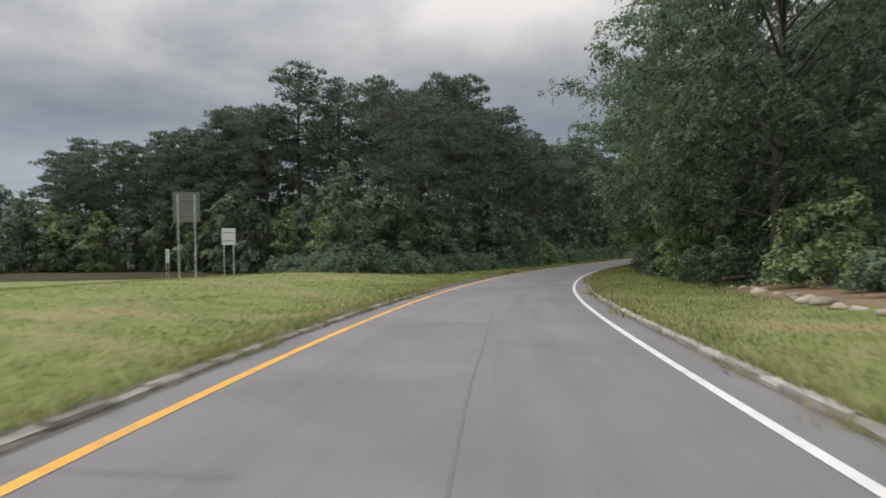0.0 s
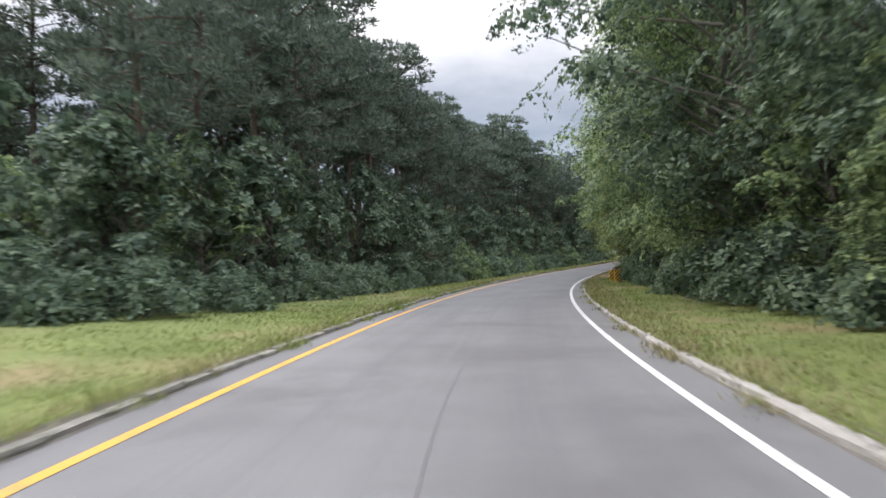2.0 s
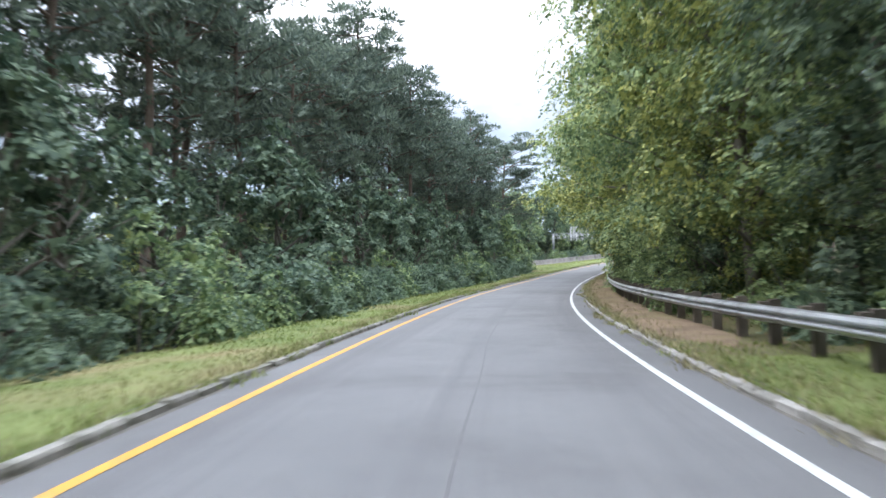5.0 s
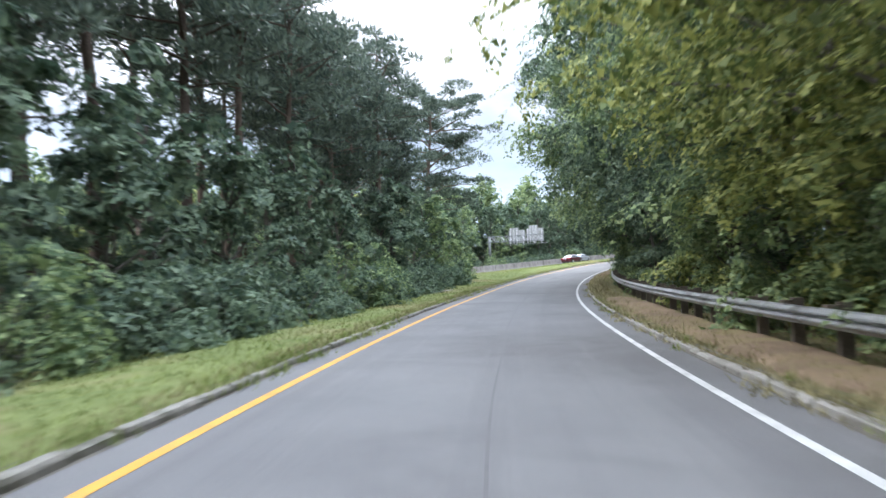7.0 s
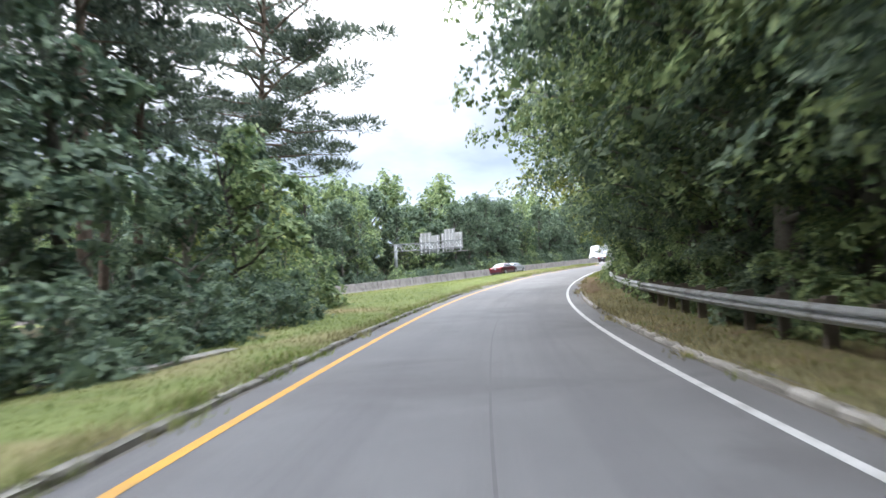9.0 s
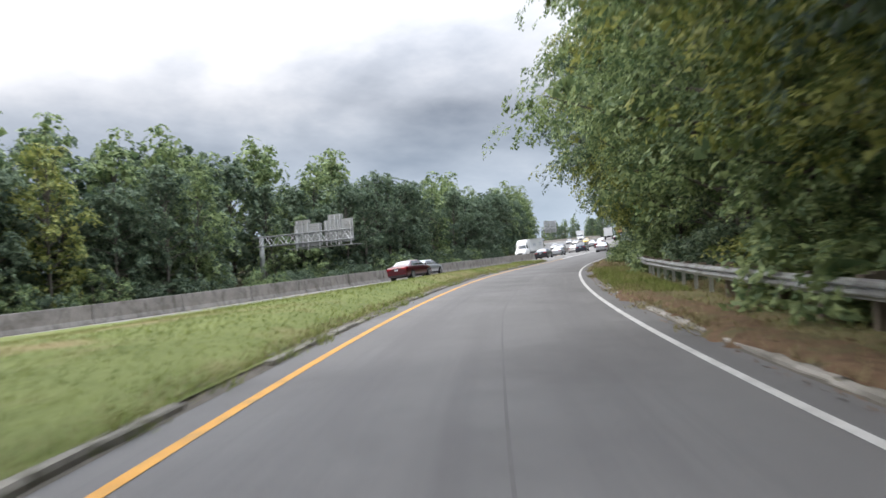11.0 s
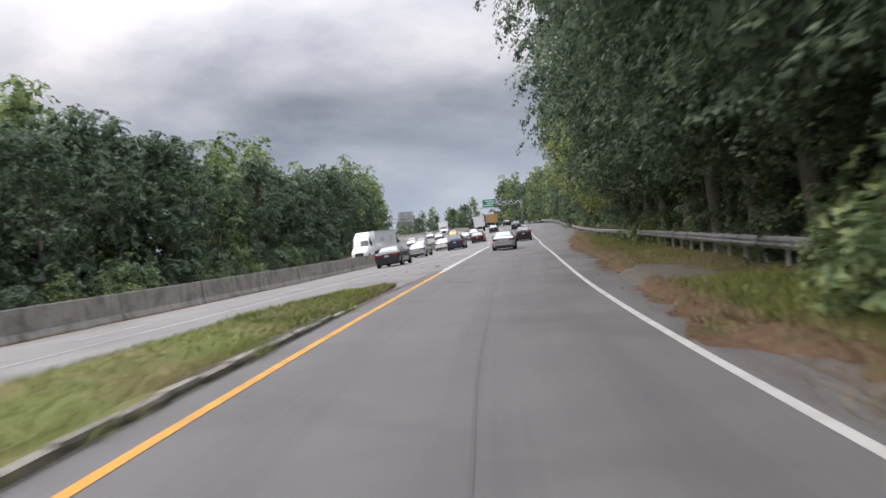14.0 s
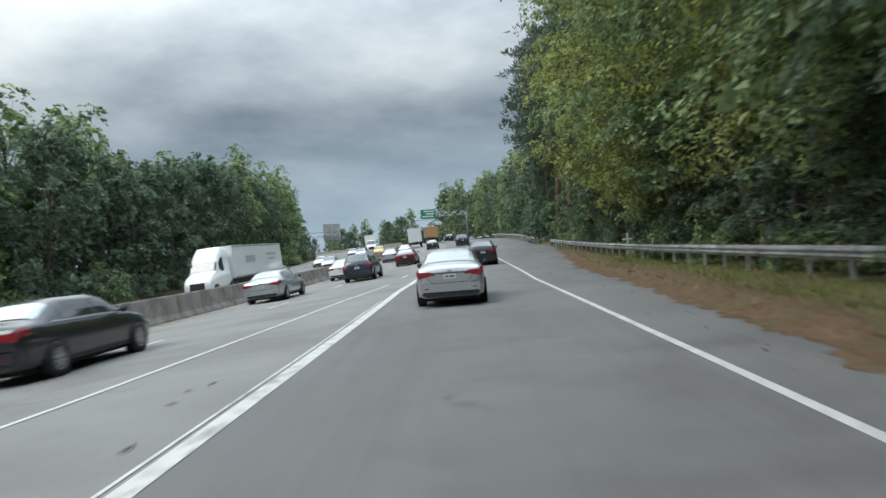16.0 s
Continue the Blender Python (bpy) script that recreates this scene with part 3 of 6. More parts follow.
def limb(points, radii, sides=6):
    """A tapered tube through points."""
    verts, faces = [], []
    for i, (p, r) in enumerate(zip(points, radii)):
        d = (points[min(i + 1, len(points) - 1)] - points[max(i - 1, 0)]).normalized()
        a = d.orthogonal().normalized()
        b = d.cross(a)
        for k in range(sides):
            w = math.tau * k / sides
            verts.append(p + (a * math.cos(w) + b * math.sin(w)) * r)
        if i:
            q = (i - 1) * sides
            faces += [(q + k, q + (k + 1) % sides, q + sides + (k + 1) % sides, q + sides + k) for k in range(sides)]
    return verts, faces


def join(pieces):
    verts, faces, k = [], [], 0
    for v, f in pieces:
        verts += [tuple(map(float, p)) for p in v]
        faces += [tuple(int(i) + k for i in q) for q in f]
        k += len(v)
    return verts, faces


def build_tree(name, label, category, trunk_pieces, crown, bark, leaf):
    top = empty(name, label, category)
    if trunk_pieces:
        v, f = join(trunk_pieces)
        mesh_object("trunk", v, f, bark, top, True)
    mesh_object("crown", crown[0].tolist(), crown[1].tolist(), leaf, top)
    return top


def bent(a, b, n, amount):
    pts = [a.lerp(b, i / n) for i in range(n + 1)]
    off = Vector((0, 0, 0))
    for i in range(1, n + 1):
        off += Vector(rng.normal(size=3)) * amount
        pts[i] = pts[i] + off
    return pts


def leaf_chips(centres, normals, length, width):
    """Many small leaves or needle fans, one triangle each."""
    n = len(centres)
    along = unit(n)
    along -= (along * normals).sum(1, keepdims=True) * normals * 0.8
    along /= np.linalg.norm(along, axis=1, keepdims=True) + 1e-9
    side = np.cross(normals, along)
    side /= np.linalg.norm(side, axis=1, keepdims=True) + 1e-9
    size = rng.uniform(0.6, 1.4, (n, 1))
    a, w = along * length * size, side * width * size
    verts = np.stack([centres - a * 0.45 - w * 0.35, centres - a * 0.15 + w * 0.65, centres + a * 0.55], 1).reshape(-1, 3)
    return verts, np.arange(n * 3).reshape(-1, 3)


def masses(centres, radii, leaves, size, flat, inner=0.10, folded=False, droop=0.0, per=20):
    """Leaves gathered on drooping sprays that lie on the shells of uneven masses, with broad leaves inside that close the view through."""
    c, r = np.array(centres), np.array(radii)
    weight = r**2 / (r**2).sum()
    m = max(1, leaves // per)
    pick = rng.choice(len(c), m, p=weight)
    shell = unit(m)
    shell[:, 2] = np.abs(shell[:, 2]) * np.where(rng.uniform(size=m) < 0.74, 1, -1)
    lump = 1.0 + 0.20 * np.sin(shell[:, 0] * 5 + pick) + 0.18 * np.sin(shell[:, 1] * 6 + pick * 2.1)
    far = (rng.uniform(0.42, 1.0, m) ** 0.5 * lump)[:, None]
    pos = c[pick] + shell * r[pick][:, None] * far * np.array([1.0, 1.0, flat])
    pos[:, 2] -= droop * r[pick] * (shell[:, 0] ** 2 + shell[:, 1] ** 2) * far[:, 0] ** 2
    face = shell * 0.8 + np.array([0, 0, 0.7]) + rng.normal(size=pos.shape) * 0.25
    face /= np.linalg.norm(face, axis=1, keepdims=True)
    out = shell * np.array([1, 1, 0.2]) + np.array([0, 0, -0.25]) + rng.normal(size=pos.shape) * 0.3
    out -= (out * face).sum(1, keepdims=True) * face
    out /= np.linalg.norm(out, axis=1, keepdims=True) + 1e-9
    across = np.cross(face, out)
    # the leaves of one spray lie along its twig, turned like the spray
    k = np.repeat(np.arange(m), per)
    n = len(k)
    reach = ((0.14 + 1.6 * size) * rng.uniform(0.75, 1.3, m))[k][:, None]
    u, v = rng.uniform(-0.7, 1.15, (n, 1)), rng.normal(size=(n, 1)) * 0.36
    at = pos[k] + (out[k] * u + across[k] * v - face[k] * 0.3 * (np.maximum(u, 0) ** 2 + v * v)) * reach + rng.normal(size=(n, 3)) * size * 0.16
    nrm = face[k] + 0.25 * out[k] * u + 0.35 * across[k] * v + rng.normal(size=(n, 3)) * 0.26
    nrm /= np.linalg.norm(nrm, axis=1, keepdims=True)
    outer = leaf_cloud(at, nrm, size * 1.08, size * 0.62) if folded else leaf_chips(at, nrm, size * 1.15, size * 0.8)
    broad = 1.7 if folded else 2.2
    n = int(leaves * (0.2 if folded else inner))
    pick = rng.choice(len(c), n, p=weight)
    pos = c[pick] + unit(n) * (r[pick] * rng.uniform(0.0, 0.5, n))[:, None] * np.array([1.0, 1.0, flat])
    core = leaf_chips(pos, unit(n), size * broad, size * broad * 0.75)
    return np.concatenate([outer[0], core[0]]), np.concatenate([outer[1], core[1] + len(outer[0])])


def pine(height, bare=0.5, puffs=120, spread=3.2, count=56, size=0.44, thick=0.24):
    """A tall pine: a bare trunk and an uneven, round-topped crown of needle puffs on rising limbs."""
    trunk = bent(Vector((0, 0, -0.4)), Vector((rng.normal() * 0.4, rng.normal() * 0.4, height)), 9, 0.09)
    pieces = [limb(trunk, [thick * (1 - 0.85 * i / 9) * height / 20 + 0.02 for i in range(10)], 7)]
    centres, radii = [], []
    limbs = max(8, puffs // 3)
    for k in range(limbs):
        g = (k + rng.uniform(0, 0.9)) / limbs
        f = bare + (0.98 - bare) * g
        i = min(8, int(f * 9))
        base = trunk[i].lerp(trunk[i + 1], f * 9 - i)
        reach = spread * (1.0 - max(0.0, (g - 0.45) / 0.62) ** 2.2) ** 0.5 * rng.uniform(0.45, 1.1) * (0.7 + 0.3 * min(1, g * 3)) + 0.3
        w = k * 2.4 + rng.uniform(-0.5, 0.5)
        tip = base + Vector((math.cos(w) * reach, math.sin(w) * reach, reach * rng.uniform(0.0, 0.45)))
        path = bent(base, tip, 3, 0.03 * reach)
        pieces.append(limb(path, [0.035 + 0.012 * reach, 0.03 + 0.008 * reach, 0.02 + 0.005 * reach, 0.012], 4))
        for q in (0.55, 0.8, 1.0)[(0 if reach > 1.4 else 1):]:
            centres.append(path[0].lerp(path[3], q) + Vector(rng.normal(size=3)) * 0.22 * min(2.0, reach) * 0.6 + Vector((0, 0, 0.2)))
            radii.append(rng.uniform(0.55, 1.1) * (0.58 + 0.12 * spread))
    n = len(centres) * count
    pick = np.repeat(np.arange(len(centres)), count)
    shell = unit(n)
    shell[:, 2] = np.abs(shell[:, 2]) * np.where(rng.uniform(size=n) < 0.8, 1, -0.6)
    r = np.array(radii)[pick][:, None]
    pos = np.array(centres)[pick] + shell * r * rng.uniform(0.15, 1.0, (n, 1)) ** 0.5 * np.array([1, 1, 0.48])
    d = shell + np.array([0, 0, 0.35]) + 0.45 * unit(n)
    d /= np.linalg.norm(d, axis=1, keepdims=True)
    side = np.cross(d, unit(n))
    side /= np.linalg.norm(side, axis=1, keepdims=True)
    ln = size * rng.uniform(0.6, 1.35, (n, 1))
    verts = np.stack([pos - side * ln * 0.16, pos + side * ln * 0.16, pos + d * ln], 1).reshape(-1, 3)
    return pieces, (verts, np.arange(n * 3).reshape(-1, 3))


def broadleaf(height, spread, low, leaves, size, blobs=26, flat=0.5, folded=False, sides=4, droop=0.25, open_top=0.0):
    """A leafy tree: trunk, forked limbs, and leaves gathered in layered, uneven masses round the limb ends."""
    trunk = bent(Vector((0, 0, -0.4)), Vector((rng.normal() * 0.5, rng.normal() * 0.5, height * 0.9)), 6, 0.10)
    pieces = [limb(trunk, [0.23 * (1 - 0.85 * i / 6) * height / 15 + 0.02 for i in range(7)], sides + 2)]
    centres, radii = [], []
    for k in range(blobs):
        g = (k + rng.uniform(0, 1)) / blobs
        f = low + (1 - low) * g
        shape = math.sin(math.pi * min(1, 0.2 + 0.78 * g)) ** 0.6
        w = k * 2.4 + rng.uniform(-0.7, 0.7)
        reach = spread * shape * rng.uniform(0.42, 1.0)
        if spread > 6:  # wide crowns carry their longest limbs high
            reach *= min(1.0, 0.66 + 1.1 * g)
        base = trunk[0].lerp(trunk[-1], min(0.97, f * 0.85))
        tip = Vector((math.cos(w) * reach, math.sin(w) * reach, height * f + rng.normal() * 0.3))
        path = bent(base, tip, 3, 0.14)
        pieces.append(limb(path, [0.09, 0.06, 0.035, 0.012], sides))
        thin = 1.0 - open_top * max(0.0, g - 0.35)
        centres.append(tip)
        radii.append(rng.uniform(0.6, 1.15) * spread * 0.33 * thin)
        if thin > 0.85:
            centres.append(path[2])
            radii.append(rng.uniform(0.5, 0.85) * spread * 0.3)
    return pieces, masses(centres, radii, leaves, size, flat, folded=folded, droop=droop)


def shrub(height, spread, leaves, size, blobs=12):
    pieces, centres, radii = [], [], []
    for k in range(blobs):
        w, reach = rng.uniform(0, math.tau), spread * math.sqrt(rng.uniform(0, 1))
        top = Vector((math.cos(w) * reach, math.sin(w) * reach, height * rng.uniform(0.25, 1.0) * (1 - 0.35 * (reach / spread) ** 2)))
        path = bent(Vector((top.x * 0.2, top.y * 0.2, -0.2)), top, 2, 0.06)
        pieces.append(limb(path, [0.035, 0.024, 0.008], 3))
        centres.append(top)
        radii.append(rng.uniform(0.5, 0.95) * spread * 0.42)
        centres.append(Vector((top.x, top.y, top.z * 0.45)))
        radii.append(rng.uniform(0.5, 0.9) * spread * 0.4)
    v, f = masses(centres, radii, leaves, size, 0.7, droop=0.2)
    v[:, 2] = np.abs(v[:, 2]) + 0.02
    return pieces, (v, f)


kinds = {}


def kind_of(key, name, label, category, made, bark, leaf):
    ob = build_tree(name, label, category, made[0], made[1], bark, leaf)
    kinds[key] = ob
    return ob


for i, (h, bare, n, sp) in enumerate(((21, 0.46, 105, 3.5), (23, 0.52, 105, 3.4), (19, 0.36, 110, 3.7))):
    kind_of(f"pine{i}", "pine_tree", "tall dark pine with a bare trunk and clumped needle crown", "pine tree", pine(h, bare, n, sp), BARK, PINE_LEAF)
# near the road: fine leaves; farther back: coarser ones
for i, (h, sp, low, n, size, leaf, folded, top) in enumerate((
        (18, 6.8, 0.17, 40000, 0.13, LEAF_MID, False, 0.25), (17, 6.6, 0.17, 40000, 0.13, LEAF_YELLOW, False, 0.25),
        (19, 6.6, 0.17, 40000, 0.13, LEAF_DARK, False, 0.4)), 4):
    words = "yellow-green" if leaf is LEAF_YELLOW else "dark green" if leaf is LEAF_DARK else "mid-green"
    kind_of(f"leaf{i}", "broadleaf_tree", f"{words} leafy woodland tree with wide overhanging crown", "tree", broadleaf(h, sp, low, n, size, 54, 0.42, folded, 5, 0.3, top), BARK_GREY, leaf)
for i, (h, sp, n, size, leaf) in enumerate(((2.6, 2.0, 3500, 0.135, LEAF_DARK), (3.4, 2.3, 4200, 0.14, LEAF_MID), (2.2, 1.8, 3500, 0.13, LEAF_YELLOW))):
    words = ("dark green", "mid-green", "yellow-green")[i]
    kind_of(f"bush{i}", "roadside_bush", f"{words} dense leafy bush at the woodland edge", "bush", shrub(h, sp, n, size), BARK_GREY, leaf)
for i, (h, sp, n, size, leaf) in enumerate(((15, 4.6, 7400, 0.28, LEAF_DARK), (17, 4.9, 7600, 0.28, LEAF_MID), (14, 4.4, 7200, 0.28, LEAF_DARK), (16, 4.5, 7000, 0.28, LEAF_YELLOW))):
    words = ("dark green", "mid-green", "dark green", "yellow-green")[i]
    kind_of(f"far{i}", "broadleaf_tree", f"{words} rounded woodland tree in a dense stand", "tree", broadleaf(h, sp, 0.05, n, size, 44, 0.7, False, 3), BARK_GREY, leaf)
for i, (h, sp, n, size, leaf) in enumerate(((8.5, 2.7, 4000, 0.25, LEAF_DARK), (7.5, 2.6, 3800, 0.25, LEAF_MID))):
    words = ("dark green", "mid-green")[i]
    kind_of(f"young{i}", "young_tree", f"{words} young understorey tree leafy to the ground", "tree", broadleaf(h, sp, 0.03, n, size, 22, 0.5, False, 3), BARK_GREY, leaf)
kind_of("sapling", "young_tree", "mid-green young tree with fine leaves to the ground", "tree", broadleaf(7.0, 2.3, 0.03, 9600, 0.118, 26, 0.45, False, 3), BARK_GREY, LEAF_MID)
kind_of("sapling_dark", "young_tree", "dark green young tree with fine leaves to the ground", "tree", broadleaf(7.4, 2.3, 0.03, 9600, 0.118, 26, 0.45, False, 3), BARK_GREY, LEAF_DARK)
kind_of("lone", "pine_tree", "spreading open pine with long bare limbs beside the highway", "pine tree", pine(21, 0.36, 150, 7.2, 230, 0.34, 0.30), BARK, PINE_LEAF)
used = set()


def plant(key, p, scale=1.0, group="woodland trees", lean=0.0):
    """One tree or bush standing on the ground at a place in plan."""
    z = ground_at(p[0], p[1]) - 0.05
    m = Matrix.Translation((p[0], p[1], z)) @ pose(0, 0, 0, lean * rng.normal(), lean * rng.normal(), rng.uniform(0, 360)) @ Matrix.Diagonal(
        (scale * rng.uniform(0.9, 1.1), scale * rng.uniform(0.9, 1.1), scale, 1))
    if key not in used:
        used.add(key)
        kinds[key].matrix_world = m
        tagged(kinds[key], group=group)
        return kinds[key]
    return tagged(copy_thing(kinds[key], m @ Matrix.Diagonal((*[1 / k for k in kinds[key].scale], 1))), group=group)

# ---- planting ----
def along(line, a, b, step, d, jitter, mix, scale=(0.85, 1.15), group="woodland trees", lean=1.5):
    s = a
    while s < b:
        dd = (d(s) if callable(d) else d) + rng.uniform(-jitter, jitter)
        key = mix[int(rng.integers(len(mix)))]
        plant(key, line.at(s + rng.uniform(-step, step) * 0.35, dd), rng.uniform(*scale), group, lean)
        s += step


PINES, BUSHES = ["pine0", "pine1", "pine2"], ["bush0", "bush1", "bush0"]
FAR = ["far0", "far1", "far2", "far0", "far1", "far3"]


def left_wood(s):
    """How far from the ramp the wood on the outside of the curve begins."""
    return 8.5 + 4.0 * float(1 - smooth(44, 58, s)) - 0.9 * float(smooth(110, 170, s))


# outside of the curve, beside the ramp: bushes and low trees in front, pines behind
along(RAMP, 47, 100, 3.2, lambda s: left_wood(s) + 1.0, 0.6, ["bush0"], (0.6, 0.95), "bushes at the wood's edge")
along(RAMP, 100, 176, 3.2, lambda s: left_wood(s) + 0.6, 0.6, ["bush0", "bush1", "bush0"], (0.8, 1.3), "bushes at the wood's edge")
along(RAMP, 50, 174, 4.4, lambda s: left_wood(s) + 3.2, 0.7, ["young0"], (0.75, 1.15))
along(RAMP, 60, 74, 4.4, lambda s: left_wood(s) + 5.5, 0.9, PINES, (0.70, 0.80), lean=1.0)
along(RAMP, 74, 88, 4.4, lambda s: left_wood(s) + 5.0, 0.9, PINES, (0.72, 0.84), lean=1.0)
along(RAMP, 92, 134, 4.6, lambda s: left_wood(s) + 5.2, 1.0, PINES, (0.86, 0.98), lean=1.0)
along(RAMP, 134, 176, 4.6, lambda s: left_wood(s) + 5.4, 1.0, PINES, (0.9, 1.06), lean=1.0)
along(RAMP, 84, 172, 4.8, lambda s: left_wood(s) + 9.4, 1.3, PINES, (0.9, 1.08), lean=1.0)
along(RAMP, 60, 160, 9.0, lambda s: left_wood(s) + 11.5, 2.0, ["young0", "young1"], (0.8, 1.1))
# the front of the same wood, which turns away from the ramp behind the grass mound
corner, away = RAMP.at(50, 14), (RAMP.at(100, 70) - RAMP.at(50, 14)).normalized()
behind = Vector((-away.y, away.x, 0)) * -1


def front_row(a, b, step, depth, jitter, mix, scale, group="woodland trees"):
    v = a
    while v < b:
        p = corner + away * (v + rng.uniform(-0.3, 0.3) * step) + behind * (depth + rng.uniform(-jitter, jitter))
        s, d, _ = RAMP.find(p.x, p.y)
        if d[0] > left_wood(float(s[0])) + min(5.5, depth * 0.4):
            plant(mix[int(rng.integers(len(mix)))], p, rng.uniform(*scale), group, 1.2)
        v += step


front_row(0, 105, 3.6, 1.5, 0.8, ["bush0"], (0.7, 1.15), "bushes at the wood's edge")
front_row(0, 110, 4.8, 5.0, 1.0, ["young0"], (0.6, 0.95))
front_row(0, 120, 7.0, 9, 1.5, ["young0", "young0", "young1"], (0.8, 1.1))
# the tall pines of that wood stand in a curved line behind the understorey
bend = [Vector(p) for p in ((-60, 100, 0), (-37, 94, 0), (-24, 82, 0), (-10, 83, 0), (0, 90, 0))]
for row, (step, back) in enumerate(((3.4, 0), (4.4, 5.0))):
    for a, b in zip(bend, bend[1:]):
        n = max(1, round((b - a).length / step))
        for k in range(n):
            p = a.lerp(b, (k + rng.uniform(0, 0.8)) / n) + Vector((-0.15, 1, 0)) * (back + rng.uniform(-1, 1))
            tall = 0.74 + 0.25 * min(1.0, (p.x + 60) / 40)
            plant(PINES[int(rng.integers(3))], p, tall * rng.uniform(0.94, 1.08))
            if row < 1:
                plant(["young0", "young1"][k % 2], p + Vector((rng.uniform(-2, 2), -3 - 2 * row, 0)), rng.uniform(0.9, 1.25))
# lower trees farther round, across the end of the mound
for k in range(20):
    p = Vector((-118, 72, 0)).lerp(Vector((-28, 118, 0)), (k + rng.uniform(-0.2, 0.2)) / 20)
    plant(["far0", "far2"][k % 2], p, rng.uniform(0.62, 0.85))
    plant(["far2", "far0"][k % 2], p + Vector((-3, 6, 0)), rng.uniform(0.7, 0.9))
    plant(["young0", "young1", "bush1"][k % 3], p + Vector((2, -4, 0)), rng.uniform(0.8, 1.2))
for k in range(12):
    p = Vector((-66, 112, 0)).lerp(Vector((-18, 122, 0)), (k + rng.uniform(-0.3, 0.3)) / 12)
    plant(PINES[k % 3], p, rng.uniform(0.85, 1.0))
# inside of the curve
along(RAMP, 18, 100, 3.8, lambda s: -9.6 - 2.5 * float(1 - smooth(28, 40, s)) + 1.0 * float(smooth(60, 90, s)), 0.7, ["bush0", "bush0", "bush1"], (0.8, 1.3), "bushes at the wood's edge")
along(RAMP, 33, 54, 6.4, -11.0, 0.8, ["leaf6"], (0.85, 1.05))
plant("leaf6", RAMP.at(60, -8.8), 1.16)
along(RAMP, 65, 104, 6.0, lambda s: -9.3, 0.6, ["leaf4", "leaf6", "leaf4"], (0.92, 1.1))
along(RAMP, 44, 104, 3.6, lambda s: -9.8, 0.6, ["sapling"], (0.75, 1.1))
along(RAMP, 20, 60, 6.0, -14.5, 1.5, FAR[:3], (0.5, 0.72))
along(RAMP, 60, 104, 6.0, -14.5, 1.5, FAR, (0.7, 0.95))
along(RAMP, 14, 104, 8.5, -20, 1.5, PINES + FAR[:1], (0.85, 1.1))


def rail_offset(s):
    return -float(np.interp(s, (80, 92, 117, 169, 217, 243, 264, 300, 345, 420), (6.3, 5.45, 5.2, 5.35, 5.5, 6.7, 7.4, 7.9, 8.6, 9.0)))


def right_wood(s):
    return -(lane(s) + 5.36) - 3.4 * float(smooth(236, 300, s)) - 2.0 * float(smooth(300, 340, s))


along(RAMP, 103, 235, 3.4, lambda s: right_wood(s) + 0.15, 0.35, ["bush1", "bush2", "bush0"], (0.8, 1.15), "bushes at the wood's edge")
along(RAMP, 235, 350, 3.2, lambda s: rail_offset(s) - 1.7 - 1.0 * float(smooth(250, 272, s)), 0.3, ["bush0", "bush1", "bush0"], (0.7, 0.95), "bushes at the wood's edge")
along(RAMP, 106, 142, 5.6, lambda s: right_wood(s) + 0.4, 0.4, ["leaf5", "leaf4", "leaf5"], (0.95, 1.08))
along(RAMP, 142, 196, 5.6, lambda s: right_wood(s) + 0.3, 0.4, ["leaf6", "leaf4", "leaf6"], (1.0, 1.15))
for s in (160, 167.5, 175):
    plant("leaf4", RAMP.at(s, -7.0), 1.14)
along(RAMP, 196, 236, 5.6, lambda s: -8.1, 0.3, ["leaf4", "leaf6", "leaf4", "leaf5"], (1.0, 1.15))
along(RAMP, 236, 262, 5.6, lambda s: -8.1 - 0.5 * float(smooth(236, 262, s)), 0.3, ["leaf6"], (1.0, 1.15))
for s, k in ((245.5, 0.84), (251, 0.84), (257, 0.95), (262, 1.08), (267, 1.08), (273, 1.05), (279, 1.05)):
    plant("leaf6", RAMP.at(s, rail_offset(s) - 1.1), k)
plant("leaf6", RAMP.at(283, -8.9), 1.2)
along(RAMP, 106, 225, 4.2, lambda s: rail_offset(s) - 2.0, 0.3, ["sapling", "sapling_dark"], (0.65, 0.85))
along(RAMP, 226, 262, 2.9, lambda s: rail_offset(s) - 2.7 + 0.7 * float(smooth(240, 244, s)), 0.3, ["sapling_dark"], (0.75, 1.1))
along(RAMP, 262, 352, 3.2, lambda s: rail_offset(s) - 2.2, 0.4, ["sapling_dark", "sapling_dark", "sapling"], (0.75, 1.15))
along(RAMP, 256, 296, 2.6, lambda s: rail_offset(s) - 1.5, 0.2, ["sapling_dark", "bush1", "sapling_dark"], (0.5, 0.68))
# growth that hangs down over the rail
for s, k, key in ((242.5, 1.1, "bush1"), (245, 1.25, "bush0"), (247.5, 1.1, "bush1")):
    plant(key, RAMP.at(s, rail_offset(s) - 0.7), k, "bushes at the wood's edge")
for s in (243.5, 246.5):
    plant("sapling_dark", RAMP.at(s, rail_offset(s) - 0.9), 0.95)
along(RAMP, 266, 288, 6.0, lambda s: -10.2, 0.4, ["leaf6"], (1.05, 1.2))
plant("leaf4", RAMP.at(291, -10.2), 1.2)
along(RAMP, 298, 330, 5.4, lambda s: rail_offset(s) - 3.3, 0.5, ["leaf5", "leaf4", "leaf5"], (1.0, 1.12))
along(RAMP, 332, 356, 4.6, lambda s: rail_offset(s) - 1.4, 0.5, ["pine2", "pine0", "pine2"], (1.0, 1.12))
along(RAMP, 103, 345, 8.0, lambda s: right_wood(s) - 5.0, 1.0, FAR, (0.75, 1.0))
along(RAMP, 104, 345, 10.0, lambda s: right_wood(s) - 10.5, 1.6, PINES, (0.9, 1.1))
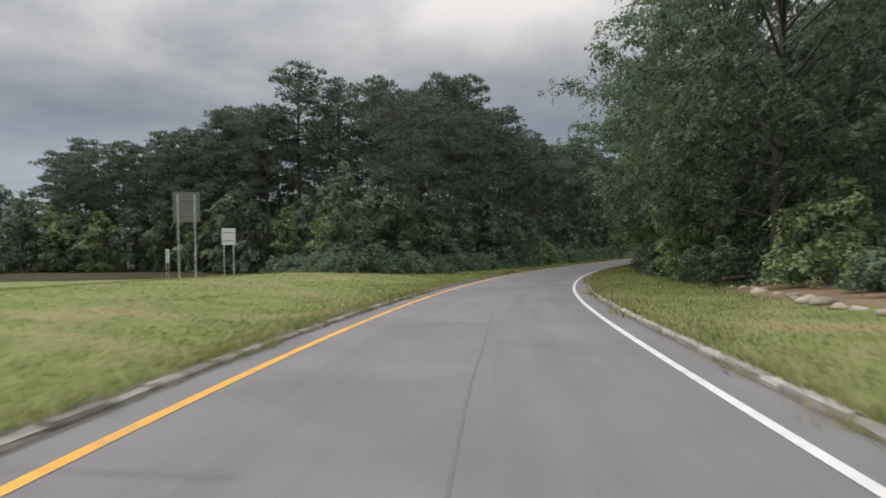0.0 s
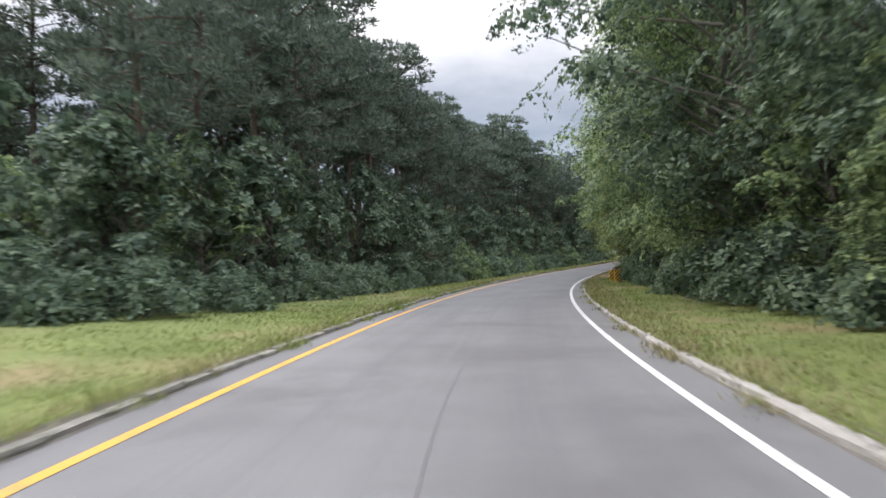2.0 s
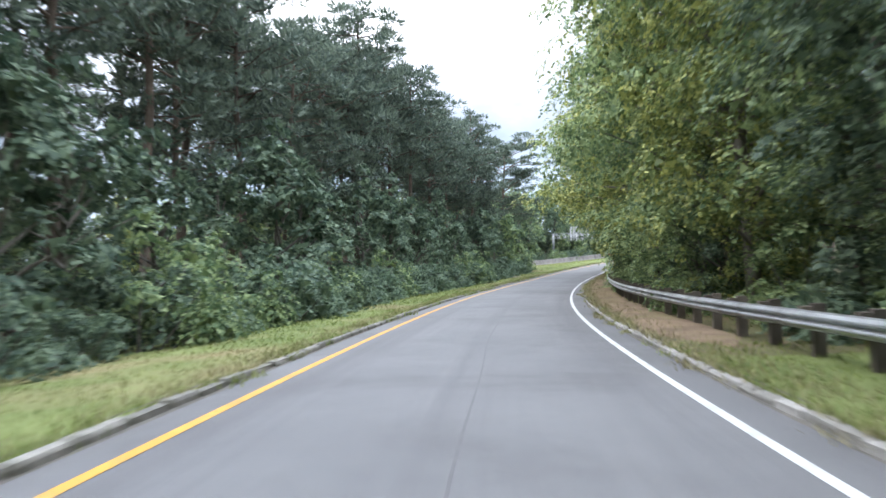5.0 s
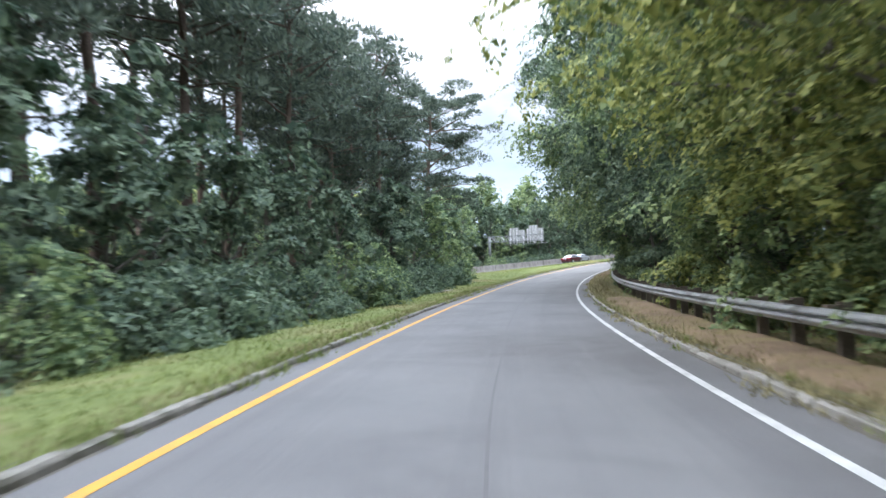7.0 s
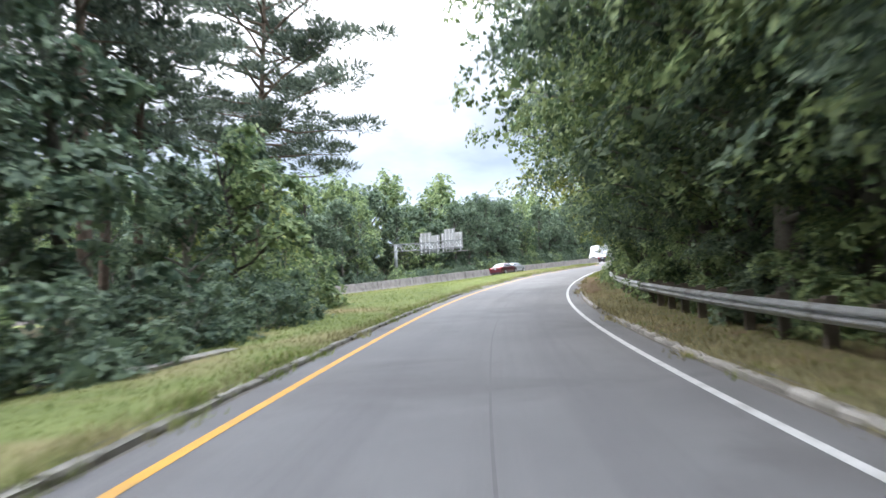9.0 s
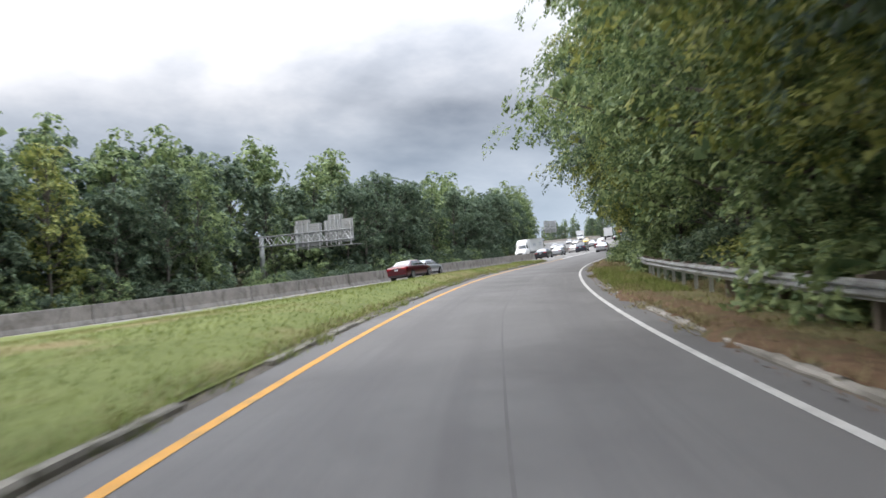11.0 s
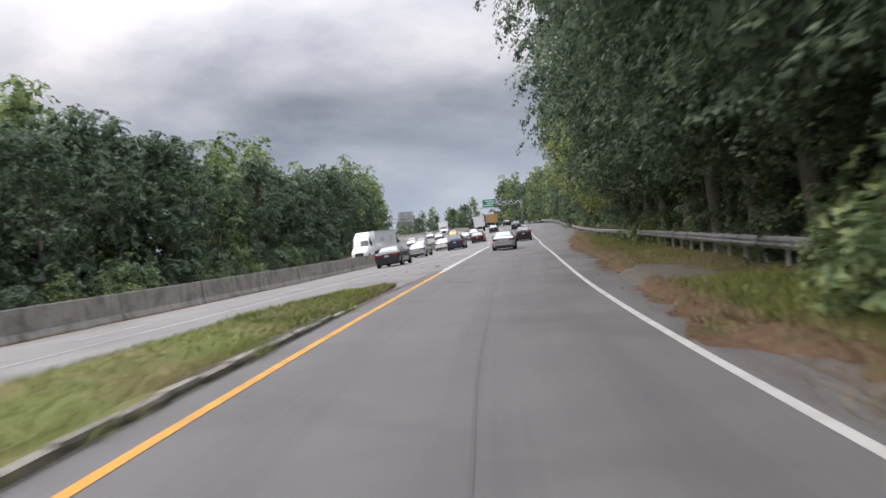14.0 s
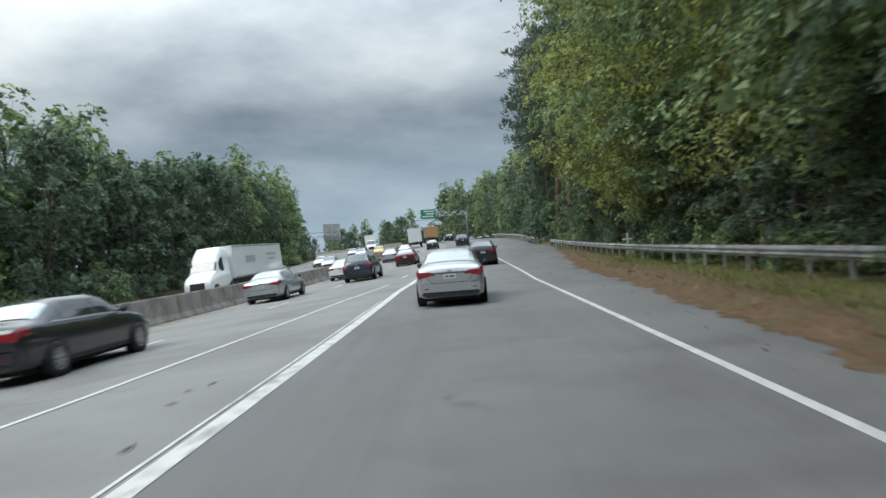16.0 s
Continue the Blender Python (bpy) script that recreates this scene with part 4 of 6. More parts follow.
along(RAMP, 352, 392, 5.0, lambda s: right_edge(s) - 3.4, 0.6, FAR[:4] + ["pine2", "pine0"], (1.05, 1.25))
along(RAMP, 392, 500, 6.0, lambda s: right_edge(s) - 3.0, 0.8, FAR[:4], (0.8, 1.05))
along(RAMP, 500, 545, 6.0, lambda s: right_edge(s) - 4.0, 1.5, FAR[:4], (0.3, 0.45))
along(RAMP, 350, 410, 9, lambda s: right_edge(s) - 11.0, 1.2, PINES, (0.85, 1.0))
# the point of the wood between ramp and highway, with an open pine
plant("lone", RAMP.at(187.5, 13.6), 0.92)
for s, d, key, k in ((178, 10.2, "young1", 1.0), (183, 12.5, "young0", 1.0), (188, 13.0, "bush1", 1.2), (176, 8.4, "bush0", 1.0), (181, 9.9, "bush1", 1.1), (176, 15, "pine2", 0.85),
                     (171, 17, "pine0", 0.9), (186, 17, "young0", 1.0)):
    plant(key, RAMP.at(s, d), k)
GANTRY_U = float(HW.find(91.5, 268.7)[0][0])
# beyond the highway; the stand lies open round the sign gantry
def beyond(a, b, step, e, jitter, mix, scale, open_from=0.0, open_to=0.0, group="wood beyond the highway"):
    u = a
    while u < b:
        if not open_from < u < open_to:
            plant(mix[int(rng.integers(len(mix)))], HW.at(u + rng.uniform(-0.3, 0.3) * step, e + rng.uniform(-jitter, jitter)), rng.uniform(*scale), group, 1.5)
        u += step


def far_wood(name, label, places):
    """Distant trees that nobody could count: one mesh of thinned crowns and trunks."""
    verts, faces, slots, k = [], [], [], 0
    for key, p, scale in places:
        z, turn = ground_at(p[0], p[1]) - 0.05, rng.uniform(0, math.tau)
        c, q = math.cos(turn) * scale, math.sin(turn) * scale
        for child in kinds[key].children:
            crown = child.name.startswith("crown")
            v = np.empty(len(child.data.vertices) * 3)
            child.data.vertices.foreach_get("co", v)
            v = v.reshape(-1, 3)
            f = np.array([tuple(g.vertices)[:3] for g in child.data.polygons]) if crown else np.array([tuple(g.vertices) for g in child.data.polygons])
            if crown:
                f = f[rng.uniform(size=len(f)) < 0.45]
                v = v.copy()
                mid = v[f].mean(1, keepdims=True)
                tri = mid + (v[f] - mid) * 1.5
                v, f = tri.reshape(-1, 3), np.arange(len(f) * 3).reshape(-1, 3)
            w = np.column_stack([v[:, 0] * c - v[:, 1] * q + p[0], v[:, 0] * q + v[:, 1] * c + p[1], v[:, 2] * scale + z])
            verts.append(w)
            faces += (f + k).tolist()
            slots += [(1 if key == "far1" else 0) if crown else 2] * len(f)
            k += len(w)
    ob = mesh_object(name, np.concatenate(verts).tolist(), faces, None)
    for m in (LEAF_DARK, LEAF_MID, BARK_GREY):
        ob.data.materials.append(m)
    ob.data.polygons.foreach_set("material_index", slots)
    return tagged(ob, label, "trees", kind="stuff")


def belt(a, b, step, e, jitter, mix, scale, open_from=0.0, open_to=0.0):
    return [(mix[int(rng.integers(len(mix)))], HW.at(u + rng.uniform(-0.3, 0.3) * step, e + rng.uniform(-jitter, jitter)), rng.uniform(*scale))
            for u in np.arange(a, b, step) if not open_from < u < open_to]


beyond(-130, 62, 6.0, 27, 1.4, FAR, (0.78, 1.05), GANTRY_U - 16, GANTRY_U + 16)
beyond(62, 300, 5.6, 26.5, 1.4, FAR[:5], (0.95, 1.2))
beyond(-70, 80, 4.4, 30, 1.2, ["young0", "young1"], (0.9, 1.4), GANTRY_U - 10, GANTRY_U + 4)
beyond(-130, 300, 9.0, 29.5, 2.0, ["pine2", "pine0", "far0"], (0.60, 0.80), GANTRY_U - 12, GANTRY_U + 12)
NEAR_FAR = ["far0", "far1", "far2"]
far_wood("far_wood", "dense green woodland behind the edge of the highway", belt(-130, 300, 7.5, 33.5, 1.6, NEAR_FAR, (0.95, 1.2), GANTRY_U - 3, GANTRY_U + 3) + belt(-60, 90, 5.5, 40, 1.6, NEAR_FAR, (1.0, 1.3)))
beyond(-130, 300, 5.0, 23.0, 0.9, BUSHES, (0.9, 1.3), GANTRY_U - 3, GANTRY_U + 3, "bushes beyond the highway")
beyond(GANTRY_U - 4, GANTRY_U + 18, 3.0, 26.5, 1.0, BUSHES, (0.8, 1.2), GANTRY_U - 2, GANTRY_U + 2, "bushes beyond the highway")
far_wood("far_wood", "distant dark green trees on the rise of the highway",
         belt(300, 462, 5.0, 25, 3, NEAR_FAR, (0.6, 0.85)) + belt(300, 455, 4.5, -25, 3, NEAR_FAR, (0.55, 0.75))
         + [(NEAR_FAR[v % 3], HW.at(462, 34).lerp(HW.at(462, -34), v / 25) + Vector((rng.uniform(-3, 3), rng.uniform(-3, 3), 0)), rng.uniform(0.5, 0.75)) for v in range(26)])

# ---- kerbs ----
def prism(bm, profile, y0, y1, taper=0.0):
    """A bar with the given x, z outline from y0 to y1."""
    a = [bm.verts.new((x, y0, z)) for x, z in profile]
    b = [bm.verts.new((x, y1, z)) for x, z in profile]
    n = len(profile)
    for i in range(n):
        bm.faces.new((a[i], a[(i + 1) % n], b[(i + 1) % n], b[i]))
    bm.faces.new(a[::-1])
    bm.faces.new(b)


def box(bm, x0, x1, y0, y1, z0, z1):
    prism(bm, [(x0, z0), (x1, z0), (x1, z1), (x0, z1)], y0, y1)


def mesh_of(name, bm, mat):
    bmesh.ops.recalc_face_normals(bm, faces=bm.faces)
    me = bpy.data.meshes.new(name)
    bm.to_mesh(me)
    bm.free()
    me.materials.append(mat)
    return me


def kerb_mesh(mat):
    bm = bmesh.new()
    j = lambda v: v + rng.uniform(-0.012, 0.012)
    outline = [(j(-0.10), -0.08), (j(-0.10), j(0.085)), (j(-0.075), j(0.12)), (j(-0.01), j(0.13)), (j(0.075), j(0.125)), (j(0.10), j(0.09)), (0.10, -0.08)]
    prism(bm, outline, -0.49, 0.49)
    for v in bm.verts:
        v.co += Vector((rng.uniform(-0.012, 0.012), rng.uniform(-0.02, 0.02), rng.uniform(-0.01, 0.01)))
    return mesh_of("kerb_stone", bm, mat)


KERB_MESHES = {1: [kerb_mesh(KERB_OLD) for _ in range(6)], -1: [kerb_mesh(KERB) for _ in range(6)]}


def lay_kerb(name, a, b, offset, side, label, gone):
    top = empty(name, label, "kerb", kind="structure")
    s, n = a, 0
    while s < b:
        length = rng.uniform(0.8, 1.08) if side > 0 else rng.uniform(0.42, 1.0)
        if not any(lo < s < hi for lo, hi in gone):
            ob = new("kerb_stone", KERB_MESHES[side][int(rng.integers(6))])
            ob.parent = top
            sink = 0.04 * max(0.0, noise.noise(Vector((s * 0.09, side, 5)))) + rng.uniform(0, 0.02) + kerb_sink(s, side)
            ob.matrix_world = RAMP.stance(s + length / 2, offset(s) + side * (0.10 + rng.uniform(-0.012, 0.012)), -sink, rng.uniform(-1.2, 1.2) * (1 if side > 0 else 2.5)) @ Matrix.Diagonal((1, length * 0.985, 1, 1))
            n += 1
        s += length
    return top


lay_kerb("kerb_left", -6, 260.5, left_edge, 1, "weathered concrete kerb stones along the grass", [(193, 196), (205, 206.5)])
lay_kerb("kerb_right", -6, 241, right_edge, -1, "broken pale kerb stones along the grass", [(117.5, 121), (139, 141), (171, 176), (203, 206), (216, 224), (232, 236)])

# ---- median barrier ----
BARRIER_OUT = [(-0.30, -0.1), (-0.30, 0.08), (-0.19, 0.30), (-0.10, 1.04), (-0.075, 1.07), (0.075, 1.07), (0.10, 1.04), (0.19, 0.30), (0.30, 0.08), (0.30, -0.1)]
barrier = empty("median_barrier", "stained grey concrete median barrier along the highway", "barrier", kind="structure")
u = -196.0
while u < 500:
    bm = bmesh.new()
    rows = [[HW.at(v, -x, z - 0.03) for x, z in BARRIER_OUT] for v in steps(u, u + 5.94, 3)]
    vs = [[bm.verts.new(p) for p in row] for row in rows]
    for r0, r1 in zip(vs, vs[1:]):
        for i in range(len(r0) - 1):
            bm.faces.new((r0[i], r0[i + 1], r1[i + 1], r1[i]))
    bm.faces.new(vs[0])
    bm.faces.new(vs[-1][::-1])
    bmesh.ops.recalc_face_normals(bm, faces=bm.faces)
    part("barrier_panel", bm, BARRIER, barrier)
    u += 6.0

# lane dashes of the highway
for name, off in (("lane_dashes", -4.55), ("far_lane_dashes", 4.6), ("far_second_dashes", 8.3)):
    top = empty(name, "worn white dashed lane line on the concrete", "road marking", kind="structure")
    u = -150.0
    while u < 420:
        if off > 0 or u > -20:
            bm = bmesh.new()
            vs = [bm.verts.new(HW.at(u + a, off + b, 0.009)) for a, b in ((0, -0.06), (3.0, -0.06), (3.0, 0.06), (0, 0.06))]
            bm.faces.new(vs)
            part("dash", bm, WHITE_PAINT, top)
        u += 12.0
top = empty("merge_dashes", "white dashed line between the highway and the merging lane", "road marking", kind="structure")
u = float(u_m[0]) + 12
while u < 420:
    bm = bmesh.new()
    bm.faces.new([bm.verts.new(HW.at(u + a, EDGE + b, 0.012)) for a, b in ((0, -0.07), (3.0, -0.07), (3.0, 0.07), (0, 0.07))])
    part("dash", bm, WHITE_PAINT, top)
    u += 12.0

# ---- guardrail ----
BEAM = [(0.0, 0.0), (0.005, 0.03), (0.083, 0.075), (0.085, 0.10), (0.0, 0.145), (0.0, 0.165), (0.085, 0.21), (0.083, 0.235), (0.005, 0.28), (0.0, 0.31)]


def build_rail(a, b, wood_until):
    rail = empty("guardrail", "galvanised steel guardrail on posts along the verge", "guardrail")
    base = RAMP.at(a, rail_offset(a))
    rail.location = (base.x, base.y, ground_at(base.x, base.y))
    inv = Matrix.Translation(rail.location).inverted()
    s = a
    while s < b - 1:
        end = min(s + 3.81, b)
        bm = bmesh.new()
        rows = []
        for v in steps(s, end + 0.12, 1.3):
            p = RAMP.at(v, rail_offset(v))
            z = ground_at(p.x, p.y) + 0.47
            rows.append([bm.verts.new(inv @ Vector((*RAMP.at(v, rail_offset(v) + x)[:2], z + h))) for x, h in BEAM])
        for r0, r1 in zip(rows, rows[1:]):
            for i in range(len(BEAM) - 1):
                bm.faces.new((r0[i], r0[i + 1], r1[i + 1], r1[i]))
        bmesh.ops.solidify(bm, geom=bm.faces, thickness=0.008)
        part("beam", bm, GALVANISED, rail, "ribbed galvanised beam")
        s = end
    s = a + 0.5
    wood, steel = bmesh.new(), bmesh.new()
    box(wood, -0.10, 0.10, -0.08, 0.08, -0.3, 0.87)
    prism(steel, [(-0.04, -0.3), (0.04, -0.3), (0.04, 0.76), (-0.04, 0.76)], -0.008, 0.008)
    box(steel, -0.05, -0.041, -0.028, 0.028, -0.3, 0.76)
    box(steel, 0.041, 0.05, -0.028, 0.028, -0.3, 0.76)
    wood_me, steel_me = mesh_of("post", wood, POST_WOOD), mesh_of("post", steel, GALVANISED)
    block = bmesh.new()
    box(block, -0.09, 0.09, -0.075, 0.075, 0.46, 0.83)
    block_me = mesh_of("blockout", block, POST_WOOD)
    while s < b:
        for name, me, off in (("post", wood_me if s < wood_until else steel_me, -0.30), ("blockout", block_me, -0.10)):
            p = RAMP.at(s, rail_offset(s) + off)
            ob = new(name, me)
            ob.parent = rail
            ob.matrix_basis = inv @ Matrix.Translation((p.x, p.y, ground_at(p.x, p.y))) @ pose(0, 0, 0, 0, 0, RAMP.heading(s) + rng.uniform(-2, 2))
        s += 1.905
    return rail


build_rail(87.5, 347, 205)
build_rail(362, 430, 0)

# striped marker plate on its yellow post at the rail's first end
marker = empty("hazard_marker", "yellow and black diagonal striped hazard plate on yellow post", "road sign")
p = RAMP.at(86.4, -5.65)
marker.matrix_world = Matrix.Translation((p.x, p.y, ground_at(p.x, p.y) - 0.24)) @ pose(0, 0, 0, 0, 0, RAMP.heading(86) - 4) @ Matrix.Diagonal((0.78, 1, 1, 1))
bm = bmesh.new()
prism(bm, [(-0.44, 0.38), (0.44, 0.38), (0.48, 0.42), (0.48, 1.08), (0.44, 1.12), (-0.44, 1.12), (-0.48, 1.08), (-0.48, 0.42)], -0.012, 0.012)
bmesh.ops.recalc_face_normals(bm, faces=bm.faces)
part("plate", bm, SIGN_YELLOW, marker)
for k in range(-3, 4):
    bm = bmesh.new()
    pts = []
    for x, z in ((k * 0.27 - 0.37, 0.40), (k * 0.27 - 0.23, 0.40), (k * 0.27 + 0.47, 1.10), (k * 0.27 + 0.33, 1.10)):
        pts.append((x, z))
    clipped = []
    for (x0, z0), (x1, z1) in ((pts[0], pts[3]), (pts[1], pts[2])):
        t0, t1 = 0.0, 1.0
        for lim, sign in ((-0.45, 1), (0.45, -1)):
            if abs(x1 - x0) > 1e-6:
                t = (lim - x0) / (x1 - x0)
                if sign > 0:
                    t0 = max(t0, t)
                else:
                    t1 = min(t1, t)
        if t0 < t1:
            clipped.append(((x0 + (x1 - x0) * t0, z0 + (z1 - z0) * t0), (x0 + (x1 - x0) * t1, z0 + (z1 - z0) * t1)))
    if len(clipped) == 2:
        (a0, a1), (b0, b1) = clipped
        prism(bm, [a0, b0, b1, a1], -0.019, -0.0125)
        bmesh.ops.recalc_face_normals(bm, faces=bm.faces)
        part("stripe", bm, SIGN_BLACK, marker, "black diagonal stripe")
    else:
        bm.free()
bm = bmesh.new()
prism(bm, [(0.04, -0.3), (0.12, -0.3), (-0.06, 1.72), (-0.14, 1.72)], -0.06, -0.03)
bmesh.ops.recalc_face_normals(bm, faces=bm.faces)
part("post", bm, SIGN_YELLOW, marker, "leaning yellow flat post")

# ---- signs ----
def post_sign(name, label, at, turn, width, height, low, mat, post, spread):
    sign = empty(name, label, "road sign")
    z = ground_at(at.x, at.y)
    sign.matrix_world = Matrix.Translation((at.x, at.y, z)) @ pose(0, 0, 0, 0, 0, turn)
    bm = bmesh.new()
    c = 0.04
    prism(bm, [(-width / 2 + c, low), (width / 2 - c, low), (width / 2, low + c), (width / 2, low + height - c), (width / 2 - c, low + height), (-width / 2 + c, low + height),
               (-width / 2, low + height - c), (-width / 2, low + c)], 0.0, 0.012)
    bmesh.ops.recalc_face_normals(bm, faces=bm.faces)
    part("panel", bm, mat, sign)
    for x in (-spread, spread):
        bm = bmesh.new()
        w = 0.035 * post
        prism(bm, [(x - w, -0.3), (x + w, -0.3), (x + w, low + height * 0.92), (x - w, low + height * 0.92)], -0.07 * post - 0.002, -0.002)
        bmesh.ops.recalc_face_normals(bm, faces=bm.faces)
        part("post", bm, GALVANISED, sign, "galvanised post")
    for z in (low + height * 0.25, low + height * 0.75):
        bm = bmesh.new()
        box(bm, -width * 0.46, width * 0.46, -0.03, -0.001, z - 0.03, z + 0.03)
        bmesh.ops.recalc_face_normals(bm, faces=bm.faces)
        part("brace", bm, STEEL_DARK, sign)
    return sign


post_sign("guide_sign", "back of a weathered grey-brown sign on two posts", RAMP.at(31.1, 14.5), 8, 1.2, 1.36, 2.56, SIGN_BROWN, 0.6, 0.37)
post_sign("regulatory_sign", "back of a pale sign on two slim posts", RAMP.at(51.3, 24.2), 12, 1.05, 1.3, 3.02, SIGN_WHITE, 0.8, 0.36)
post_sign("small_marker_sign", "narrow pale marker plate on two short posts", RAMP.at(62, 38.4), 12, 0.38, 1.35, 1.55, SIGN_WHITE, 0.7, 0.12)


def bar(bm, a, b, r, sides=6):
    v, f = limb([Vector(a), Vector(b)], [r, r], sides)
    vs = [bm.verts.new(p) for p in v]
    for q in f:
        bm.faces.new([vs[i] for i in q])
    bm.faces.new(vs[:sides][::-1])
    bm.faces.new(vs[sides:])


def gantry(label, at, turn, height, reach, panels, arm_low, face, slats):
    """A cantilever sign bridge: one post, a trussed arm, and panels hung on it."""
    g = empty("sign_gantry", label, "sign gantry")
    g.matrix_world = Matrix.Translation((at.x, at.y, ground_at(at.x, at.y))) @ pose(0, 0, 0, 0, 0, turn)
    bm = bmesh.new()
    bar(bm, (0, 0, -0.5), (0, 0, height), 0.33, 14)
    part("post", bm, STEEL_DARK, g, "thick round steel post", True)
    for y in (-0.45, 0.45):
        for z in (arm_low, height - 0.15):
            bm = bmesh.new()
            bar(bm, (-0.9, y, z), (reach, y, z), 0.075)
            part("chord", bm, STEEL_DARK, g)
    x, step, up = 0.0, 1.1, True
    while x < reach - 0.3:
        for y in (-0.45, 0.45):
            bm = bmesh.new()
            z0, z1 = (arm_low, height - 0.15) if up else (height - 0.15, arm_low)
            bar(bm, (x, y, z0), (min(x + step, reach), y, z1), 0.04, 5)
            part("lattice_bar", bm, GALVANISED, g)
        up = not up
        x += step
    for x0, x1, z0, z1 in panels:
        n = max(1, round((z1 - z0) / 0.42)) if slats else 1
        for k in range(n):
            bm = bmesh.new()
            a, b = z0 + (z1 - z0) * k / n, z0 + (z1 - z0) * (k + 1) / n - 0.025
            box(bm, x0, x1, 0.62, 0.66, a, b)
            bmesh.ops.recalc_face_normals(bm, faces=bm.faces)
            part("panel_plank", bm, face, g, "horizontal aluminium plank")
        for x in (x0 + 0.4, (x0 + x1) / 2, x1 - 0.4):
            bm = bmesh.new()
            box(bm, x - 0.05, x + 0.05, 0.50, 0.615, min(z0, arm_low) - 0.5, z1 - 0.1)
            bmesh.ops.recalc_face_normals(bm, faces=bm.faces)
            part("hanger", bm, GALVANISED, g)
    bm = bmesh.new()
    box(bm, panels[0][0] - 0.3, reach + 1.4, -0.75, 0.3, arm_low - 0.75, arm_low - 0.68)
    bmesh.ops.recalc_face_normals(bm, faces=bm.faces)
    part("walkway", bm, STEEL_DARK, g, "maintenance walkway grating")
    return g

gantry("steel cantilever gantry carrying the backs of two large signs", Vector((91.5, 268.7, 0)), -63, 6.8, 15.3,
       [(5.4, 10.1, 4.9, 7.9), (10.5, 15.2, 5.1, 8.1), (11.2, 13.6, 8.12, 8.8), (5.6, 8.2, 7.92, 8.5)], 5.35, SIGN_BACK, True)
gantry("steel gantry with the back of a sign over the far carriageway", HW.at(290, 18), HW.heading(290), 8.0, 13.4, [(7.4, 13.2, 5.2, 10.6)], 6.5, SIGN_BACK, True)
green = gantry("overhead green guide sign on a steel gantry", RAMP.at(458, -8.7), RAMP.heading(458) + 180, 7.6, 12.6, [(8.3, 12.2, 5.9, 8.3)], 6.4, SIGN_GREEN, False)
for k, (x0, x1, z) in enumerate(((8.6, 11.4, 7.8), (8.6, 10.9, 7.15), (9.0, 11.9, 6.5))):
    bm = bmesh.new()
    box(bm, x0, x1, 0.662, 0.668, z - 0.14, z + 0.14)
    bmesh.ops.recalc_face_normals(bm, faces=bm.faces)
    part("text_bar", bm, SIGN_WHITE, green, "white line of lettering")


# ---- vehicles ----
def turned_out(bm):
    """Turn the faces of a pane, which lies on the skin, away from the middle of the car."""
    bmesh.ops.recalc_face_normals(bm, faces=bm.faces)
    if sum(f.normal.dot(Vector((c.x, 0, c.z - 0.7))) for f in bm.faces for c in (f.calc_center_median(),)) < 0:
        bmesh.ops.reverse_faces(bm, faces=bm.faces)
    return bm


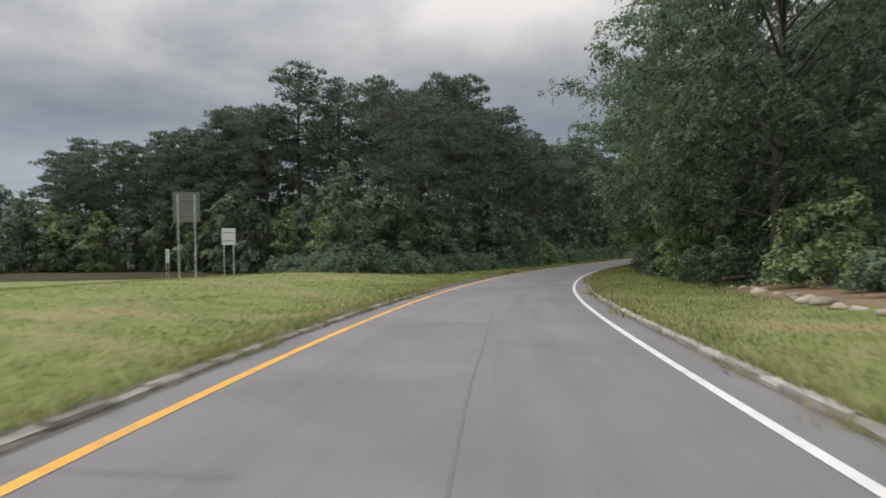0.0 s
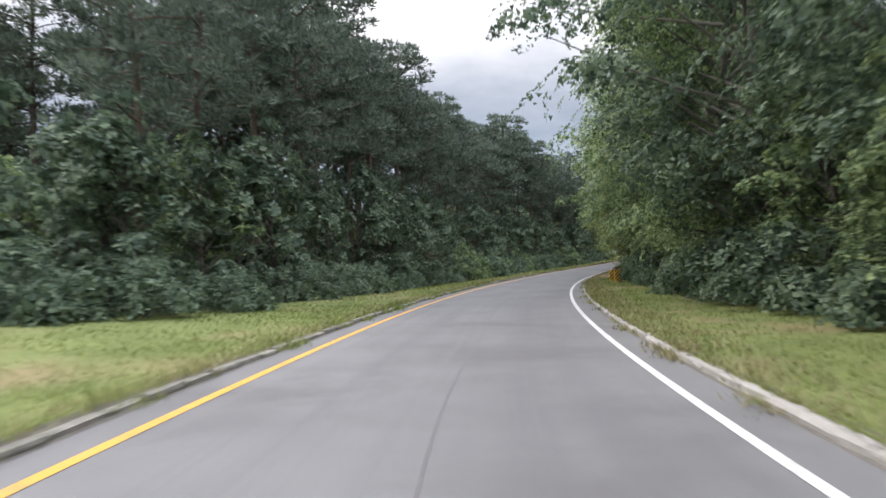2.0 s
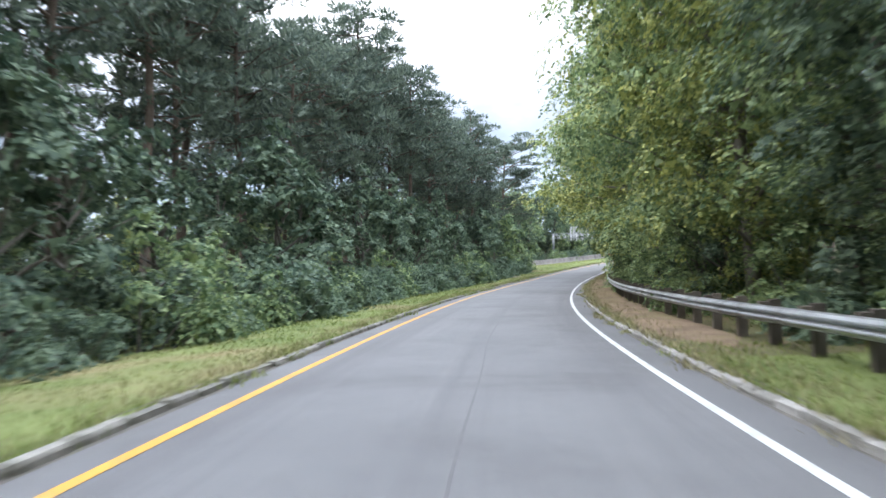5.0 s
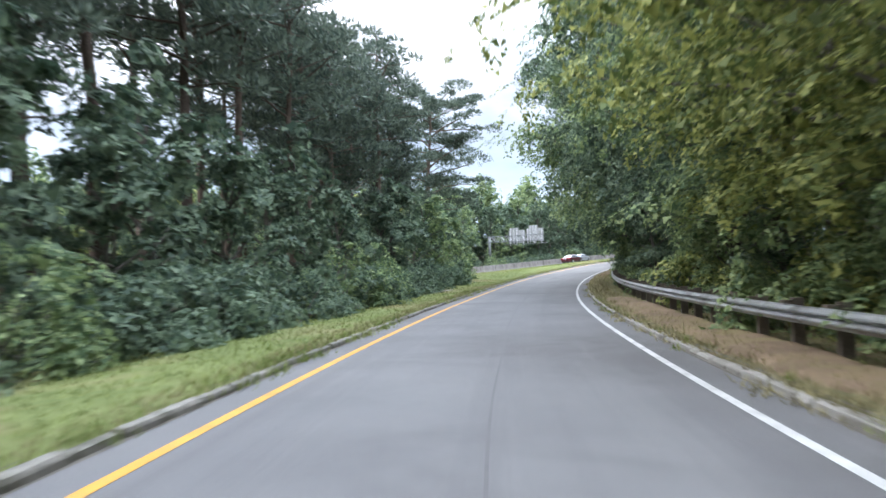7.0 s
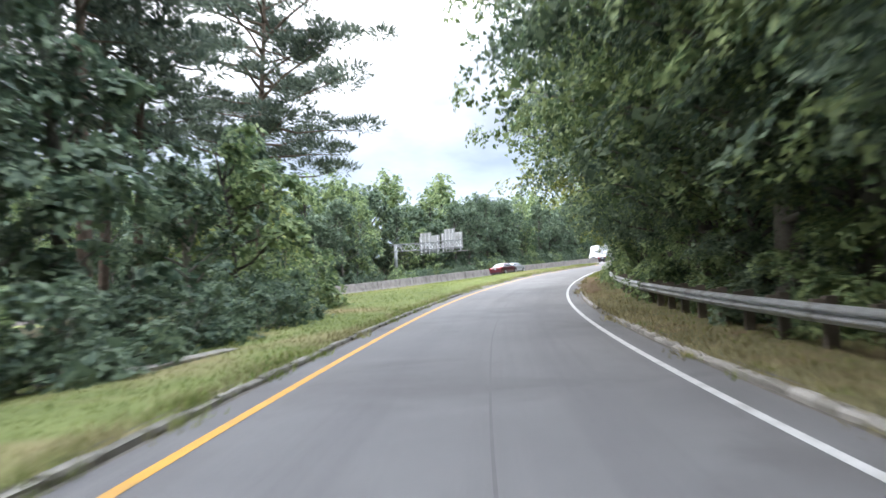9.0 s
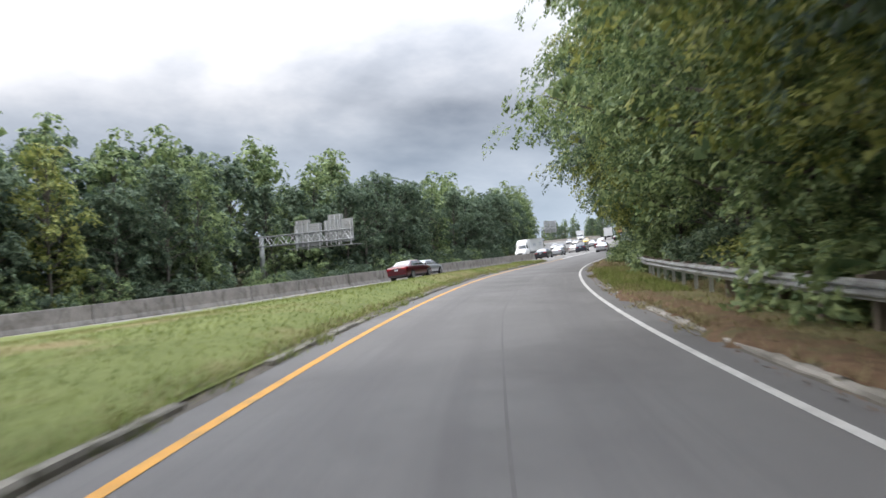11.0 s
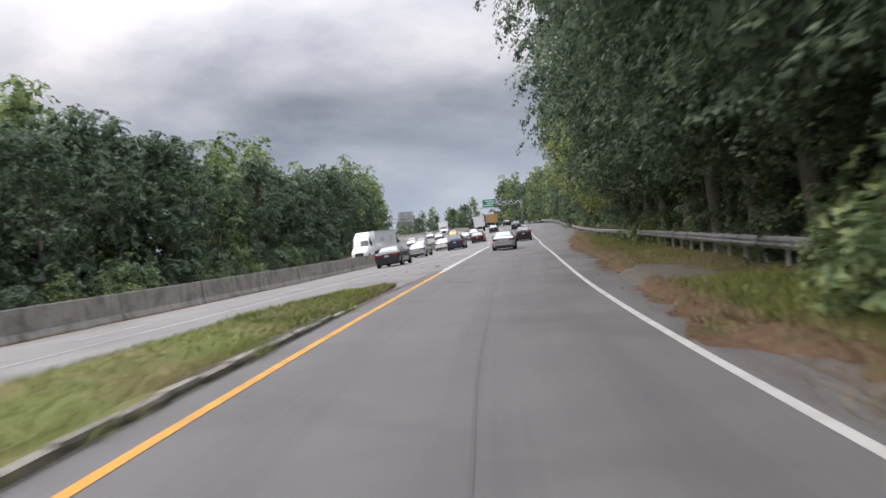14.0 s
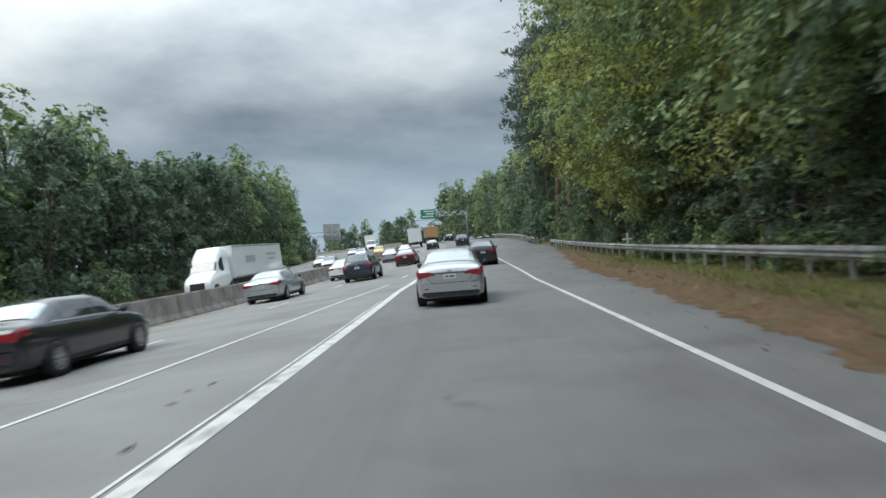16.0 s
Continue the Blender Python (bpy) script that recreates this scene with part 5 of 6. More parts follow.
class Shell:
    """A car's skin: a ring of points at each station along its length. Forward is +y."""

    def __init__(self, table):
        # rows of y, half width, bottom, belt, roof height, roof half width
        self.t = np.array(table, float)

    def ring(self, y):
        w, zb, zs, zr, wr = (float(np.interp(y, self.t[:, 0], self.t[:, k])) for k in range(1, 6))
        return np.array([(0, zb), (w * 0.80, zb), (w * 0.955, zb + 0.06), (w * 0.985, zb + 0.20), (w, zb + (zs - zb) * 0.62), (w * 0.985, zs - 0.05), (w * 0.935, zs + 0.005),
                         (w * 0.93 + (wr - w * 0.93) * 0.5 + 0.02, zs + (zr - zs) * 0.52), (wr + 0.015, zr - (zr - zs) * 0.12 - 0.004), (wr * 0.86, zr - 0.003), (wr * 0.45, zr + 0.012), (0, zr + 0.018)])

    def at(self, y, v, side=1.0):
        r = self.ring(y)
        k = min(int(v), len(r) - 2)
        p = r[k] + (r[k + 1] - r[k]) * (v - k)
        return Vector((p[0] * side, y, p[1]))

    def out(self, y, v, side, lift):
        p = self.at(y, v, side)
        a = self.at(y + 0.03, v, side) - self.at(y - 0.03, v, side)
        b = self.at(y, min(v + 0.05, 10.99), side) - self.at(y, max(v - 0.05, 0), side)
        n = a.cross(b)
        n = n.normalized() if n.length > 1e-9 else Vector((side, 0, 0))
        n = n * (1 if n.dot(Vector((p.x, 0, p.z - 0.7))) > 0 else -1)
        return p + n * lift

    def body(self):
        ys = []
        for a, b in zip(self.t[:-1, 0], self.t[1:, 0]):
            n = max(1, round((b - a) / 0.16))
            ys += [a + (b - a) * i / n for i in range(n)]
        ys.append(self.t[-1, 0])
        bm = bmesh.new()
        rows = []
        for y in ys:
            r = self.ring(y)
            pts = [(x, y, z) for x, z in r] + [(-x, y, z) for x, z in r[-2:0:-1]]
            rows.append([bm.verts.new(p) for p in pts])
        for r0, r1 in zip(rows, rows[1:]):
            for i in range(len(r0)):
                j = (i + 1) % len(r0)
                bm.faces.new((r0[i], r0[j], r1[j], r1[i]))
        for r, y in ((rows[0], ys[0]), (rows[-1], ys[-1])):
            mid = bm.verts.new((0, y, sum(v.co.z for v in r) / len(r)))
            for i in range(len(r)):
                bm.faces.new((r[i], r[(i + 1) % len(r)], mid))
        bmesh.ops.recalc_face_normals(bm, faces=bm.faces)
        return bm

    def patch(self, y0, y1, v0, v1, side=1, lift=0.006, n=5, m=3, skew0=0.0, skew1=0.0):
        """A piece of skin, lifted off it; the ends lean by the skews towards the top."""
        bm = bmesh.new()
        grid = []
        for j in range(m + 1):
            f = j / m
            a, b = y0 + skew0 * f, y1 + skew1 * f
            grid.append([bm.verts.new(self.out(a + (b - a) * i / n, v0 + (v1 - v0) * f, side, lift)) for i in range(n + 1)])
        for r0, r1 in zip(grid, grid[1:]):
            for i in range(n):
                bm.faces.new((r0[i], r0[i + 1], r1[i + 1], r1[i]))
        return turned_out(bm)

    def top_patch(self, y0, y1, v, lift=0.006, n=5, taper=0.0):
        """A pane across the car, from ring place v on one side to the other."""
        bm = bmesh.new()
        grid = []
        for i in range(n + 1):
            y = y0 + (y1 - y0) * i / n
            row = [self.out(y, q, 1, lift) for q in (v + taper * i / n, max(8.02, v + taper * i / n + 0.05), 9.0, 10.0, 10.98)]
            row += [Vector((-p.x, p.y, p.z)) for p in row[::-1]]
            row[4] = (row[4] + row[5]) / 2
            del row[5]
            grid.append([bm.verts.new(p) for p in row])
        for r0, r1 in zip(grid, grid[1:]):
            for i in range(len(r0) - 1):
                bm.faces.new((r0[i], r0[i + 1], r1[i + 1], r1[i]))
        return turned_out(bm)


def ring_mesh(bm, x0, x1, r0, r1, sides=28, y=0.0, z=0.0, arc=(0, math.tau)):
    """A flat-sided ring about the x axis between two radii."""
    closed = arc[1] - arc[0] > 6.2
    n = sides if closed else sides + 1
    rows = []
    for i in range(n):
        w = arc[0] + (arc[1] - arc[0]) * i / sides
        rows.append([bm.verts.new((x, y + r * math.cos(w), z + r * math.sin(w))) for x, r in ((x0, r0), (x1, r0), (x1, r1), (x0, r1))])
    for i in range(n if closed else n - 1):
        a, b = rows[i], rows[(i + 1) % n]
        for k in range(4):
            bm.faces.new((a[k], a[(k + 1) % 4], b[(k + 1) % 4], b[k]))
    bmesh.ops.recalc_face_normals(bm, faces=bm.faces)


def wheel(parent, x, y, r, width, side, spokes=5, rim_mat=None):
    bm = bmesh.new()
    prof = [(-width / 2, r * 0.66), (-width / 2, r * 0.93), (-width * 0.36, r), (width * 0.36, r), (width / 2, r * 0.93), (width / 2, r * 0.66)]
    rows = []
    for i in range(28):
        w = math.tau * i / 28
        rows.append([bm.verts.new((a, q * math.cos(w), q * math.sin(w))) for a, q in prof])
    for i in range(28):
        a, b = rows[i], rows[(i + 1) % 28]
        for k in range(len(prof) - 1):
            bm.faces.new((a[k], a[k + 1], b[k + 1], b[k]))
    bmesh.ops.recalc_face_normals(bm, faces=bm.faces)
    tyre = part("wheel", bm, RUBBER, parent, "black rubber tyre on alloy rim", True)
    tyre.location = (x * side, y, r)
    bm = bmesh.new()
    f = width * 0.47 * side
    ring_mesh(bm, f - 0.05 * side, f, r * 0.58, r * 0.68)
    for k in range(spokes):
        w = math.tau * k / spokes + 0.3
        c, s = math.cos(w), math.sin(w)
        vs = []
        for q, t in ((0.02, 0.028), (0.02, -0.028), (r * 0.60, -0.022), (r * 0.60, 0.022)):
            vs.append((q * c - t * s, q * s + t * c))
        a = [bm.verts.new((f, p, q)) for p, q in vs]
        b = [bm.verts.new((f - 0.03 * side, p, q)) for p, q in vs]
        bm.faces.new(a)
        bm.faces.new(b[::-1])
        for i in range(4):
            bm.faces.new((a[i], a[(i + 1) % 4], b[(i + 1) % 4], b[i]))
    bmesh.ops.recalc_face_normals(bm, faces=bm.faces)
    part("rim", bm, rim_mat or RIM, tyre, "spoked alloy rim")
    # near-black disc paints the shaded hollow behind the spokes
    bm = bmesh.new()
    ring_mesh(bm, f - 0.045 * side, f - 0.032 * side, 0.001, r * 0.66, 20)
    part("brake_disc", bm, RIM_DARK, tyre)


def solid(name, outline, y0, y1, mat, parent, label=""):
    """A block whose x, z outline runs from y0 to y1, mirrored nowhere."""
    bm = bmesh.new()
    prism(bm, outline, y0, y1)
    bmesh.ops.recalc_face_normals(bm, faces=bm.faces)
    return part(name, bm, mat, parent, label)


def sedan_table(L, W, H, back):
    h, w = L / 2, W / 2
    if back == "sedan":
        return [(-h, w * 0.80, 0.42, 0.74, 0.76, w * 0.62), (-h + 0.03, w * 0.90, 0.30, 0.92, 0.95, w * 0.66), (-h + 0.12, w * 0.96, 0.24, 0.99, 1.04, w * 0.70),
                (-h + 0.50, w * 0.985, 0.22, 1.00, 1.085, w * 0.70), (-h + 0.68, w, 0.20, 0.99, 1.12, w * 0.70), (-h + 1.28, w, 0.19, 0.97, H - 0.07, w * 0.66),
                (-h + 1.75, w, 0.19, 0.96, H, w * 0.66), (h - 2.15, w, 0.19, 0.95, H - 0.005, w * 0.67), (h - 1.80, w, 0.19, 0.945, H - 0.07, w * 0.68),
                (h - 1.10, w, 0.19, 0.93, 1.00, w * 0.74), (h - 0.50, w * 0.97, 0.20, 0.83, 0.87, w * 0.72), (h - 0.16, w * 0.90, 0.22, 0.68, 0.71, w * 0.66), (h, w * 0.74, 0.34, 0.56, 0.58, w * 0.55)]
    return [(-h, w * 0.84, 0.48, 0.86, 0.90, w * 0.66), (-h + 0.05, w * 0.93, 0.36, 1.02, 1.08, w * 0.70), (-h + 0.14, w * 0.97, 0.30, 1.06, 1.24, w * 0.70),
            (-h + 0.50, w, 0.27, 1.06, H - 0.08, w * 0.68), (-h + 0.90, w, 0.26, 1.05, H, w * 0.69), (h - 2.35, w, 0.26, 1.03, H + 0.01, w * 0.70), (h - 1.95, w, 0.26, 1.02, H - 0.06, w * 0.71),
            (h - 1.20, w, 0.26, 1.00, 1.07, w * 0.76), (h - 0.50, w * 0.97, 0.27, 0.94, 0.98, w * 0.74), (h - 0.14, w * 0.91, 0.28, 0.80, 0.83, w * 0.68), (h, w * 0.78, 0.40, 0.62, 0.64, w * 0.58)]


def make_car(label, paint, back="sedan", L=4.65, W=1.78, H=1.455, glass=None, name="sedan_car", rim=None):
    car = empty(name, label, "car")
    sh = Shell(sedan_table(L, W, H, back))
    h, w = L / 2, W / 2
    part("body", sh.body(), paint, car, "", True)
    glass = glass or GLASS
    suv = back != "sedan"
    belt = 6.25
    if suv:
        part("rear_window", sh.top_patch(-h + 0.15, -h + 0.48, 7.3, 0.010, 5, 0.7), glass, car, "dark tinted rear window")
        part("windscreen", sh.top_patch(h - 1.90, h - 1.26, 8.2, 0.008), glass, car, "windscreen")
        panes = ((-h + 0.42, -h + 0.98, 0.10, 0.0), (-h + 1.05, h - 2.62, 0.0, 0.0), (h - 2.54, h - 1.52, 0.0, -0.42))
    else:
        # the pale glass carries the bright sky reflection in its colour
        part("rear_window", sh.top_patch(-h + 0.71, -h + 1.27, 7.35, 0.010, 6, 0.65), GLASS_PALE if glass is GLASS else glass, car, "sloping rear window with a sky reflection painted pale")
        part("windscreen", sh.top_patch(h - 1.78, h - 1.13, 8.0, 0.008, 6, -0.5), glass, car, "windscreen")
        panes = ((-h + 0.98, -h + 1.30, 0.26, 0.0), (-h + 1.36, h - 2.42, 0.0, 0.0), (h - 2.34, h - 1.42, 0.0, -0.40))
    for side in (1, -1):
        for a, b, k0, k1 in panes:
            part("side_window", sh.patch(a, b, belt, 7.85, side, 0.008, 5, 3, k0, k1), glass, car, "dark side window")
        for y in (-h + 1.33 if not suv else -h + 1.02, h - 2.38 if not suv else h - 2.58, h - 1.30):
            part("door_seam", sh.patch(y - 0.006, y + 0.006, 2.4, 6.0, side, 0.003, 1, 6), TRIM_BLACK, car, "dark door gap")
        for y in (-h + 1.62, h - 2.12):
            part("door_handle", sh.patch(y - 0.10, y + 0.10, 4.9, 5.15, side, 0.022, 2, 1), paint, car)
        part("window_trim", sh.patch(panes[0][0] + 0.02, h - 1.44, 6.02, 6.2, side, 0.012, 8, 1), RIM, car, "bright strip under the windows")
        part("sill_trim", sh.patch(-h + 1.30, h - 1.25, 1.6, 2.5, side, 0.006, 4, 2), TRIM_BLACK, car, "black sill trim")
        for y in (-h + 0.98, h - 0.90):
            # the skin is closed here: a near-black disc paints the well's shade
            bm = bmesh.new()
            ring_mesh(bm, (w * 0.80) * side, (w + 0.006) * side, 0.001, 0.365 if not suv else 0.40, 24, y, 0.33 if not suv else 0.37)
            part("wheel_arch", bm, RIM_DARK, car, "near-black disc painted as the shaded wheel well")
            wheel(car, w - 0.065, y, 0.325 if not suv else 0.36, 0.21, side, 10, rim)
        m = bmesh.new()
        box(m, (w + 0.02) * side, (w + 0.17) * side, h - 1.62, h - 1.50, 0.95 if not suv else 1.04, 1.09 if not suv else 1.20)
        bmesh.ops.bevel(m, geom=m.edges[:], offset=0.03, segments=2, affect="EDGES")
        bmesh.ops.recalc_face_normals(m, faces=m.faces)
        mir = part("wing_mirror", m, paint if suv else TRIM_BLACK, car, "wing mirror", True)
        bm = bmesh.new()
        box(bm, (w - 0.10) * side, (w + 0.03) * side, h - 1.58, h - 1.54, 0.97 if not suv else 1.06, 1.01 if not suv else 1.10)
        bmesh.ops.recalc_face_normals(bm, faces=bm.faces)
        part("mirror_arm", bm, TRIM_BLACK, mir)
        # tail lamps wrap from the tail round the rear corner
        z0, z1 = (0.78, 0.965) if not suv else (0.86, 1.05)
        part("tail_lamp", sh.patch(-h + 0.015, -h + 0.34, 4.55 if not suv else 4.6, 5.85, side, 0.010, 5, 3, 0.0, -0.06), TAIL_RED, car, "red tail lamp")
        solid("tail_lamp", [(0.36 * side * w / 0.89, z0 + 0.05), (0.80 * side * w / 0.89, z0 - 0.02), (0.83 * side * w / 0.89, z1 - 0.04), (0.50 * side * w / 0.89, z1 - 0.05)],
              -h - 0.006, -h + 0.10, TAIL_RED, car, "red tail lamp")
        part("head_lamp", sh.patch(h - 0.36, h - 0.03, 4.6, 6.2, side, 0.010, 4, 3, 0.05, 0.0), LAMP_CLEAR, car, "clear head lamp")
    # tail: lid panel, plate, dark valance
    z = 0.0 if not suv else 0.08
    solid("boot_lid", [(-0.50, 0.60 + z), (0.50, 0.60 + z), (0.62, 0.70 + z), (0.58, 0.90 + z), (-0.58, 0.90 + z), (-0.62, 0.70 + z)], -h - 0.004, -h + 0.10, paint, car, "painted boot lid panel")
    # black bar paints the shade under the lid's crease
    solid("lid_crease", [(-0.44, 0.86 + z), (0.44, 0.86 + z), (0.46, 0.88 + z), (-0.46, 0.88 + z)], -h - 0.014, -h + 0.05, TRIM_BLACK, car, "dark strip painted as shade of the lid crease above the plate")
    plate = solid("number_plate", [(-0.155, 0.72 + z), (0.155, 0.72 + z), (0.155, 0.84 + z), (-0.155, 0.84 + z)], -h - 0.018, -h - 0.004, PLATE, car, "pale number plate")
    for x0, x1 in ((-0.12, -0.03), (0.0, 0.12)):
        solid("plate_bar", [(x0, 0.76 + z), (x1, 0.76 + z), (x1, 0.805 + z), (x0, 0.805 + z)], -h - 0.0205, -h - 0.0185, PLATE_INK, plate)
    for a, b in (((-0.60, 0.80), (-0.46, 0.62)), ((-0.46, 0.62), (0.46, 0.62)), ((0.46, 0.62), (0.60, 0.80))):
        tx, tz = (b[0] - a[0], b[1] - a[1])
        ln = math.hypot(tx, tz)
        ox, oz = -tz / ln * 0.006, tx / ln * 0.006
        solid("lid_gap", [(a[0] - ox, a[1] - oz + z), (b[0] - ox, b[1] - oz + z), (b[0] + ox, b[1] + oz + z), (a[0] + ox, a[1] + oz + z)], -h - 0.0065, -h - 0.0035, TRIM_BLACK, car, "dark gap round the boot lid")
    solid("badge", [(-0.05, 0.915 + z), (0.05, 0.915 + z), (0.035, 0.95 + z), (-0.035, 0.95 + z)], -h + 0.0, -h + 0.06, RIM, car, "small chrome badge")
    solid("rear_valance", [(-0.62, 0.27), (0.62, 0.27), (0.74, 0.33), (0.70, 0.43), (0.50, 0.40), (-0.50, 0.40), (-0.70, 0.43), (-0.74, 0.33)], -h + 0.005, -h + 0.20, TRIM_BLACK, car, "black lower bumper trim")
    solid("bumper", [(-0.80 * w, 0.40), (0.80 * w, 0.40), (0.86 * w, 0.47), (0.84 * w, 0.60), (-0.84 * w, 0.60), (-0.86 * w, 0.47)], -h - 0.022, -h + 0.14, paint, car, "painted rear bumper")
    for side in (1, -1):
        solid("bumper_reflector", [(0.56 * side, 0.475), (0.68 * side, 0.475), (0.68 * side, 0.50), (0.56 * side, 0.50)], -h - 0.026, -h - 0.0225, TAIL_RED, car, "red bumper reflector")
    solid("grille", [(-0.55, 0.30), (0.55, 0.30), (0.62, 0.42), (0.45, 0.56), (-0.45, 0.56), (-0.62, 0.42)], h - 0.08, h + 0.006, TRIM_BLACK, car, "black front grille")
    under = bmesh.new()
    box(under, -w * 0.78, w * 0.78, -h + 0.25, h - 0.25, 0.16, 0.28)
    bmesh.ops.recalc_face_normals(under, faces=under.faces)
    part("underbody", under, RIM_DARK, car)
    return car


def seat_on(line, car, s, d, turn=0.0):
    car.matrix_world = line.stance(s, d, 0.005, turn)
    return car


silver = make_car("silver saloon car with red tail lamps on the slip road", SILVER)
seat_on(RAMP, silver, 296.9, 0.5, -1.0)
black_suv = make_car("black hatchback crossover on the merging lane", BLACK_CAR, "suv", 4.5, 1.84, 1.62, name="crossover_car")
seat_on(RAMP, black_suv, 325.0, -1.0)
grey = make_car("dark grey saloon car on the highway", GREY_CAR, "sedan", 4.88, 1.84, 1.445)
seat_on(HW, grey, 65.0, -4.3)
silver2 = make_car("pale silver saloon car on the highway beside the barrier", SILVER, "sedan", 4.9, 1.85, 1.46)
seat_on(HW, silver2, 86.0, -2.6)
white1 = make_car("white saloon car on the highway beside the barrier", WHITE_CAR, "sedan", 4.7, 1.8, 1.46)
seat_on(HW, white1, 104.5, -2.6)
blue_suv = make_car("dark blue sport utility car on the highway", BLUE_CAR, "suv", 4.75, 1.92, 1.70, name="crossover_car")
seat_on(HW, blue_suv, 97.0, -5.2)
red1 = make_car("dark red saloon car on the highway", RED_CAR, "sedan", 4.75, 1.82, 1.45)
seat_on(HW, red1, 14.0, -6.0)
TRAFFIC = "traffic on the highway"
for ob in (silver, black_suv, grey, silver2, white1, blue_suv, red1):
    tagged(ob, group=TRAFFIC)


def more(src, line, u, e, turn=0.0, label=""):
    ob = copy_thing(src, line.stance(u, e, 0.005, turn))
    return tagged(ob, label, group=TRAFFIC)


yellow = make_car("small yellow car on the far carriageway", YELLOW_CAR, "suv", 4.2, 1.78, 1.55, name="compact_car")
seat_on(HW, yellow, 169, 2.9, 180)
tagged(yellow, group=TRAFFIC)
more(silver2, HW, 23.5, -2.7, 0, "silver saloon car behind another on the highway")
more(red1, HW, 116, -6.2, 0, "dark red saloon car climbing the highway")
more(silver, HW, 133, -2.7, 0, "silver saloon car climbing beside the barrier")
more(white1, HW, 152, -2.7, 0, "white saloon car far up the highway")
more(grey, HW, 163, -6.2, 0, "grey saloon car far up the highway")
more(blue_suv, RAMP, 384, 0.1, 0, "dark sport utility car far up the merging lane")
more(silver, RAMP, 404, 0.0, 0, "silver saloon car far up the merging lane")
more(black_suv, RAMP, 436, 0.0, 0, "dark crossover far up the merging lane")
more(white1, HW, 154.5, 10.0, 180, "white saloon car coming down the far carriageway")
more(silver, HW, 143, 6.5, 180, "silver saloon car coming down the far carriageway")
more(white1, HW, 174, 6.5, 180, "white saloon car coming down the far carriageway")
more(silver2, HW, 194, 10.0, 180, "silver saloon car coming down the far carriageway")
more(grey, HW, 130, 10.0, 180, "dark saloon car coming down the far carriageway")


def make_lorry(label, cab_paint, box_paint, length, box_h, name, print_on):
    """An articulated lorry or a box truck; forward is +y."""
    car = empty(name, label, "lorry")
    half, top, low = 1.28, box_h + 1.15, 1.15
    b = bmesh.new()
    box(b, -half, half, -length, -0.4, low, top)
    bmesh.ops.bevel(b, geom=b.edges[:], offset=0.04, segments=2, affect="EDGES")
    bmesh.ops.recalc_face_normals(b, faces=b.faces)
    trailer = part("trailer_box", b, box_paint, car, "plain sided cargo box")
    for side in (1, -1):
        for z0, z1 in ((low + 0.02, low + 0.14), (top - 0.16, top - 0.05)):
            solid("side_rail", [((half + 0.002) * side, z0), ((half + 0.02) * side, z0), ((half + 0.02) * side, z1), ((half + 0.002) * side, z1)], -length + 0.1, -0.5, STEEL_DARK, trailer)
        if print_on:
            for y0, y1, z0, z1 in ((-length * 0.42, -length * 0.24, 2.3, 2.9), (-length * 0.86, -length * 0.66, 2.75, 3.0), (-length * 0.84, -length * 0.68, 2.35, 2.55)):
                solid("print_bar", [((half + 0.003) * side, z0), ((half + 0.008) * side, z0), ((half + 0.008) * side, z1), ((half + 0.003) * side, z1)], y0, y1, TRAILER_PRINT, trailer, "grey printed block")
    # cab
    c = Shell([(-0.3, 1.05, 0.9, 1.5, 3.2, 0.95), (0.2, 1.15, 0.75, 1.75, 3.75, 0.98), (1.4, 1.2, 0.6, 1.85, 3.8, 1.0), (2.1, 1.2, 0.55, 1.85, 3.35, 1.0), (2.55, 1.2, 0.5, 1.80, 2.75, 1.0),
               (3.0, 1.15, 0.5, 1.72, 1.95, 1.0), (4.1, 1.10, 0.5, 1.40, 1.62, 0.92), (4.45, 1.0, 0.5, 1.1, 1.2, 0.8)]) if print_on else Shell(
        [(-0.3, 1.0, 0.7, 1.4, 2.5, 0.95), (0.2, 1.05, 0.55, 1.45, 2.6, 0.95), (1.0, 1.05, 0.5, 1.45, 2.55, 0.95), (1.7, 1.05, 0.5, 1.40, 1.6, 0.95), (2.4, 1.0, 0.5, 1.25, 1.35, 0.9), (2.6, 0.9, 0.5, 1.0, 1.05, 0.8)])
    part("cab", c.body(), cab_paint, car, "painted driver's cab", True)
    y0, y1, s0, s1 = (2.58, 2.97, 1.55, 2.45) if print_on else (1.08, 1.66, 0.35, 1.1)
    part("windscreen", c.top_patch(y0, y1, 8.1, 0.012), GLASS, car, "dark windscreen")
    front = 4.45 if print_on else 2.6
    for side in (1, -1):
        part("side_window", c.patch(s0, s1, 6.3, 7.4, side, 0.012, 3, 2), GLASS, car, "cab side window")
        part("head_lamp", c.patch(front - 0.35, front - 0.05, 4.3, 5.8, side, 0.012, 3, 2), LAMP_CLEAR, car, "clear head lamp")
        ys = [front - 0.9, -0.9, -length + 1.2] + ([0.2, -length + 2.5] if print_on else [])
        for y in ys:
            wheel(car, 1.08, y, 0.50, 0.30, side, 6, STEEL_DARK)
        solid("mirror", [(1.28 * side, 1.9), (1.48 * side, 1.9), (1.48 * side, 2.5), (1.28 * side, 2.5)], front - 1.95, front - 1.85, TRIM_BLACK, car)
    solid("chassis", [(-0.5, 0.65), (0.5, 0.65), (0.5, 1.13), (-0.5, 1.13)], -length + 0.3, 1.0, TRIM_BLACK, car, "dark chassis")
    solid("grille", [(-0.6, 0.6), (0.6, 0.6), (0.55, 1.2), (-0.55, 1.2)], front - 0.06, front + 0.012, TRIM_BLACK, car, "dark grille")
    return tagged(car, group=TRAFFIC)


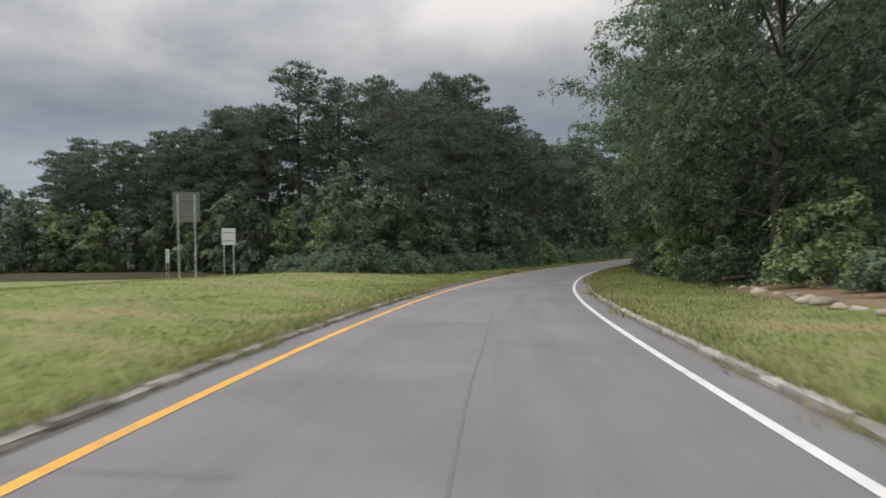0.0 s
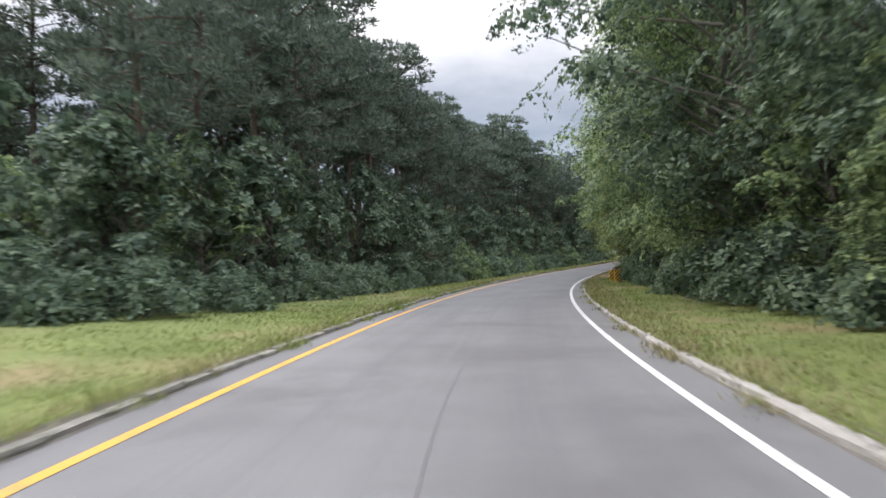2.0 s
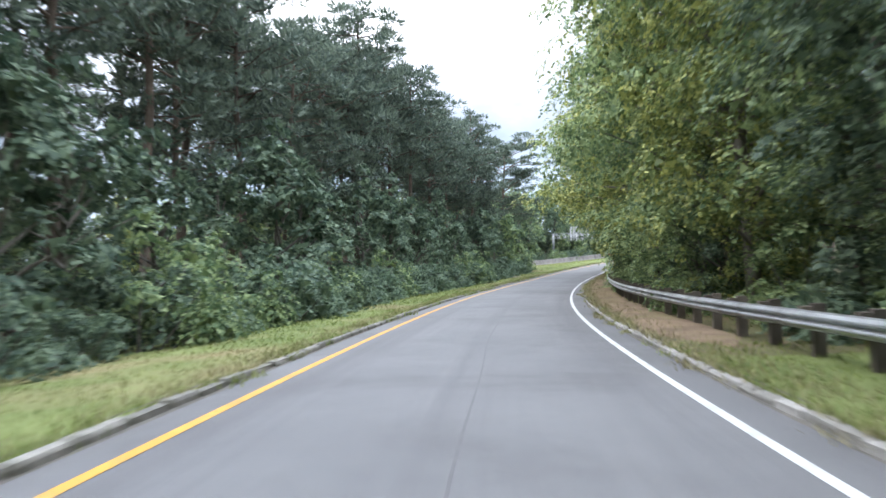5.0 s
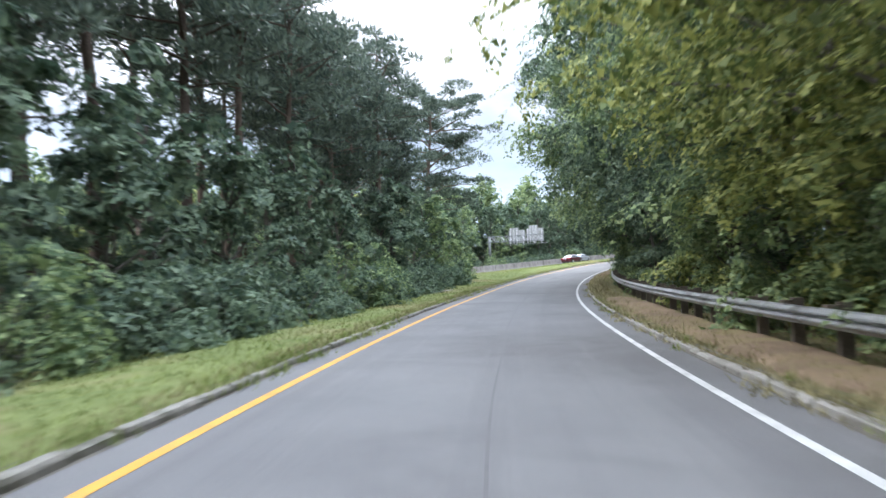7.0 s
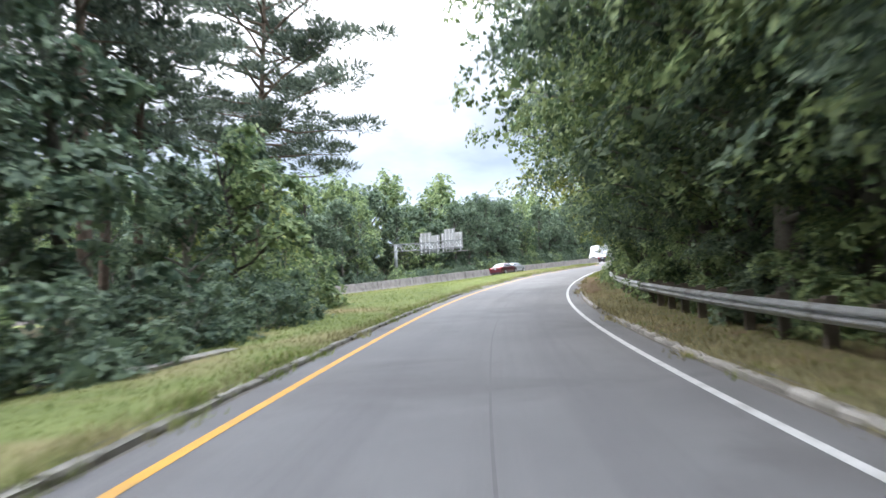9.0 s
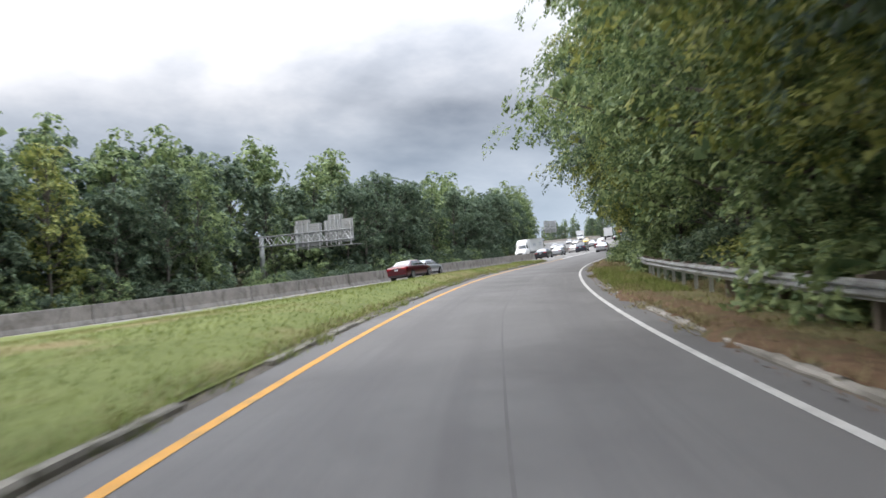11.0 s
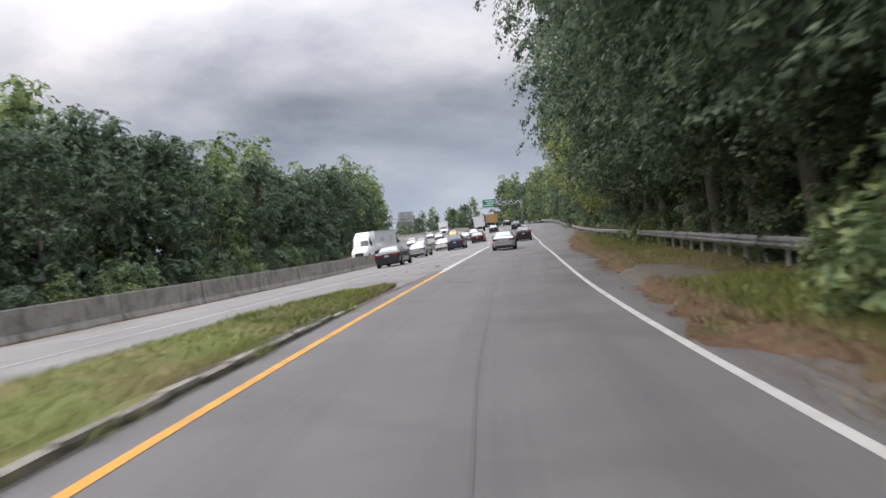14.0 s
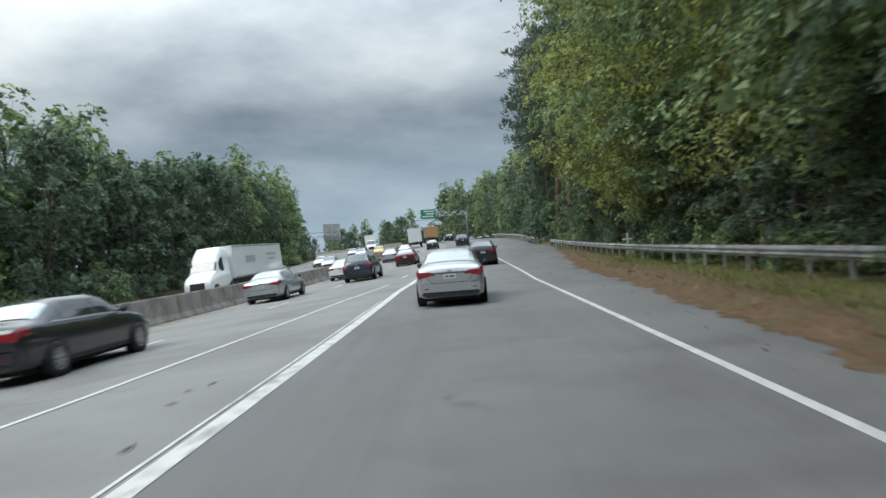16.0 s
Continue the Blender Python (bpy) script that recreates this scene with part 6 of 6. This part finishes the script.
semi = make_lorry("white articulated lorry with printed trailer on the far carriageway", WHITE_CAR, TRAILER, 14.6, 2.7, "articulated_lorry", True)
seat_on(HW, semi, 107.0, 8.2, 180)
van = make_lorry("tan box truck climbing the highway", RED_CAR, ORANGE, 7.5, 2.5, "box_truck", False)
seat_on(RAMP, van, 446, 3.4)
white_truck = make_lorry("white box truck far up the highway", WHITE_CAR, TRAILER, 7.0, 2.6, "box_truck", False)
seat_on(HW, white_truck, 192, -2.7)
more(white_truck, HW, 206, 6.5, 180, "white box truck coming down the far carriageway")

# ---- grass, litter and earth ----
EDGE_RUN = np.linspace(-40, 500, 271)
EDGE_RIGHT = np.array([right_edge(s) for s in EDGE_RUN])


def scatter(name, count, spread, make, mat, label, category):
    """Many small pieces in one mesh of uncountable stuff."""
    x, y = spread(count)
    z = ground_height(x, y)
    s, d, road = RAMP.find(x, y)
    z = np.where((d > np.interp(s, EDGE_RUN, EDGE_RIGHT)) & (d < 2.8), road, z)
    v, f = make(np.column_stack([x, y, z]))
    return tagged(mesh_object(name, v.tolist(), f.tolist(), mat), label, category, kind="stuff")


def blades(c, length=0.085, width=0.012, lean=0.5):
    n = len(c)
    w = rng.uniform(0, math.tau, n)
    ln = length * rng.uniform(0.5, 1.5, (n, 1))
    d = np.column_stack([np.cos(w) * lean, np.sin(w) * lean, np.ones(n)]) + rng.normal(size=(n, 3)) * 0.2
    d /= np.linalg.norm(d, axis=1, keepdims=True)
    s = np.column_stack([-np.sin(w), np.cos(w), np.zeros(n)]) * width
    return np.stack([c - s, c + s, c + d * ln], 1).reshape(-1, 3), np.arange(n * 3).reshape(-1, 3)


def beside(a, b, inner, outer, power=1.6):
    """Chance places beside the ramp between two lines, thicker towards the inner one."""
    knots = np.linspace(a, b, 60)
    ins, outs = [inner(s) for s in knots], [outer(s) for s in knots]

    def spread(n):
        s = rng.uniform(a, b, n)
        i, o = np.interp(s, knots, ins), np.interp(s, knots, outs)
        d = i + (o - i) * rng.uniform(0, 1, n) ** power
        s = np.where((s > 256.6 + 0.3 * np.sin(d * 5)) & (s < 261.6 + 0.4 * np.sin(d * 4)) & (d < -3.2) & (d > -5.8), s + 6.5, s)
        return RAMP.many(s, d)
    return spread


scatter("grass_left", 60000, beside(0, 180, lambda s: left_edge(s) + 0.12, lambda s: 9.0), blades, BLADE, "short green grass beside the kerb", "grass")
scatter("grass_mound", 40000, beside(4, 60, lambda s: left_edge(s) + 0.12, lambda s: 24.0, 1.3), blades, BLADE, "patchy green grass on the mound", "grass")
scatter("grass_median", 45000, beside(178, 261, lambda s: left_edge(s) + 0.12, lambda s: min(median_outer(s), 14)), blades, BLADE, "green grass between ramp and highway", "grass")
scatter("grass_right", 45000, beside(0, 98, lambda s: right_edge(s) - 0.12, lambda s: -10.0), blades, BLADE, "rough green grass under the trees", "grass")
scatter("grass_guardrail", 15000, beside(98, 330, lambda s: right_edge(s) - 1.0, lambda s: right_edge(s) - 4.6, 1.0), blades, BLADE, "thin green grass along the guardrail", "grass")
scatter("grass_shoulder", 9000, beside(263, 335, lambda s: right_edge(s) - 0.9, lambda s: right_edge(s) - 3.0, 1.0), lambda c: blades(c, 0.15), BLADE, "green grass between litter and guardrail", "grass")
scatter("grass_patch", 4500, beside(245, 256, lambda s: right_edge(s) - 0.4, lambda s: right_edge(s) - 2.8, 0.9), lambda c: blades(c + np.array([0, 0, 0.04]), 0.16), BLADE, "green grass beside the bare paving", "grass")
scatter("grass_kerb_end", 9000, beside(207, 229, lambda s: right_edge(s) - 0.05, lambda s: right_edge(s) - 2.0, 1.1), lambda c: blades(c, 0.17), BLADE, "long yellow-green grass behind the broken kerb", "grass")
scatter("dry_grass_left", 16000, beside(0, 262, lambda s: left_edge(s) + 0.05, lambda s: left_edge(s) + 0.7, 1.2), lambda c: blades(c, 0.16, 0.010, 0.8), DRY_BLADE, "dry straw-coloured grass along the kerb", "grass")
scatter("dry_grass_guardrail", 16000, beside(110, 340, lambda s: right_edge(s) - 0.5, lambda s: right_edge(s) - 4.4, 1.0), lambda c: blades(c, 0.14, 0.010, 0.8), DRY_BLADE, "dry straw-coloured grass along the guardrail", "grass")
scatter("dry_grass_right", 26000, beside(0, 330, lambda s: right_edge(s) - 0.05, lambda s: right_edge(s) - 1.3, 1.2), lambda c: blades(c, 0.17, 0.010, 0.8), DRY_BLADE, "dry straw-coloured grass along the kerb", "grass")


def clumps(a, b, edge, out, count, spread_m):
    """Chance clumps of growth along a kerb."""
    def spread(n):
        s = rng.uniform(a, b, count)
        d = np.array([edge(v) for v in s]) + out * rng.uniform(-0.12, 0.28, count)
        k = rng.integers(0, count, n)
        return RAMP.many(s[k] + rng.normal(size=n) * spread_m, d[k] + rng.normal(size=n) * spread_m * 0.4)
    return spread


scatter("kerb_weeds_left", 9000, clumps(0, 262, left_edge, 1, 170, 0.32), lambda c: blades(c + np.array([0, 0, 0.03]), 0.17, 0.012, 0.7), BLADE, "tufts of green weeds hanging over the kerb", "grass")
scatter("kerb_weeds_right", 2500, clumps(0, 170, right_edge, -1, 110, 0.22), lambda c: blades(c + np.array([0, 0, 0.03]), 0.12, 0.010, 0.7), BLADE, "tufts of weeds between broken kerb stones", "grass")
scatter("kerb_straw", 8000, clumps(0, 255, right_edge, -1, 110, 0.35), lambda c: blades(c + np.array([0, 0, 0.02]), 0.16, 0.012, 1.2), DRY_BLADE, "dead dry grass matted on the kerb", "grass")


def flat_leaves(c, size=0.05):
    n = len(c)
    nrm = np.column_stack([rng.normal(size=(n, 2)) * 0.35, np.ones(n)])
    nrm /= np.linalg.norm(nrm, axis=1, keepdims=True)
    return leaf_cloud(c + np.array([0, 0, 0.012]), nrm, size, size * 0.5, 0.12)


def straws(c, length=0.16):
    n = len(c)
    w = rng.uniform(0, math.tau, n)
    d = np.column_stack([np.cos(w), np.sin(w), rng.normal(size=n) * 0.12]) * length * rng.uniform(0.5, 1.4, (n, 1))
    s = np.column_stack([-np.sin(w), np.cos(w), np.zeros(n)]) * 0.006
    c = c + np.array([0, 0, 0.02])
    return np.stack([c - s, c + s, c + d], 1).reshape(-1, 3), np.arange(n * 3).reshape(-1, 3)


def earth_patch(name, a, b, inner, outer, mat, label, lift=0.03, rag=0.35):
    """A patch of earth or litter with a ragged outline, lying on the verge or the paving."""
    def across(s):
        i = inner(s) + rag * noise.noise(Vector((s * 0.6, 1.7, 0))) + 0.6 * rag * noise.noise(Vector((s * 2.3, 4.7, 0))) + 0.35 * rag * noise.noise(Vector((s * 6.1, 9.7, 0)))
        o = outer(s) + rag * noise.noise(Vector((s * 0.6, 7.7, 0)))
        fade = min(1.0, (s - a) / 2 + 0.02, (b - s) / 2 + 0.02)
        mid = (i + o) / 2
        i, o = mid + (i - mid) * fade, mid + (o - mid) * fade
        row = []
        for k in range(7):
            d = i + (o - i) * k / 6
            p = RAMP.at(s, d)
            paved = d > right_edge(s) and d < 0
            base = p.z if paved else max(ground_at(p.x, p.y), p.z + 0.0)
            bump = 0.5 + 0.5 * noise.noise(p * 2.0)
            if 0 < k < 6:
                p.z = base + (0.012 + 0.012 * bump if paved else lift + 0.03 * bump)
            else:
                p.z = base + (0.003 if paved else -0.03)
            row.append(p)
        return row
    ob = strip(name, steps(a, b, 0.22), across, mat)
    ob.data.polygons.foreach_set("use_smooth", [True] * len(ob.data.polygons))
    return tagged(ob, label, "ground", kind="structure")


earth_patch("ground_bare_earth_rail", 97, 152, lambda s: right_edge(s) - 0.45, lambda s: rail_offset(s) - 0.35, DIRT, "bare brown earth under the guardrail", 0.05)
earth_patch("ground_bare_earth_bank", 8, 31, lambda s: -8.6, lambda s: -14.5, DIRT, "bare red earth bank beside the trees", 0.10, 0.8)
earth_patch("ground_needle_bed", 261.6, 345, lambda s: right_edge(s) + 0.3 + 0.45 * float(smooth(275, 281, s)), lambda s: right_edge(s) - 0.9 - 0.7 * float(smooth(280, 310, s)) * float(1 - smooth(320, 345, s)), STRAW, "matted brown needle litter along the shoulder", 0.04, 0.55)
earth_patch("ground_needle_patch", 246, 258.0, lambda s: right_edge(s) + 0.35, lambda s: right_edge(s) - 0.9, STRAW, "matted brown needle litter along the shoulder", 0.04, 0.45)
earth_patch("road_apron", 254.6, 263.4, lambda s: right_edge(s) + 0.2, lambda s: -5.9, GRIT, "bare worn dark paving reaching towards the guardrail", 0.02, 0.3)
earth_patch("ground_litter_edge", 186, 212, lambda s: right_edge(s) - 0.05, lambda s: right_edge(s) - 1.1, STRAW, "leaf litter along the broken kerb", 0.05, 0.4)
earth_patch("ground_litter_end", 227, 247, lambda s: right_edge(s) - 0.05, lambda s: right_edge(s) - 1.1, STRAW, "leaf litter where the kerb ends", 0.05, 0.4)
earth_patch("verge_tip", 253, 263.6, lambda s: left_edge(s) + 0.12, lambda s: left_edge(s) + 0.2 + 2.3 * max(0.0, (263.6 - s) / 10.6), GRASS_DRY, "thin grass running out to a point between ramp and highway", 0.05, 0.2)
scatter("grass_tip", 5000, beside(253, 263.2, lambda s: left_edge(s) + 0.1, lambda s: left_edge(s) + 0.2 + 2.1 * max(0.0, (263.2 - s) / 10.6), 1.0), lambda c: blades(c + np.array([0, 0, 0.04]), 0.11, 0.012), BLADE, "green grass at the point of the verge", "grass")
scatter("fallen_needles", 30000, beside(240, 340, lambda s: right_edge(s) + 0.6, lambda s: right_edge(s) - 1.6, 0.9), lambda c: straws(c, 0.19), NEEDLE_LITTER, "brown fallen pine needles on the shoulder", "leaf litter")
scatter("fallen_leaves", 11000, beside(180, 340, lambda s: right_edge(s) + 0.25, lambda s: right_edge(s) - 3.5, 1.0), lambda c: flat_leaves(c, 0.09), NEEDLE_LITTER, "brown fallen leaves on the verge", "leaf litter")
scatter("needle_litter_rail", 9000, beside(97, 152, lambda s: right_edge(s) - 0.4, lambda s: right_edge(s) - 4.2, 1.0), straws, NEEDLE_LITTER, "brown needles on bare earth", "leaf litter")


def stick(at, length, turn, r=0.02):
    bm = bmesh.new()
    pts = bent(Vector((-length / 2, 0, r)), Vector((length / 2, 0, r)), 4, length * 0.03)
    pts = [Vector((p.x, p.y, r * 0.9)) for p in pts]
    v, f = limb(pts, [r, r * 0.9, r * 0.8, r * 0.6, r * 0.3], 5)
    vs = [bm.verts.new(p) for p in v]
    for q in f:
        bm.faces.new([vs[i] for i in q])
    ob = part("fallen_stick", bm, BARK_GREY, None, "", True)
    ob.matrix_world = Matrix.Translation(at) @ pose(0, 0, 0, 0, 0, turn)
    return tagged(ob, "grey broken stick lying on the shoulder", "stick", "sticks on the shoulder")


def gore_bit(s, d, ln, turn):
    at = RAMP.at(s, d)
    at.z = on_gore(float(HW.find(at.x, at.y)[0][0]), float(HW.find(at.x, at.y)[1][0]), 0.012).z
    return tagged(stick(at, ln, turn, 0.013), "dark flat scrap of bark on the paved gore", "debris", "scraps on the gore")


for s, d, ln, turn in ((276.2, 4.06, 0.22, 50), (276.0, 3.63, 0.3, 95), (276.7, 3.57, 0.26, 60), (275.2, 3.3, 0.12, 20), (275.0, 3.42, 0.14, 70), (275.7, 4.37, 0.2, 110), (277.4, 3.05, 0.2, 40),
                       (282.6, 3.2, 0.15, 30), (285.3, 3.74, 0.12, 80), (285.7, 3.55, 0.10, 10), (284.5, 3.61, 0.12, 130), (282.7, 3.21, 0.16, 60), (272.4, 4.6, 0.3, 90), (270.2, 5.2, 0.26, 100)):
    gore_bit(s, d, ln, turn)
for s, d, ln, turn in ((260.5, -4.3, 1.3, 60), (254.6, -5.6, 1.7, 20), (255.6, -5.9, 1.4, 75), (285.5, -5.3, 0.5, 30), (297, -5.7, 1.0, 50), (291, -4.6, 0.25, 10), (228.5, -4.3, 0.5, 40), (289, -5.5, 0.4, 100),
                       (256.0, -5.0, 1.2, 110), (256.4, -5.3, 1.5, 35), (255.3, -5.1, 0.9, 70), (263.4, -4.6, 0.7, 20), (266.5, -4.9, 0.8, 75), (271, -5.0, 0.5, 130)):
    stick(RAMP.at(s, d, 0.02), ln, turn, 0.014 + 0.012 * ln)


def rock(at, size, label, mat, name="rock", group="rocks at the bank"):
    bm = bmesh.new()
    bmesh.ops.create_icosphere(bm, subdivisions=2, radius=size)
    off = Vector(rng.normal(size=3)) * 9
    for v in bm.verts:
        v.co *= 1 + 0.45 * noise.noise(v.co * (1.3 / size) + off)
        v.co.z *= 0.55
    ob = part(name, bm, mat, None, "", True)
    ob.matrix_world = Matrix.Translation((at.x, at.y, ground_at(at.x, at.y) + size * 0.18)) @ pose(0, 0, 0, 0, 0, rng.uniform(0, 360))
    return tagged(ob, label, "rock", group)


PALE_ROCK = material("pale_quarry_stone", (0.22, 0.185, 0.14), (0.42, 0.36, 0.28), 0.9, 2, 30, 0.6, 30, objrand=0.4)
for k in range(13):
    rock(RAMP.at(17 + k * 1.15 + rng.uniform(-0.3, 0.3), -8.7 - 0.05 * k + rng.uniform(-0.25, 0.25)), rng.uniform(0.16, 0.34), "pale tan rock at the foot of the bank", PALE_ROCK)
log_bm = bmesh.new()
v, f = limb([Vector((-1.2, 0, 0.1)), Vector((0, 0.05, 0.12)), Vector((1.2, 0, 0.1))], [0.11, 0.1, 0.085], 10)
vs = [log_bm.verts.new(p) for p in v]
for q in f:
    log_bm.faces.new([vs[i] for i in q])
log_bm.faces.new(vs[:10][::-1])
log_bm.faces.new(vs[-10:])
trunk_log = part("fallen_log", log_bm, BARK_GREY, None, "", True)
p = RAMP.at(34, -10.4)
trunk_log.matrix_world = Matrix.Translation((p.x, p.y, ground_at(p.x, p.y) + 0.12)) @ pose(0, 0, 0, 0, 0, 15)
tagged(trunk_log, "pale fallen log on the bare earth", "log")

# grit washed along the joint between the slip road and the paved gore
grit_rows = []
for s in steps(261.5, 272, 0.25):
    d = 3.38 - 0.052 * (s - 261) + 0.05 * noise.noise(Vector((s * 0.8, 2.2, 0)))
    half = 0.02 + 0.13 * max(0.0, (270 - s) / 9) * (0.7 + 0.6 * noise.noise(Vector((s * 1.7, 8.8, 0))))
    row = []
    for k in (1, -1):
        q = RAMP.at(s, d + k * half)
        uq, eq, _ = HW.find(q.x, q.y)
        q.z = max(q.z, on_gore(float(uq[0]), float(eq[0]), 0.0).z) + 0.01
        row.append(q)
    grit_rows.append(row)
tagged(mesh_object("ground_gore_grit", [q for r in grit_rows for q in r], [(2 * i, 2 * i + 1, 2 * i + 3, 2 * i + 2) for i in range(len(grit_rows) - 1)], GRIT),
       "dark grit along the joint of the paving", "ground", kind="structure")

# drain slab in the grass beside the ramp
slab = bmesh.new()
box(slab, -0.22, 0.22, -1.9, 1.9, -0.1, 0.05)
bmesh.ops.bevel(slab, geom=slab.edges[:], offset=0.015, segments=1, affect="EDGES")
bmesh.ops.recalc_face_normals(slab, faces=slab.faces)
drain = part("drain_slab", slab, KERB, None)
p = RAMP.at(165.2, 6.35)
drain.matrix_world = Matrix.Translation((p.x, p.y, ground_at(p.x, p.y) + 0.03)) @ pose(0, 0, 0, 0, 0, RAMP.heading(166) - 6)
tagged(drain, "pale concrete drain slab set in the grass", "drain slab")

# small white cross behind the guardrail
cross = bmesh.new()
box(cross, -0.045, 0.045, -0.02, 0.02, -0.2, 1.25)
box(cross, -0.32, -0.046, -0.02, 0.02, 0.86, 0.96)
box(cross, 0.046, 0.32, -0.02, 0.02, 0.86, 0.96)
bmesh.ops.recalc_face_normals(cross, faces=cross.faces)
memorial = part("roadside_cross", cross, SIGN_WHITE, None)
p = RAMP.at(317, rail_offset(317) - 0.9)
memorial.matrix_world = Matrix.Translation((p.x, p.y, ground_at(p.x, p.y))) @ pose(0, 0, 0, 0, 0, RAMP.heading(317) + 10)
tagged(memorial, "small white wooden cross behind the guardrail", "cross")


# ---- cracks and scuffs in the paving ----
def crack(a, b, width, label="thin dark crack across the asphalt"):
    """A wandering crack from one place (run, offset) to another."""
    n = max(6, int(math.hypot(b[0] - a[0], b[1] - a[1]) / 0.12))
    off = rng.uniform(0, 99)
    rows = []
    for i in range(n + 1):
        s, d = (a[k] + (b[k] - a[k]) * i / n for k in (0, 1))
        w = 0.09 * noise.noise(Vector((off, i * 0.13, 0))) + 0.03 * noise.noise(Vector((off, i * 0.7, 0)))
        run_along = abs(b[0] - a[0]) > abs(b[1] - a[1])
        half = width * (0.35 + 0.65 * abs(noise.noise(Vector((off, i * 0.4, 7))))) * min(1, i / 3 + 0.1, (n - i) / 3 + 0.1)
        rows.append([RAMP.at(s + (0 if run_along else w + k * half), d + (w + k * half if run_along else 0), 0.009) for k in (1, -1)])
    verts = [p for r in rows for p in r]
    ob = mesh_object("road_crack", verts, [(2 * i, 2 * i + 1, 2 * i + 3, 2 * i + 2) for i in range(n)], TAR)
    return tagged(ob, label, "road crack", kind="structure")


for a, b, w in (((5.9, 3.5), (5.7, 1.3), 0.022), ((27.5, 3.4), (27.9, 2.0), 0.015), ((62, 3.3), (61.6, -0.4), 0.014), ((96, 2.6), (96.4, -2.9), 0.012), ((139, 0.4), (146, 0.9), 0.012),
                ((188, 3.2), (188.3, -3.0), 0.012), ((221, 2.8), (221.2, -2.9), 0.013), ((254.5, 3.1), (254.8, -6.6), 0.014), ((270.3, 2.9), (270.0, -6.8), 0.022),
                ((290, 2.5), (290.2, -7), 0.012), ((262, 3.5), (271, 3.05), 0.05), ((262.3, 3.62), (267, 3.4), 0.06), ((306, 2.4), (306.2, -8), 0.013)):
    crack(a, b, w)


def scuff(s, d, long, wide, label="dark worn blotch in the asphalt"):
    """A dark blotch of broken asphalt with a ragged outline."""
    n, off = 22, rng.uniform(0, 99)
    rim = []
    for i in range(n):
        w = math.tau * i / n
        r = 1 + 0.55 * noise.noise(Vector((math.cos(w) * 1.4 + off, math.sin(w) * 1.4, 0))) + rng.uniform(-0.12, 0.12)
        rim.append(RAMP.at(s + math.sin(w) * long / 2 * r, d + math.cos(w) * wide / 2 * r, 0.008))
    ob = mesh_object("road_blotch", [RAMP.at(s, d, 0.008)] + rim, [(0, 1 + i, 1 + (i + 1) % n) for i in range(n)], TAR)
    return tagged(ob, label, "road wear", kind="structure")


s_end = float(RAMP.find(*PATH[-1][1][:2])[0][0])
for ds, d, a, b in ((7.0, 0.25, 0.10, 0.26), (7.35, 0.42, 0.07, 0.12), (6.75, 0.05, 0.05, 0.10), (7.7, 0.2, 0.06, 0.10)):
    scuff(s_end + ds, d, a, b)
scatter("shoulder_bits", 260, beside(248, 335, lambda s: -lane(s) - 0.4, lambda s: right_edge(s), 0.6), lambda c: flat_leaves(c + np.array([0, 0, 0.01]), 0.075), NEEDLE_LITTER, "bits of bark and dead leaf on the paving", "leaf litter")
